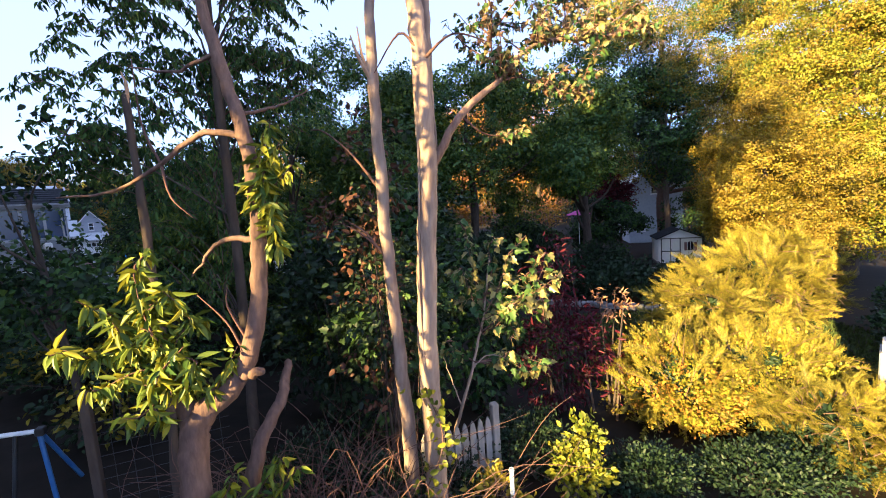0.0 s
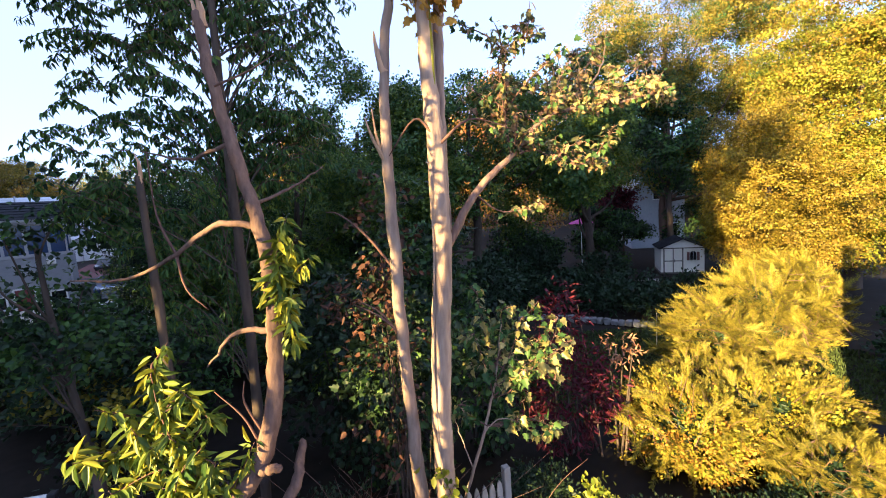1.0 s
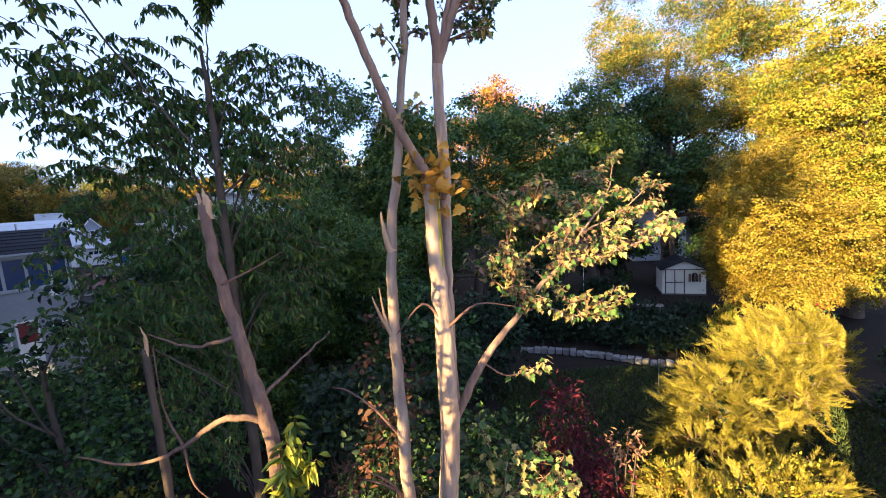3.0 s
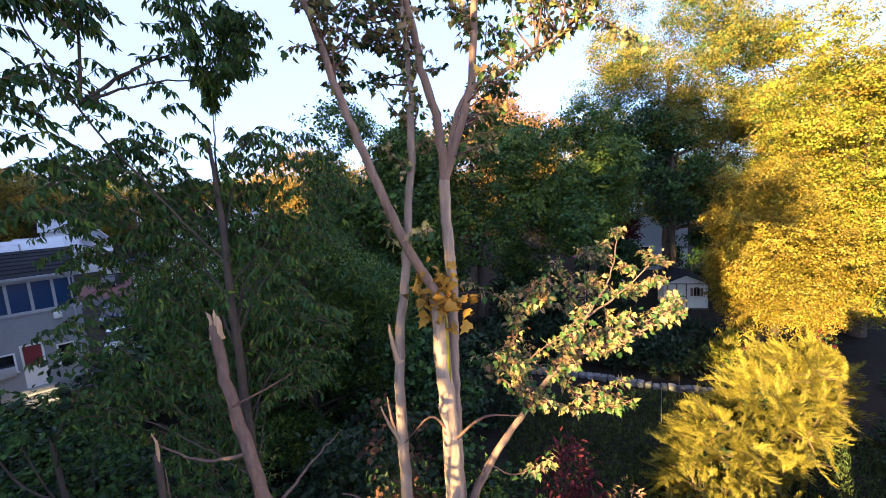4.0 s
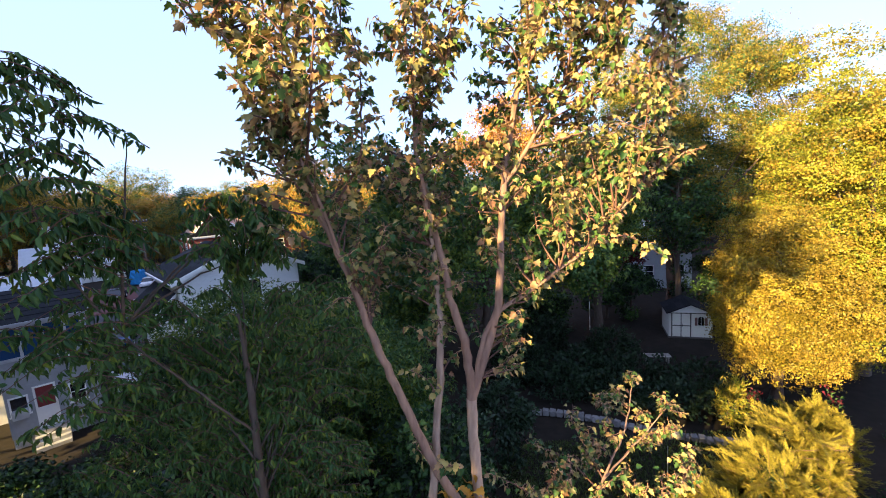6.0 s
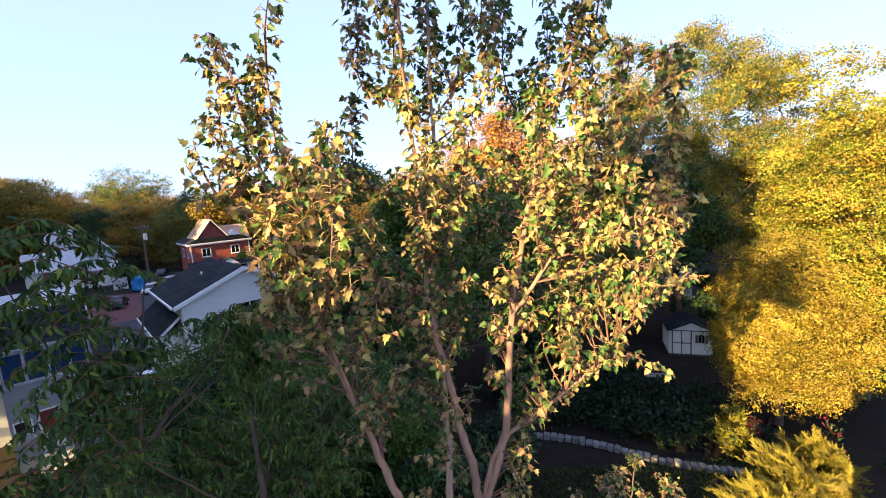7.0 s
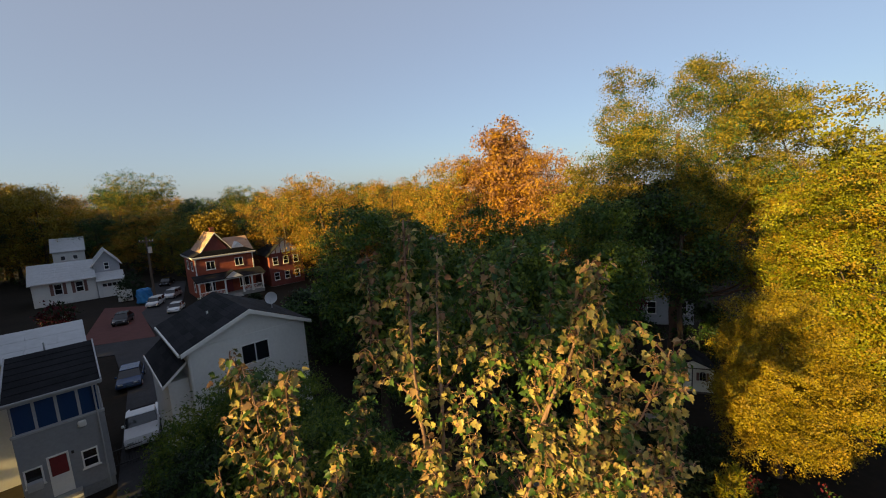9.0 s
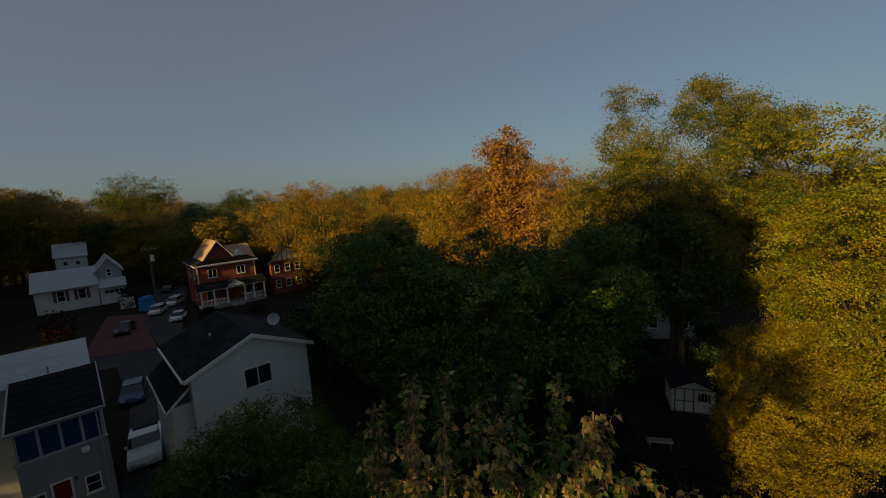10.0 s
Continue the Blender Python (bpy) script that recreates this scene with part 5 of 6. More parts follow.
def near_tree(name, label, category, trunks, shoots, shape, leaf, mats, bark, seed, spacing, reach, hang, stalk=True, shoot_r=0.012, mix=(0.8, 0.2), shade_from=None):
    rng = np.random.default_rng(seed)
    x, y, z = trunks[0][0][0]
    top = empty(name, pose(x, y, 0), label, category, follows=True)
    o = np.array([x, y, 0])
    for i, (pts, r0, r1) in enumerate(trunks):
        path = smooth_path(np.array(pts) - o, 6)
        if pts[0][2] == 0:
            path[0, 2] -= 0.3
        path[1:-1] += rng.normal(size=path[1:-1].shape) * 0.006
        rad = np.interp(np.linspace(0, 1, len(path)), np.linspace(0, 1, len(r0)), r0) if isinstance(r0, tuple) else np.linspace(r0, r1, len(path))
        skin = BARK_LIMB if bark is BARK_GREY and i > 2 else bark
        part("trunk" if i < 2 else "limb", tubes("limb", [(path, rad)], skin, 14, 0.045), skin, top)
    T, W, N, lines, stalks = [], [], [], [], []
    for pts, start in shoots:
        path = smooth_path(np.array(pts) - o, 6)
        lines.append((path, np.linspace(shoot_r, 0.003, len(path))))
        b, t, w, n = shoot_leaves(rng, path, spacing, reach, 2, start, hang)
        T.append(t), W.append(w), N.append(n)
        for p, q in zip(b[::2], t[::2]):
            stalks.append((np.array([p, (p + q) / 2 + [0, 0, 0.01], q]), np.array([0.003, 0.0025, 0.002])))
    part("twig_growth", tubes("twig_growth", lines, TWIG, 6), TWIG, top, kind="stuff")
    if stalk:
        part("stalk_growth", tubes("stalk_growth", stalks, TORN, 3), TORN, top, kind="stuff")
    T, W, N = np.vstack(T), np.vstack(W), np.vstack(N)
    size = leaf * (0.55 + 0.75 * rng.random(len(T)))
    kind = rng.choice(len(mats), len(T), p=mix)
    if shade_from is not None:
        # deep leaves take the green material, which stands for the crown's inner shade
        deep = (T[:, 1] + o[1] > shade_from[0]) & (T[:, 2] > shade_from[1]) & (T[:, 0] + o[0] < 0.6)
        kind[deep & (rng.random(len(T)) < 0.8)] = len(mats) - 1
    for i, mt in enumerate(mats):
        k = kind == i
        part("crown", leaves("crown", shape, T[k], W[k], N[k], size[k], mt), mt, top)
    return top


def rise(a, b, bend, rng):
    a, b = np.array(a), np.array(b)
    return [a, (a + b) / 2 + rng.normal(size=3) * bend, b]


def build_maple():
    rng = np.random.default_rng(11)
    A = [(-0.02, 4.30, 0.0), (-0.06, 4.30, 0.71), (-0.10, 4.30, 1.46), (-0.17, 4.30, 2.53), (-0.18, 4.30, 3.49), (-0.16, 4.25, 4.40), (-0.24, 4.25, 5.5), (-0.30, 4.30, 6.1), (-0.38, 4.30, 6.98)]
    D = [(-0.16, 4.33, 2.4), (-0.14, 4.38, 3.4), (-0.12, 4.42, 4.4), (-0.16, 4.43, 5.3), (-0.20, 4.45, 6.12), (-0.22, 4.50, 7.0), (-0.27, 4.50, 7.6), (-0.30, 4.50, 8.12)]
    D2 = [(-0.30, 4.50, 8.12), (-0.36, 4.50, 8.67), (-0.52, 4.50, 9.20), (-0.60, 4.50, 9.60), (-0.82, 4.50, 10.38), (-0.88, 4.50, 11.07), (-0.96, 4.50, 11.80), (-1.08, 4.40, 13.02), (-1.14, 4.35, 14.15)]
    F = [(-0.30, 4.50, 8.12), (-0.15, 4.55, 8.62), (-0.02, 4.60, 9.2), (0.02, 4.70, 10.32), (0.12, 4.70, 11.10), (0.28, 4.70, 12.06), (0.48, 4.70, 12.62), (0.61, 4.70, 13.19), (0.64, 4.70, 13.75)]
    G = [(0.02, 4.70, 10.32), (0.31, 4.60, 10.82), (0.56, 4.55, 11.28), (0.88, 4.50, 11.67), (1.23, 4.50, 12.34), (1.40, 4.50, 12.91)]
    E1 = [(-0.38, 4.30, 6.98), (-0.70, 4.30, 7.54), (-1.03, 4.30, 8.27), (-1.25, 4.25, 8.83), (-1.43, 4.20, 9.37), (-1.60, 4.10, 9.89), (-1.76, 4.00, 10.40), (-1.84, 4.00, 11.1), (-1.75, 4.00, 11.66), (-1.64, 4.00, 12.19)]
    E2 = [(-1.60, 4.10, 9.89), (-1.98, 4.10, 10.54), (-2.21, 4.10, 11.60), (-2.41, 4.10, 12.36), (-2.53, 4.10, 12.86)]
    E3 = [(-1.96, 4.05, 10.9), (-2.10, 4.10, 11.89), (-2.16, 4.10, 12.67)]
    E4 = [(-1.43, 4.15, 9.4), (-1.74, 3.90, 10.5), (-2.03, 3.80, 11.09), (-2.33, 3.80, 11.5), (-2.54, 3.80, 11.58)]
    B = [(-0.34, 4.42, 0.0), (-0.38, 4.40, 1.12), (-0.47, 4.40, 2.10), (-0.60, 4.40, 3.29), (-0.69, 4.40, 4.42), (-0.75, 4.40, 5.25), (-0.77, 4.40, 5.88), (-0.76, 4.40, 6.58), (-0.69, 4.45, 7.26), (-0.66, 4.50, 7.9), (-0.62, 4.50, 8.78), (-0.67, 4.60, 9.40), (-0.82, 4.70, 10.88), (-0.78, 4.70, 11.84), (-0.83, 4.70, 12.80), (-0.85, 4.70, 13.78)]
    R1 = [(-0.16, 4.30, 4.35), (0.19, 4.50, 5.01), (0.63, 4.80, 5.46), (1.13, 5.00, 5.97), (1.95, 5.30, 6.16), (2.76, 5.50, 6.39)]
    R1b = [(0.63, 4.80, 5.46), (0.95, 4.90, 5.54), (1.32, 5.00, 5.39), (1.91, 5.10, 5.42)]
    R1c = [(0.19, 4.50, 5.01), (0.52, 4.60, 4.82), (1.01, 4.80, 4.91)]
    R1d = [(0.63, 4.80, 5.46), (0.52, 4.80, 6.11), (0.50, 4.80, 6.61), (0.91, 4.90, 6.84)]
    R1e = [(1.13, 5.0, 5.97), (1.3, 5.1, 6.5), (1.75, 5.2, 6.85)]
    R2 = [(-0.30, 4.50, 8.12), (-0.12, 4.55, 8.9), (0.38, 4.70, 9.27), (0.91, 4.85, 9.63), (1.44, 5.00, 10.16), (2.10, 5.10, 10.72)]
    R2b = [(0.91, 4.85, 9.63), (1.36, 4.90, 9.80), (1.87, 5.00, 9.56)]
    trunks = [(A, (0.15, 0.125, 0.115, 0.11, 0.11, 0.10, 0.09, 0.085, 0.075), 0), (B, (0.10, 0.085, 0.075, 0.068, 0.065, 0.06, 0.055, 0.05, 0.045, 0.04, 0.035, 0.03, 0.025, 0.02, 0.015, 0.008), 0), (D, 0.06, 0.055), (D2, 0.05, 0.008), (F, 0.05, 0.008), (G, 0.022, 0.006), (E1, 0.05, 0.008), (E2, 0.022, 0.006), (E3, 0.014, 0.005), (E4, 0.016, 0.005), (R1, 0.05, 0.008), (R2, 0.03, 0.007)]
    shoots = [(D2[4:], 0.0), (F[3:], 0.1), (G, 0.25), (E1[5:], 0.1), (E2, 0.2), (E3, 0.0), (E4, 0.3), (B[10:], 0.0), (R1, 0.42), (R1b, 0.3), (R1c, 0.5), (R1d, 0.15), (R1e, 0.0), (R2, 0.35), (R2b, 0.2)]
    # the low side branch spreads away behind the trunk in a leafy fan
    R1f = [(1.13, 5.0, 5.97), (1.6, 5.6, 6.35), (2.1, 6.1, 6.8), (2.35, 6.5, 7.45)]
    R1g = [(1.6, 5.6, 6.35), (2.3, 6.1, 6.6), (2.95, 6.4, 7.08)]
    trunks += [(R1f, 0.022, 0.006), (R1g, 0.016, 0.005)]
    fan = np.vstack([smooth_path(L, 5) for L in (R1f, R1g, R1[2:])])
    for b in ((2.35, 6.5, 7.45), (2.95, 6.4, 7.08), (3.2, 6.2, 6.45), (1.75, 6.3, 7.1), (1.25, 6.1, 6.95), (0.6, 6.0, 6.65), (1.85, 6.2, 6.75), (2.4, 6.3, 6.95), (2.7, 6.3, 6.6), (1.5, 6.1, 6.45), (2.05, 6.4, 7.2), (3.0, 6.2, 6.75)):
        b = np.array(b)
        low = fan[fan[:, 2] < b[2] - 0.1]
        a = low[np.argmin(np.linalg.norm(low - b, axis=1))]
        shoots.append((rise(a, b, 0.04, rng), 0.2))
        for _ in range(4):
            p = a + (b - a) * (0.4 + 0.6 * rng.random())
            shoots.append((rise(p, p + rng.normal(size=3) * [0.15, 0.15, 0.08] + [0, 0, 0.08], 0.02, rng), 0.0))
    # upright leafy spires of the top, each with short side shoots
    all_limbs = np.vstack([smooth_path(L, 4) for L in (D2, F, G, E1, E2, B, R2)])
    for tip, tall in (((-1.18, 4.70, 14.12), 1.9), ((-1.55, 4.75, 13.80), 1.5), ((-0.86, 5.00, 13.95), 1.7), ((-0.27, 4.70, 13.70), 1.6), ((-0.48, 4.90, 13.75), 1.3), ((-0.03, 5.10, 13.90), 1.7), ((0.42, 5.20, 13.88), 1.8), ((0.62, 4.70, 13.73), 2.0), ((0.78, 4.70, 13.50), 1.6), ((1.55, 4.70, 12.85), 1.5), ((1.00, 4.70, 13.05), 1.5), ((1.67, 4.70, 12.20), 1.2), ((-2.65, 4.20, 12.93), 1.3), ((-2.30, 4.20, 12.65), 1.3), ((-1.50, 3.45, 12.05), 1.5), ((-1.80, 3.70, 11.9), 1.3), ((-2.05, 3.75, 11.6), 1.2), ((-1.25, 3.9, 11.4), 1.2), ((-0.55, 4.25, 12.4), 1.4), ((-0.85, 4.15, 12.2), 1.3), ((0.15, 4.25, 12.3), 1.4), ((0.55, 4.30, 12.6), 1.4), ((0.95, 4.30, 12.2), 1.3), ((1.35, 4.50, 11.7), 1.1), ((-1.65, 4.9, 12.6), 1.2), ((0.2, 4.9, 12.9), 1.3)):
        tip = np.array(tip)
        low = all_limbs[all_limbs[:, 2] < tip[2] - tall * 0.8]
        a = low[np.argmin(np.linalg.norm((low - tip + [0, 0, tall]) * [1, 1, 0.6], axis=1))]
        foot = tip - [0.10 * (tip[0] - a[0]), 0.1 * (tip[1] - a[1]), tall * 0.75]
        path = [a, foot, (foot + tip) / 2 + rng.normal(size=3) * 0.03, tip]
        shoots.append((path, 0.12))
        L = smooth_path(path, 6)
        for k in np.linspace(0.22, 0.93, int(tall * 8)):
            p = np.array([np.interp(k * (len(L) - 1), np.arange(len(L)), L[:, j]) for j in range(3)])
            d = unit(rng.normal(size=3) * [1, 1, 0.2]) * (0.34 - 0.26 * k) + [0, 0, 0.10]
            shoots.append((rise(p, p + d, 0.02, rng), 0.1))
    # side shoots along the limbs
    for limb, n, lo in ((D2, 14, 3), (F, 14, 2), (B, 14, 8), (E1, 16, 3), (E2, 8, 1), (E3, 4, 0), (E4, 8, 1), (G, 16, 1), (R2, 16, 2), (R1, 30, 2), (R1d, 14, 0), (R1b, 12, 0)):
        L = np.array(limb)
        for _ in range(n):
            k = lo + rng.random() * (len(L) - 1 - lo)
            a = np.array([np.interp(k, np.arange(len(L)), L[:, j]) for j in range(3)])
            d = rng.normal(size=3) * np.array([0.34, 0.36, 0.15]) + np.array([0, 0, 0.25 + 0.4 * rng.random()])
            d *= 1.05 - 0.8 * k / len(L)
            shoots.append((rise(a, a + d, 0.05, rng), 0.25))
    # thin inner shoots between the limbs
    for c, r, n in (((0.1, 4.6, 11.0), (1.0, 0.7, 1.5), 26), ((-1.0, 4.4, 10.4), (0.6, 0.6, 1.5), 18), ((-1.95, 4.05, 10.7), (0.6, 0.45, 0.9), 22), ((0.2, 4.7, 9.2), (0.8, 0.5, 0.8), 16), ((0.95, 4.6, 11.3), (0.65, 0.5, 0.9), 26), ((0.1, 5.2, 10.6), (1.1, 0.45, 1.8), 70), ((-1.0, 5.0, 10.2), (0.8, 0.5, 1.6), 50)):
        for _ in range(n):
            tip = np.array(c) + unit(rng.normal(size=3)) * np.array(r) * rng.random() ** 0.4
            low = all_limbs[all_limbs[:, 2] < tip[2] - 0.15]
            a = low[np.argmin(np.linalg.norm((low - tip) * [1, 1, 0.5], axis=1))]
            shoots.append(([a, (a + tip) / 2 + rng.normal(size=3) * 0.05 + (tip - a) * [0.12, 0.12, -0.08], tip], 0.45))
    maple = near_tree("maple_tree", "tall maple with twin pale trunks and leaves turning yellow", "tree", trunks, shoots, MAPLE, 0.074, [LEAF_MAPLE, LEAF_MAPLE_TURNING, LEAF_GREEN], BARK_GREY, 5, 0.026, 0.08, 0.5, mix=(0.5, 0.22, 0.28), shade_from=(4.85, 7.9))
    o = np.array([-0.02, 4.30, 0])
    # torn spikes and dead side branches
    for pts, r in (([(-0.76, 4.38, 5.35), (-0.90, 4.36, 5.59), (-0.97, 4.33, 5.79)], 0.028), ([(-0.80, 4.38, 5.40), (-0.86, 4.36, 5.62), (-0.90, 4.35, 5.88)], 0.022), ([(-0.77, 4.38, 6.25), (-0.84, 4.38, 6.45), (-0.87, 4.37, 6.66)], 0.05)):
        path = smooth_path(np.array(pts) - o, 4)
        part("torn_spike", tubes("torn_spike", [(path, np.linspace(r, 0.006, len(path)))], TORN, 7, 0.15), TORN, maple, "splintered broken branch stub")
    for pts in ([(-0.71, 4.40, 4.21), (-0.97, 4.35, 4.55), (-1.25, 4.30, 4.79), (-1.40, 4.30, 4.82)], [(-0.66, 4.40, 3.50), (-0.90, 4.30, 3.72), (-1.14, 4.20, 3.86)], [(-0.63, 4.40, 3.42), (-0.84, 4.35, 3.71), (-1.06, 4.30, 3.86)], [(-0.26, 4.2, 5.6), (-0.45, 4.2, 5.75), (-0.72, 4.3, 5.4)], [(-0.2, 4.2, 5.5), (0.1, 4.2, 5.75), (0.5, 4.3, 5.7)]):
        path = smooth_path(np.array(pts) - o, 4)
        part("dead_branch", tubes("dead_branch", [(path, np.linspace(0.018, 0.005, len(path)))], TWIG, 6), TWIG, maple)
    # a split strip of bark beside the trunk and a tuft of regrowth at the cut
    strip = smooth_path(np.array([(-0.20, 4.20, 2.2), (-0.26, 4.19, 3.2), (-0.25, 4.18, 4.2), (-0.27, 4.2, 4.9)]) - o, 5)
    part("bark_strip", tubes("bark_strip", [(strip, np.full(len(strip), 0.014))], BARK_GREY, 5), BARK_GREY, maple)
    strip = smooth_path(np.array([(-0.24, 4.25, 5.9), (-0.27, 4.26, 6.4), (-0.31, 4.26, 6.9)]) - o, 5)
    part("bark_strip", tubes("bark_strip", [(strip, np.full(len(strip), 0.02))], LEAF_LIME, 5), LEAF_LIME, maple, "green sprout beside the cut trunk")
    P = np.array([-0.36, 4.25, 6.95]) - o + rng.normal(size=(110, 3)) * np.array([0.13, 0.1, 0.14])
    part("regrowth", leaves("regrowth", MAPLE, P, rng.normal(size=P.shape) + [0, 0, -0.6], rng.normal(size=P.shape) + [0, 0, 1], 0.10 * (0.6 + rng.random(len(P))), LEAF_ORANGE), LEAF_ORANGE, maple, "tuft of orange and green regrowth leaves", kind="stuff")
    return maple


build_maple()


def build_cherry():
    rng = np.random.default_rng(23)
    C = [(-2.20, 3.30, 0.0), (-2.21, 3.30, 1.10), (-2.24, 3.35, 1.81), (-2.19, 3.40, 2.12), (-1.90, 3.55, 2.44), (-1.76, 3.65, 2.98), (-1.79, 3.80, 3.66), (-1.79, 3.80, 4.20), (-1.95, 3.90, 4.80), (-2.18, 4.0, 5.42), (-2.38, 4.06, 6.1), (-2.52, 4.12, 6.72)]
    Cl = [(-2.23, 3.38, 1.9), (-2.36, 3.40, 2.37), (-2.46, 3.40, 2.69), (-2.64, 3.50, 3.02)]
    C1 = [(-1.93, 3.90, 4.69), (-2.36, 3.90, 4.70), (-2.74, 3.90, 4.42), (-3.31, 4.00, 4.16), (-4.08, 4.20, 4.10)]
    C2 = [(-1.79, 3.80, 3.69), (-2.15, 3.80, 3.67), (-2.45, 3.80, 3.33)]
    C3 = [(-2.18, 4.00, 5.49), (-2.70, 4.10, 5.35), (-3.22, 4.20, 5.44)]
    C4 = [(-1.98, 3.95, 4.9), (-1.75, 4.40, 5.1), (-1.50, 4.60, 5.33)]
    second = [(-1.96, 3.70, 0.0), (-1.96, 3.70, 1.0), (-1.84, 3.80, 1.64), (-1.70, 4.00, 2.02), (-1.71, 4.20, 2.31)]
    trunks = [(C, (0.14, 0.13, 0.12, 0.12, 0.09, 0.08, 0.075, 0.07, 0.065, 0.058, 0.052, 0.048), 0), (second, 0.10, 0.04), (Cl, 0.10, 0.02), (C1, 0.035, 0.008), (C2, 0.035, 0.008), (C3, 0.022, 0.006), (C4, 0.02, 0.005), ([(-1.93, 3.55, 2.42), (-1.78, 3.50, 2.47), (-1.64, 3.45, 2.52)], 0.06, 0.035)]
    shoots = []
    # the leafy bush on the short stem, and the tuft on the trunk
    for b in ((-2.76, 3.50, 3.48), (-3.29, 3.30, 2.77), (-2.28, 3.50, 2.97), (-2.91, 3.40, 3.05), (-2.37, 3.30, 2.67), (-2.05, 3.40, 2.37), (-2.98, 3.30, 2.42), (-2.47, 3.20, 2.31), (-2.13, 3.30, 2.67), (-2.7, 3.3, 2.8), (-2.6, 3.35, 3.1), (-2.5, 3.3, 2.9), (-3.05, 3.3, 2.7)):
        a = np.array([-2.46, 3.4, 2.45 + 0.3 * rng.random()])
        shoots.append(([a, (a + np.array(b)) / 2 + [0, 0, 0.05], b], 0.25))
        for _ in range(2):
            shoots.append((rise(np.array(b), np.array(b) + rng.normal(size=3) * 0.13 + [0, 0, 0.06], 0.02, rng), 0.0))
    for b in ((-1.61, 3.78, 4.78), (-1.41, 3.75, 4.40), (-1.52, 3.65, 4.05), (-1.58, 3.65, 3.80), (-1.5, 3.7, 4.6), (-1.63, 3.65, 4.3), (-1.55, 3.7, 3.6)):
        a = np.array([-1.78, 3.78, 3.7 + 0.8 * rng.random()])
        shoots.append((rise(a, b, 0.03, rng), 0.1))
    for b in ((-2.0, 3.3, 1.35), (-2.25, 3.2, 1.3), (-1.9, 3.35, 1.6), (-1.55, 3.6, 1.6), (-1.4, 3.6, 1.5)):
        shoots.append((rise((-2.0, 3.35, 1.0), b, 0.04, rng), 0.3))
    cherry = near_tree("cherry_tree", "forked brown cherry tree with long drooping leaves", "tree", trunks, shoots, LANCE, 0.145, [LEAF_CHERRY, LEAF_LIME], BARK_BROWN, 9, 0.022, 0.04, 0.6, stalk=False, shoot_r=0.009, mix=(0.5, 0.5))
    o = np.array([-2.2, 3.3, 0])
    for dx in (-0.03, 0.02, 0.04):
        path = smooth_path(np.array([(-2.5 + dx, 4.12, 6.6), (-2.52 + dx, 4.12, 6.8), (-2.54 + 1.5 * dx, 4.12, 6.95 - abs(dx) * 3)]) - o, 3)
        part("torn_spike", tubes("torn_spike", [(path, np.linspace(0.035, 0.004, len(path)))], TORN, 6, 0.2), TORN, cherry, "splintered broken top")
    # bare side twigs
    for pts in ([(-1.9, 3.6, 2.7), (-2.02, 3.58, 2.95), (-2.25, 3.55, 3.2)], [(-1.86, 3.6, 2.8), (-1.98, 3.55, 3.1), (-1.97, 3.55, 3.3)], [(-2.3, 3.95, 6.0), (-2.0, 4.0, 6.15), (-1.75, 4.0, 6.3)], [(-2.74, 3.9, 4.42), (-2.9, 3.9, 4.8), (-2.95, 3.9, 5.4)], [(-2.74, 3.9, 4.42), (-2.6, 3.8, 4.1), (-2.4, 3.8, 3.9)]):
        path = smooth_path(np.array(pts) - o, 4)
        part("bare_twig", tubes("bare_twig", [(path, np.linspace(0.014, 0.004, len(path)))], TWIG, 5), TWIG, cherry)
    return cherry


build_cherry()


def build_hackberry():
    """Slender tree behind the cherry: arching shoots with rows of hanging leaves."""
    rng = np.random.default_rng(57)
    trunk = [(-3.0, 6.0, 0.0), (-3.05, 5.9, 2.5), (-3.1, 5.7, 5.0), (-3.12, 5.5, 7.1), (-3.2, 5.55, 8.0), (-3.3, 5.6, 8.7)]
    lead = [(-3.12, 5.5, 7.1), (-3.6, 5.0, 8.0), (-4.0, 4.3, 9.2), (-4.15, 3.65, 11.0)]
    T = np.array(trunk)
    blobs = np.array([(-4.0, 6.2, 8.9, 1.9, 1.2, 1.3), (-3.3, 6.1, 7.0, 1.6, 1.0, 1.5), (-5.2, 6.1, 7.8, 1.1, 0.8, 1.0), (-2.5, 6.8, 8.0, 1.1, 0.9, 1.0), (-4.3, 6.4, 5.2, 1.5, 0.9, 1.4), (-2.4, 6.4, 5.8, 0.8, 0.7, 0.9), (-5.7, 6.4, 5.6, 1.0, 0.8, 1.3), (-4.12, 3.6, 10.8, 0.35, 0.35, 0.55), (-4.2, 3.75, 9.8, 0.4, 0.4, 0.45), (-4.1, 6.6, 3.4, 1.3, 0.9, 1.0), (-4.45, 3.9, 9.0, 0.45, 0.4, 0.4), (-5.0, 4.6, 8.2, 0.6, 0.5, 0.5), (-3.1, 5.2, 9.8, 0.9, 0.5, 0.5)])
    shoots, limbs = [], []
    for i in range(760):
        b = blobs[rng.choice(len(blobs), p=[0.055, 0.18, 0.10, 0.09, 0.155, 0.09, 0.08, 0.028, 0.028, 0.08, 0.018, 0.021, 0.075])]
        tip = b[:3] + unit(rng.normal(size=3)) * b[3:] * (0.5 + 0.5 * rng.random() ** 0.5)
        out = unit(tip - np.array([-3.3, 5.8, tip[2] - 0.8])) * np.array([1, 1, 0.5])
        a = tip - out * (0.6 + 0.5 * rng.random()) + [0, 0, 0.05]
        shoots.append(([a, (a + tip) / 2 + [0, 0, 0.14], tip + [0, 0, -0.10]], 0.05))
        if i % 22 == 0:
            z = max(2.0, a[2] - 1.2)
            base = np.array([np.interp(z, T[:, 2], T[:, j]) for j in range(3)])
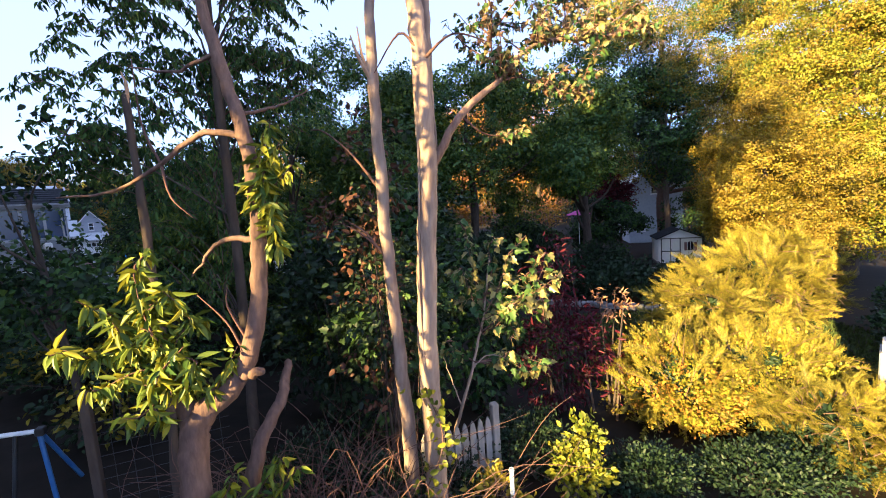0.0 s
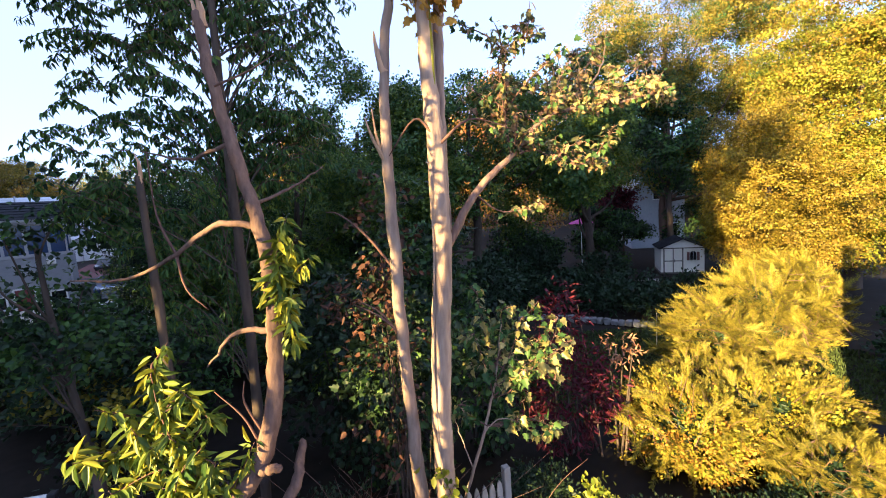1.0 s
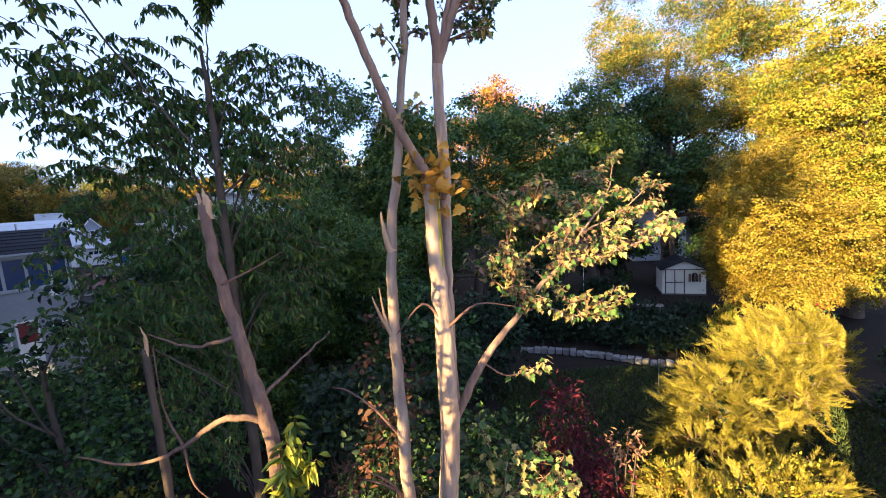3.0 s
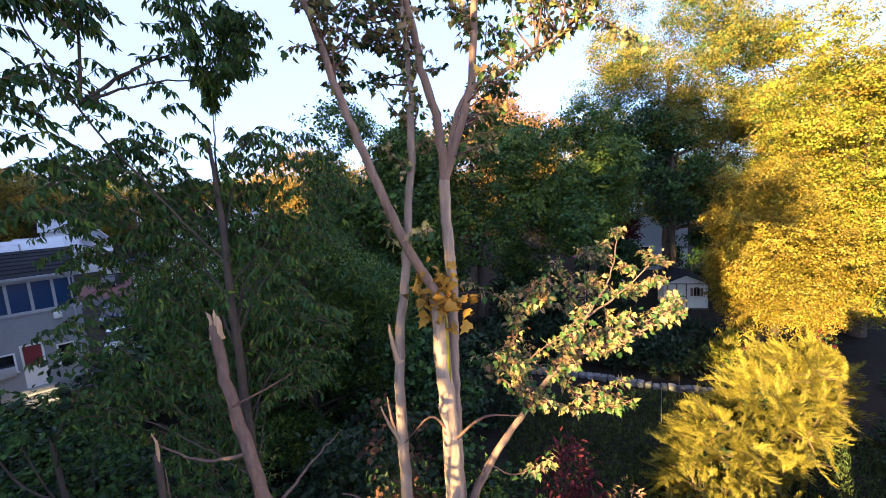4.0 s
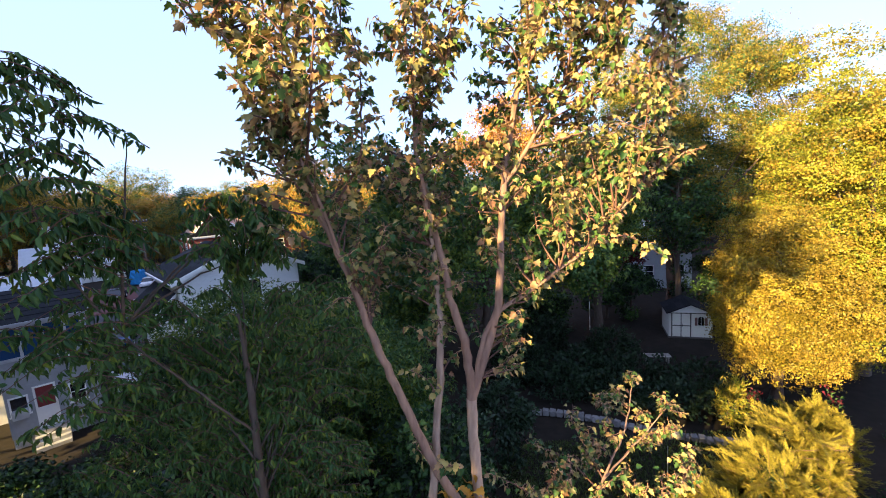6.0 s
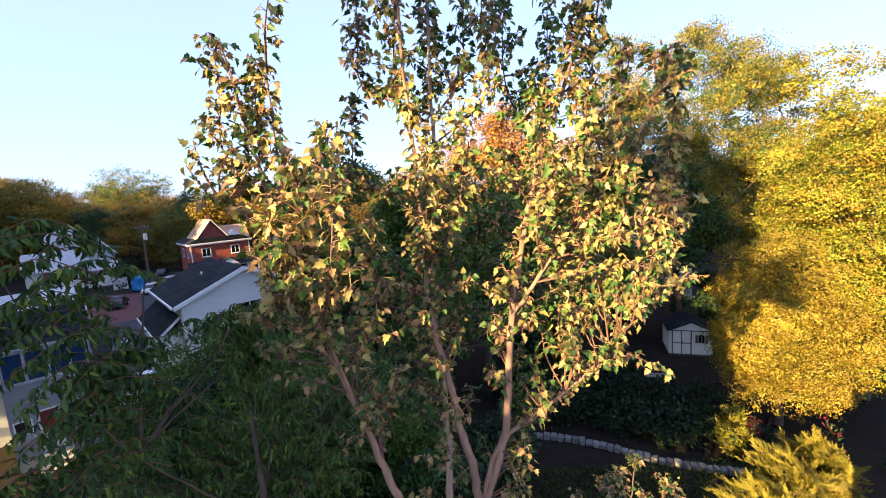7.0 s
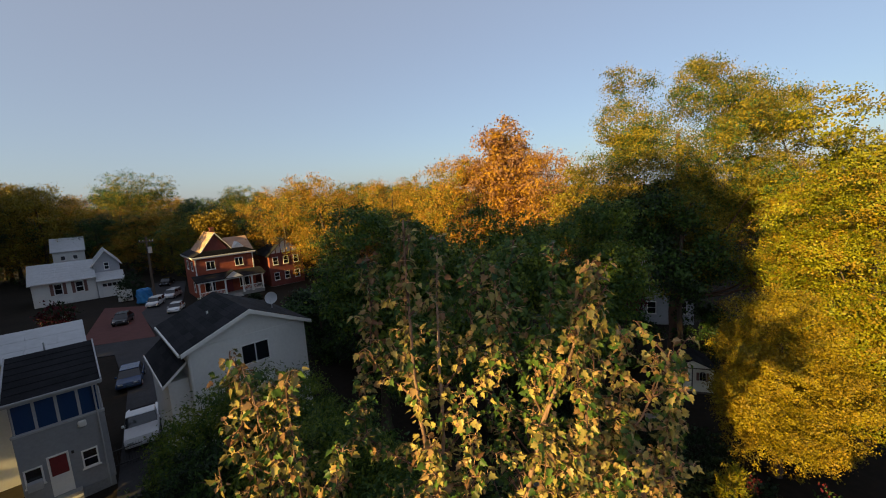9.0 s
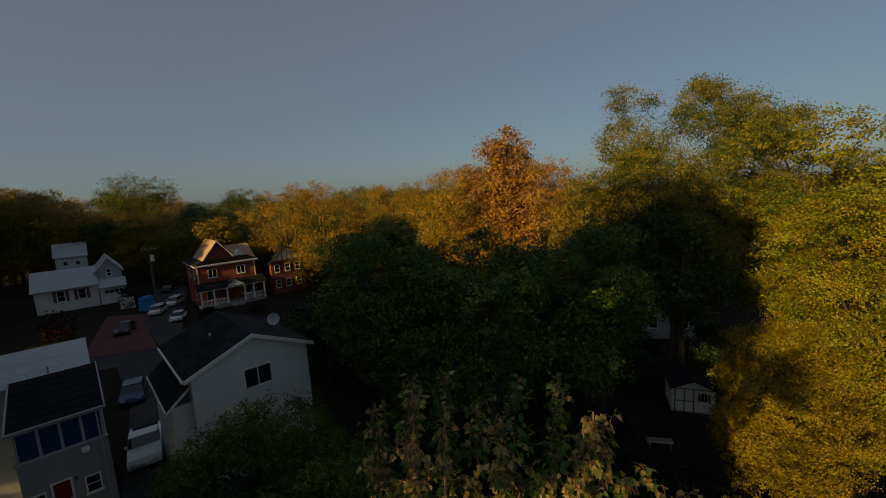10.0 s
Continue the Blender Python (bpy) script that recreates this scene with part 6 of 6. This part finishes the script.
            if a[2] > 9.2 or a[1] < 4.6:
                base = np.array([-3.9, 4.5, 8.9])
            limbs.append(([base, (base + a) / 2 + [0, 0, 0.1], a], 0.016, 0.005))
    near_tree("hackberry_tree", "slender tree with rows of drooping dark green leaves", "tree", [(trunk, 0.085, 0.02), (lead, 0.016, 0.005)] + limbs, shoots, OVATE, 0.108, [LEAF_GREEN, LEAF_CHERRY], BARK_DARK, 58, 0.042, 0.03, 1.1, stalk=False, shoot_r=0.006)


build_hackberry()


def build_snag():
    """A dead upright stem with a torn top behind the cherry."""
    top = empty("dead_snag", pose(-3.3, 4.4, 0), "broken dead grey stem with a splintered top", "tree stump", follows=True)
    pts = smooth_path([(0.15, 0, -0.3), (0.1, 0, 2.0), (0.0, 0, 3.5), (-0.12, 0.0, 5.2)], 6)
    part("stem", tubes("stem", [(pts, np.linspace(0.06, 0.035, len(pts)))], BARK_DARK, 8, 0.12), BARK_DARK, top)
    pts = smooth_path([(-0.11, 0, 5.1), (-0.10, 0, 5.3), (-0.15, 0, 5.45)], 3)
    part("torn_spike", tubes("torn_spike", [(pts, np.linspace(0.03, 0.004, len(pts)))], TORN, 6, 0.2), TORN, top)


build_snag()


def build_brush():
    """Tangle of bare twigs and dead brush under the maple."""
    rng = np.random.default_rng(31)
    top = empty("dead_brush", pose(-1.1, 4.0, 0), "tangled heap of bare dead brushwood", "brush", follows=True)
    lines = []
    for _ in range(430):
        a = np.array([rng.normal() * 0.7, rng.normal() * 0.35, 0.02])
        d = np.array([rng.normal() * 0.9, rng.normal() * 0.5, 0.35 + 1.2 * rng.random() ** 1.5])
        path = smooth_path([a, a + d * 0.5 + rng.normal(size=3) * 0.18 + [0, 0, 0.25], a + d + rng.normal(size=3) * 0.2], 4)
        lines.append((path, np.linspace(0.008, 0.002, len(path))))
    part("brushwood", tubes("brushwood", lines, TWIG, 4), TWIG, top, kind="stuff")
    top = empty("dead_twig_cluster", pose(-1.2, 4.1, 3.6), "clump of curled brown dead leaves and twigs", "twigs", follows=True)
    P = rng.normal(size=(90, 3)) * np.array([0.10, 0.08, 0.13]) + np.array([-0.05, 0, 0.28])
    part("dead_leaves", leaves("dead_leaves", LANCE, P, rng.normal(size=P.shape), rng.normal(size=P.shape), 0.06 + 0.05 * rng.random(90), LEAF_BROWN), LEAF_BROWN, top)


build_brush()

# ---- shrubs ----


def shrub(name, label, category, at, blobs, clumps, per, spread, leaf, mats, seed, shape=OVAL, group="", stems=9, inner=0.45, up=0.3, out=0.7, bark=BARK_DARK):
    """A many-stemmed shrub or hedge section."""
    rng = np.random.default_rng(seed)
    top = empty(name, pose(*at, 0), label, category, group, mid=blobs[0][2])
    P, O, C = crown_points(rng, blobs, clumps, per, spread, inner)
    ways = unit(O * out + rng.normal(size=P.shape) * 0.45 + np.array([0, 0, up]))
    norms = unit(O * 0.5 + rng.normal(size=P.shape) * 0.8 + np.array([0, 0, 0.5]))
    size = leaf * (0.6 + 0.8 * rng.random(len(P)))
    kind = rng.integers(0, len(mats), clumps).repeat(per)
    for i, mt in enumerate(mats):
        k = kind == i
        if k.any():
            part("foliage", leaves("foliage", shape, P[k], ways[k], norms[k], size[k], mt), mt, top)
    for i in rng.choice(len(C), min(stems, len(C)), replace=False):
        b = np.asarray(blobs)[rng.integers(len(blobs))]
        a = np.array([b[0] + rng.normal() * 0.1, b[1] + rng.normal() * 0.1, 0.0])
        path = smooth_path([a, (a + C[i]) / 2 + [0, 0, 0.1], C[i]], 4)
        part("stem", tubes("stem", [(path, np.linspace(0.025, 0.006, len(path)))], bark, 5), bark, top)
    return top


def cypress(at, blobs, branches, seed, name="cypress_shrub", label="feathery golden-tipped cypress shrub in low sun", reach=1.0, frond=0.19, group="cypress row", sweep=(-0.55, -0.12, 0.30)):
    """A cypress built of arching branches with feathery sprays on both sides."""
    rng = np.random.default_rng(seed)
    top = empty(name, pose(*at, 0), label, "shrub", group, mid=blobs[0][2])
    P, O, C = crown_points(rng, blobs, branches, 1, 0.0, 0.72)
    At, Way, Norm, Size, lines = [], [], [], [], []
    for c, o in zip(C, O):
        d = unit(o * 0.55 + np.array(sweep) + rng.normal(size=3) * 0.42)
        long = reach * (0.6 + 0.8 * rng.random())
        a = c - d * long * 0.55
        path = smooth_path([a, a + d * long * 0.5 + [0, 0, 0.06], a + d * long + [0, 0, -0.08 * long]], 5)
        path[:, 2] = np.maximum(path[:, 2], 0.04)
        lines.append((path, np.linspace(0.010, 0.003, len(path))))
        side = unit(np.cross(d, rng.normal(size=3) * 0.5 + [0, 0, 1.0]))
        n = 18
        for k in range(n):
            s = 0.25 + 0.75 * k / (n - 1)
            p = np.array([np.interp(s * (len(path) - 1), np.arange(len(path)), path[:, j]) for j in range(3)])
            sg = 1 if k % 2 else -1
            At.append(p)
            Way.append(d * 0.9 + side * sg * (0.50 - 0.32 * s) + rng.normal(size=3) * 0.12)
            Norm.append(np.cross(d, side) + rng.normal(size=3) * 0.3)
            Size.append(frond * (1.15 - 0.45 * s) * (0.8 + 0.4 * rng.random()))
    part("foliage", leaves("foliage", FROND, np.array(At), np.array(Way), np.array(Norm), np.array(Size), LEAF_CYPRESS), LEAF_CYPRESS, top)
    part("branch_wood", tubes("branch_wood", lines, BARK_BROWN, 4), BARK_BROWN, top)
    part("inner_growth", inner_growth(rng, blobs), LEAF_DARK_SHADED, top, "inner leaves darkened for the shade between sprays")
    for b in np.asarray(blobs)[:2]:
        path = smooth_path([(b[0], b[1], 0), (b[0] + 0.1, b[1], b[2] * 0.7), (b[0], b[1], b[2] + b[5] * 0.6)], 4)
        part("trunk", tubes("trunk", [(path, np.linspace(0.06, 0.015, len(path)))], BARK_DARK, 6), BARK_DARK, top)
    return top


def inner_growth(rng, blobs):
    """Leaves deep inside that close a shrub to the eye, darkened for shade."""
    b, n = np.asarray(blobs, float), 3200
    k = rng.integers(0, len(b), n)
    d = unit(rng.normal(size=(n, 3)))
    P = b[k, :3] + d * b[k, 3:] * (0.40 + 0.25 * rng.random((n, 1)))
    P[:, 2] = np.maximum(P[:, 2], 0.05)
    return leaves("inner_growth", LANCE, P, rng.normal(size=P.shape), d + rng.normal(size=P.shape) * 0.5, 0.10 + 0.10 * rng.random(n), LEAF_DARK_SHADED)


# feathery cypress row, from the near end to the far end
cypress((6.6, 9.8), [(0, 0, 1.0, 1.0, 1.0, 1.1), (0.1, 0.2, 1.7, 0.7, 0.7, 0.8)], 300, 41, reach=1.15, frond=0.27)
cypress((8.6, 11.0), [(0, 0, 1.2, 1.1, 1.1, 1.3), (0.2, 0.2, 2.2, 0.8, 0.8, 0.7)], 350, 42, reach=1.2, frond=0.29)
cypress((10.6, 12.2), [(0, 0, 1.3, 1.1, 1.1, 1.4), (0, 0.2, 2.4, 0.8, 0.8, 0.8)], 350, 43, reach=1.2, frond=0.30)
cypress((12.5, 13.7), [(0, 0, 1.2, 1.1, 1.1, 1.3), (0.2, 0.2, 2.0, 0.8, 0.7, 0.7)], 320, 44, reach=1.2, frond=0.30)
# near golden hedge
shrub("privet_hedge", "dense golden-yellow privet bush", "shrub", (4.5, 7.3), [(0, -0.2, 0.6, 1.0, 0.9, 0.8), (-0.3, 0.2, 0.95, 0.6, 0.5, 0.6)], 700, 30, 0.09, 0.058, [LEAF_PRIVET, LEAF_LIME, LEAF_PRIVET, LEAF_ORANGE], 51, group="golden hedge")
shrub("privet_hedge", "dense golden-yellow privet bush", "shrub", (6.2, 7.4), [(0, 0, 0.65, 1.2, 0.9, 0.85), (0.3, 0.2, 0.9, 0.7, 0.6, 0.6)], 620, 30, 0.09, 0.058, [LEAF_PRIVET, LEAF_LIME, LEAF_PRIVET], 52, group="golden hedge")
JUNIPER = "spreading yellow-green juniper with feathery tips"
cypress((7.4, 7.9), [(0, 0, 0.55, 1.0, 0.8, 0.7), (-1.4, 0.9, 0.8, 0.9, 0.7, 0.8)], 560, 53, "juniper_hedge", JUNIPER, 0.5, 0.15, "golden hedge", (-0.1, -0.2, 0.4))
cypress((6.6, 6.0), [(0, 0, 0.35, 1.0, 0.7, 0.5)], 380, 54, "juniper_hedge", JUNIPER, 0.5, 0.15, "golden hedge", (-0.1, -0.2, 0.4))
cypress((4.3, 7.1), [(0, 0, 0.75, 1.0, 0.8, 0.9)], 150, 57, "juniper_hedge", JUNIPER, 0.7, 0.19, "golden hedge", (-0.35, -0.1, 0.5))
cypress((6.0, 7.3), [(0, 0, 0.75, 1.1, 0.8, 0.9)], 170, 58, "juniper_hedge", JUNIPER, 0.7, 0.19, "golden hedge", (-0.35, -0.1, 0.5))
cypress((7.0, 5.2), [(0, 0, 0.55, 1.0, 0.9, 0.75), (-0.9, 0.6, 0.6, 0.8, 0.7, 0.7)], 420, 59, "juniper_hedge", JUNIPER, 0.5, 0.17, "golden hedge", (-0.1, -0.2, 0.4))
# upright yellow bush, dark low shrubs at the foot
shrub("yellow_bush", "small upright bush with bright yellow-green leaves", "shrub", (1.85, 4.9), [(0, 0, 0.4, 0.30, 0.25, 0.45), (0.08, 0, 0.95, 0.17, 0.14, 0.32), (-0.2, 0, 0.55, 0.14, 0.14, 0.3)], 90, 14, 0.07, 0.075, [LEAF_LIME], 55)
shrub("yellow_bush", "small sprawling bush with orange-yellow leaves", "shrub", (0.6, 4.4), [(0, 0, 0.5, 0.3, 0.2, 0.35)], 40, 12, 0.07, 0.075, [LEAF_PRIVET], 56)
# shade at the hedge foot is put into the dark leaf colour
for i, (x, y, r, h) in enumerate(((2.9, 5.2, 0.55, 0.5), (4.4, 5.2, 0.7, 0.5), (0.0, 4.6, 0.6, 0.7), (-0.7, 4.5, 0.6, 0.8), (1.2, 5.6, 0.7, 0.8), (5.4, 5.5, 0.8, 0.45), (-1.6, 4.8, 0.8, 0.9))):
    shrub("dark_shrub", "low shrub in shade, its green darkened for it", "shrub", (x, y), [(0, 0, h * 0.55, r, r * 0.8, h * 0.6)], 190, 18, 0.09, 0.052, [LEAF_DARK_SHADED], 60 + i, group="understorey")
# red shrub
shrub("dogwood_shrub", "dogwood shrub with crimson and maroon leaves", "shrub", (2.3, 7.5), [(0, 0, 1.1, 0.85, 0.7, 1.1), (-0.1, 0, 2.6, 0.4, 0.35, 0.8), (0.55, -0.2, 1.5, 0.35, 0.3, 0.4)], 190, 12, 0.13, 0.12, [LEAF_RED], 71, LANCE, up=-0.2)

# sun on the dogwood tips is put into a lighter leaf colour
shrub("dogwood_shrub", "sunlit pink-red leaves on a thin dogwood shoot", "shrub", (3.15, 7.2), [(0, 0, 2.3, 0.28, 0.2, 0.32)], 14, 8, 0.07, 0.11, [LEAF_RUST], 72, LANCE, up=-0.2, stems=4)

# young maple with a pale stem and sunlit leaves
def sapling():
    rng = np.random.default_rng(81)
    stem = [(0.08, 5.2, 0.0), (0.13, 5.2, 0.68), (0.34, 5.2, 1.55), (0.50, 5.2, 2.25), (0.56, 5.2, 2.7), (0.62, 5.25, 3.3)]
    trunks = [(stem, 0.03, 0.008), ([(0.40, 5.2, 1.8), (0.6, 5.2, 2.0), (0.9, 5.2, 1.95)], 0.012, 0.004), ([(0.25, 5.2, 1.3), (0.1, 5.2, 1.7), (0.0, 5.2, 2.0)], 0.010, 0.004)]
    shoots = []
    for b in ((0.87, 5.2, 3.39), (1.32, 5.2, 3.35), (1.25, 5.3, 2.9), (0.6, 5.2, 3.5), (0.25, 5.2, 3.2), (0.95, 5.1, 2.75), (1.35, 5.2, 2.55), (0.2, 5.3, 2.7), (1.0, 5.3, 2.3), (1.45, 5.2, 1.85), (1.15, 5.2, 1.75), (0.85, 5.2, 1.95), (0.3, 5.3, 3.7), (0.05, 5.2, 2.2), (1.55, 5.2, 3.1)):
        a = np.array([0.54, 5.2, 2.2 + 0.7 * rng.random()]) if b[2] > 2.2 else np.array([0.45, 5.2, 1.9])
        shoots.append((rise(a, b, 0.05, rng), 0.3))
        shoots.append((rise(np.array(b), np.array(b) + rng.normal(size=3) * 0.18, 0.02, rng), 0.0))
    near_tree("young_maple", "young maple with thin pale stem and yellow-green leaves", "tree", trunks, shoots, MAPLE, 0.115, [LEAF_MAPLE, LEAF_GREEN], BARK_GREY, 82, 0.038, 0.09, 0.5, mix=(0.5, 0.5))


sapling()


def vine():
    """A climbing vine with yellowing leaves at the foot of the maple."""
    rng = np.random.default_rng(91)
    top = empty("climbing_vine", pose(-0.2, 4.2, 0), "climbing vine with yellow-green leaves on a trunk", "vine", follows=True)
    a = np.linspace(0, 1, 24)
    path = np.stack([0.10 + 0.10 * np.cos(a * 9), -0.10 + 0.05 * np.sin(a * 9), 0.05 + 2.0 * a], -1)
    part("stem", tubes("stem", [(path, np.full(24, 0.008))], TWIG, 5), TWIG, top)
    P = path[rng.integers(0, 24, 110)] + rng.normal(size=(110, 3)) * np.array([0.09, 0.06, 0.08])
    P[:, 2] = np.maximum(P[:, 2], 0.05)
    part("foliage", leaves("foliage", OVAL, P, rng.normal(size=P.shape) + [0, 0, -0.5], rng.normal(size=P.shape) + [0, -1, 0.3], 0.07 + 0.05 * rng.random(110), LEAF_LIME), LEAF_LIME, top)


vine()
# shaded understorey between the trunks and the lawn; shade is in its dark leaves
for i, (x, y, r, h, mats, shape, lf) in enumerate(((-0.8, 6.4, 0.9, 3.4, [LEAF_DARK_SHADED, LEAF_GREEN], MAPLE, 0.12), (0.6, 7.6, 0.9, 2.6, [LEAF_DARK_SHADED, LEAF_GREEN], MAPLE, 0.12), (-2.2, 7.4, 1.2, 3.6, [LEAF_DARK_SHADED], MAPLE, 0.12), (-0.9, 10.2, 1.6, 4.6, [LEAF_DARK_SHADED, LEAF_GREEN], OVAL, 0.14), (-3.0, 13.5, 2.2, 5.2, [LEAF_DARK_SHADED, LEAF_GREEN], OVAL, 0.15), (1.2, 14.5, 1.4, 3.6, [LEAF_DARK_SHADED], OVAL, 0.15), (-6.5, 8.6, 1.5, 2.6, [LEAF_DARK_SHADED, LEAF_GREEN], OVAL, 0.12), (-8.4, 8.4, 1.2, 1.6, [LEAF_DARK_SHADED, LEAF_OLIVE], OVAL, 0.12), (-5.8, 6.6, 0.8, 1.5, [LEAF_DARK_SHADED, LEAF_OLIVE], OVAL, 0.11), (-12.5, 13.5, 1.4, 1.8, [LEAF_DARK_SHADED, LEAF_GREEN], OVAL, 0.12), (-12.6, 15.8, 1.5, 2.6, [LEAF_DARK_SHADED, LEAF_GREEN], OVAL, 0.12))):
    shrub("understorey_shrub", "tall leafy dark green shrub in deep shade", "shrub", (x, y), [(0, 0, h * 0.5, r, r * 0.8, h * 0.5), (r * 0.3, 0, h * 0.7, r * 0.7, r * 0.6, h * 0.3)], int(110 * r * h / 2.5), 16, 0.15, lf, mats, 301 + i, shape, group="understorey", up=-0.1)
shrub("bittersweet_vine", "tangle of brown and maroon vine leaves in shade", "vine", (-0.9, 5.3), [(0, 0, 2.6, 0.45, 0.3, 1.6), (0.1, 0, 4.4, 0.4, 0.3, 1.0)], 150, 10, 0.12, 0.09, [LEAF_BROWN, LEAF_DARK_SHADED], 320, up=-0.3)
# dark bed behind the stone edging; its shade is put into the leaf colour
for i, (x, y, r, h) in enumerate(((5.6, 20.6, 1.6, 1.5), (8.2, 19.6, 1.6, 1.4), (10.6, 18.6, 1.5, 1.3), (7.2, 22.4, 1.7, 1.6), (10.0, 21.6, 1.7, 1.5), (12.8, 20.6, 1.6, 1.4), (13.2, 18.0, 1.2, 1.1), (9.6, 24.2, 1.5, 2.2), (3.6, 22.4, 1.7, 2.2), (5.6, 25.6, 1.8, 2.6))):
    shrub("bed_shrub", "shrub behind the stone edging, green darkened for shade", "shrub", (x, y), [(0, 0, h * 0.5, r, r * 0.85, h * 0.5)], int(120 * r * h / 2), 12, 0.2, 0.17, [LEAF_DARK_SHADED], 340 + i, group="planting bed", stems=5)
shrub("goldenrod", "upright clump of yellow-green stems catching sun", "shrub", (12.1, 17.2), [(0, 0, 1.2, 0.5, 0.4, 1.2)], 130, 12, 0.12, 0.16, [LEAF_LIME, LEAF_OLIVE], 360, LANCE, up=0.8)
shrub("red_flowers", "small bush with bright red blooms", "shrub", (13.0, 17.2), [(0, 0, 1.2, 0.35, 0.35, 0.7)], 40, 9, 0.08, 0.10, [LEAF_RED, LEAF_DARK_SHADED], 361)
shrub("red_flowers", "small bush with bright red blooms", "shrub", (14.9, 15.6), [(0, 0, 1.6, 0.4, 0.35, 0.9)], 50, 9, 0.08, 0.10, [LEAF_RED, LEAF_GREEN], 362)
for i, (x, y, h) in enumerate(((14.6, 12.2, 0.7), (16.6, 13.6, 0.8), (18.6, 15.6, 0.9), (13.0, 10.4, 0.5))):
    shrub("dark_shrub", "low dark plants along the shaded path", "shrub", (x, y), [(0, 0, h * 0.5, 0.8, 0.7, h * 0.5)], 70, 10, 0.13, 0.13, [LEAF_DARK_SHADED, LEAF_GREEN], 370 + i, group="understorey", stems=4)
shrub("barberry", "dark maroon barberry bush beside the drive", "shrub", (-41.5, 40.0), [(0, 0, 1.4, 1.3, 1.3, 1.5)], 150, 12, 0.25, 0.2, [LEAF_RED, LEAF_DARK_SHADED], 380)
for i, (x, y, h) in enumerate(((-44.4, 53.6, 3.4), (-31.5, 49.2, 0.9), (-26.4, 51.5, 1.0), (-43.8, 51.8, 2.6))):
    shrub("clipped_bush", "dark evergreen bush beside a house", "shrub", (x, y), [(0, 0, h * 0.5, 0.6 + h * 0.15, 0.6 + h * 0.15, h * 0.52)], 110, 12, 0.2, 0.18, [LEAF_DARK_SHADED], 390 + i, group="house shrubs")


def lawn():
    rng = np.random.default_rng(400)
    n = 26000
    P = np.stack([1.5 + 12 * rng.random(n), 8.5 + 9 * rng.random(n), np.full(n, -0.04)], -1)
    P[:, 2] += ground_at(P[:, 0], P[:, 1])
    way = rng.normal(size=(n, 3)) * 0.35 + [0, 0, 1]
    ob = part("lawn_grass", leaves("lawn_grass", LANCE, P, way, rng.normal(size=(n, 3)), 0.07 + 0.09 * rng.random(n), GRASS), GRASS)
    tagged(ob, "short shaded lawn grass with fallen leaves", "grass", kind="stuff")


lawn()

# ---- woods along the skyline ----
PROTOS = [far_tree(k, -60 + 14 * k, 118, 17, 230 + k, "distant autumn tree of the skyline woods") for k in range(5)]
rng = np.random.default_rng(77)
for i in range(110):
    a = -0.95 + 1.9 * (i + 0.6 * rng.random()) / 110
    d = 88 + 90 * rng.random()
    s = (0.62 if a < -0.25 else 0.85) + 0.28 * rng.random()
    m = seat(pose(d * math.sin(a), d * math.cos(a), 0, 0, 0, rng.random() * 360), 9)
    ob = copy_thing(PROTOS[rng.choice(5, p=[0.32, 0.26, 0.12, 0.2, 0.1])], m)
    ob.scale = m.to_scale() * s
for i in range(46):
    a = -0.92 + 0.82 * (i + 0.7 * rng.random()) / 46
    d = 72 + 26 * rng.random()
    x, y = d * math.sin(a), d * math.cos(a)
    if -66 < x < -20 and y < 66:
        d *= 1.3
    s = 0.5 + 0.22 * rng.random()
    m = seat(pose(d * math.sin(a), d * math.cos(a), 0, 0, 0, rng.random() * 360), 9)
    ob = copy_thing(PROTOS[rng.choice(5, p=[0.34, 0.14, 0.08, 0.34, 0.1])], m)
    ob.scale = m.to_scale() * s
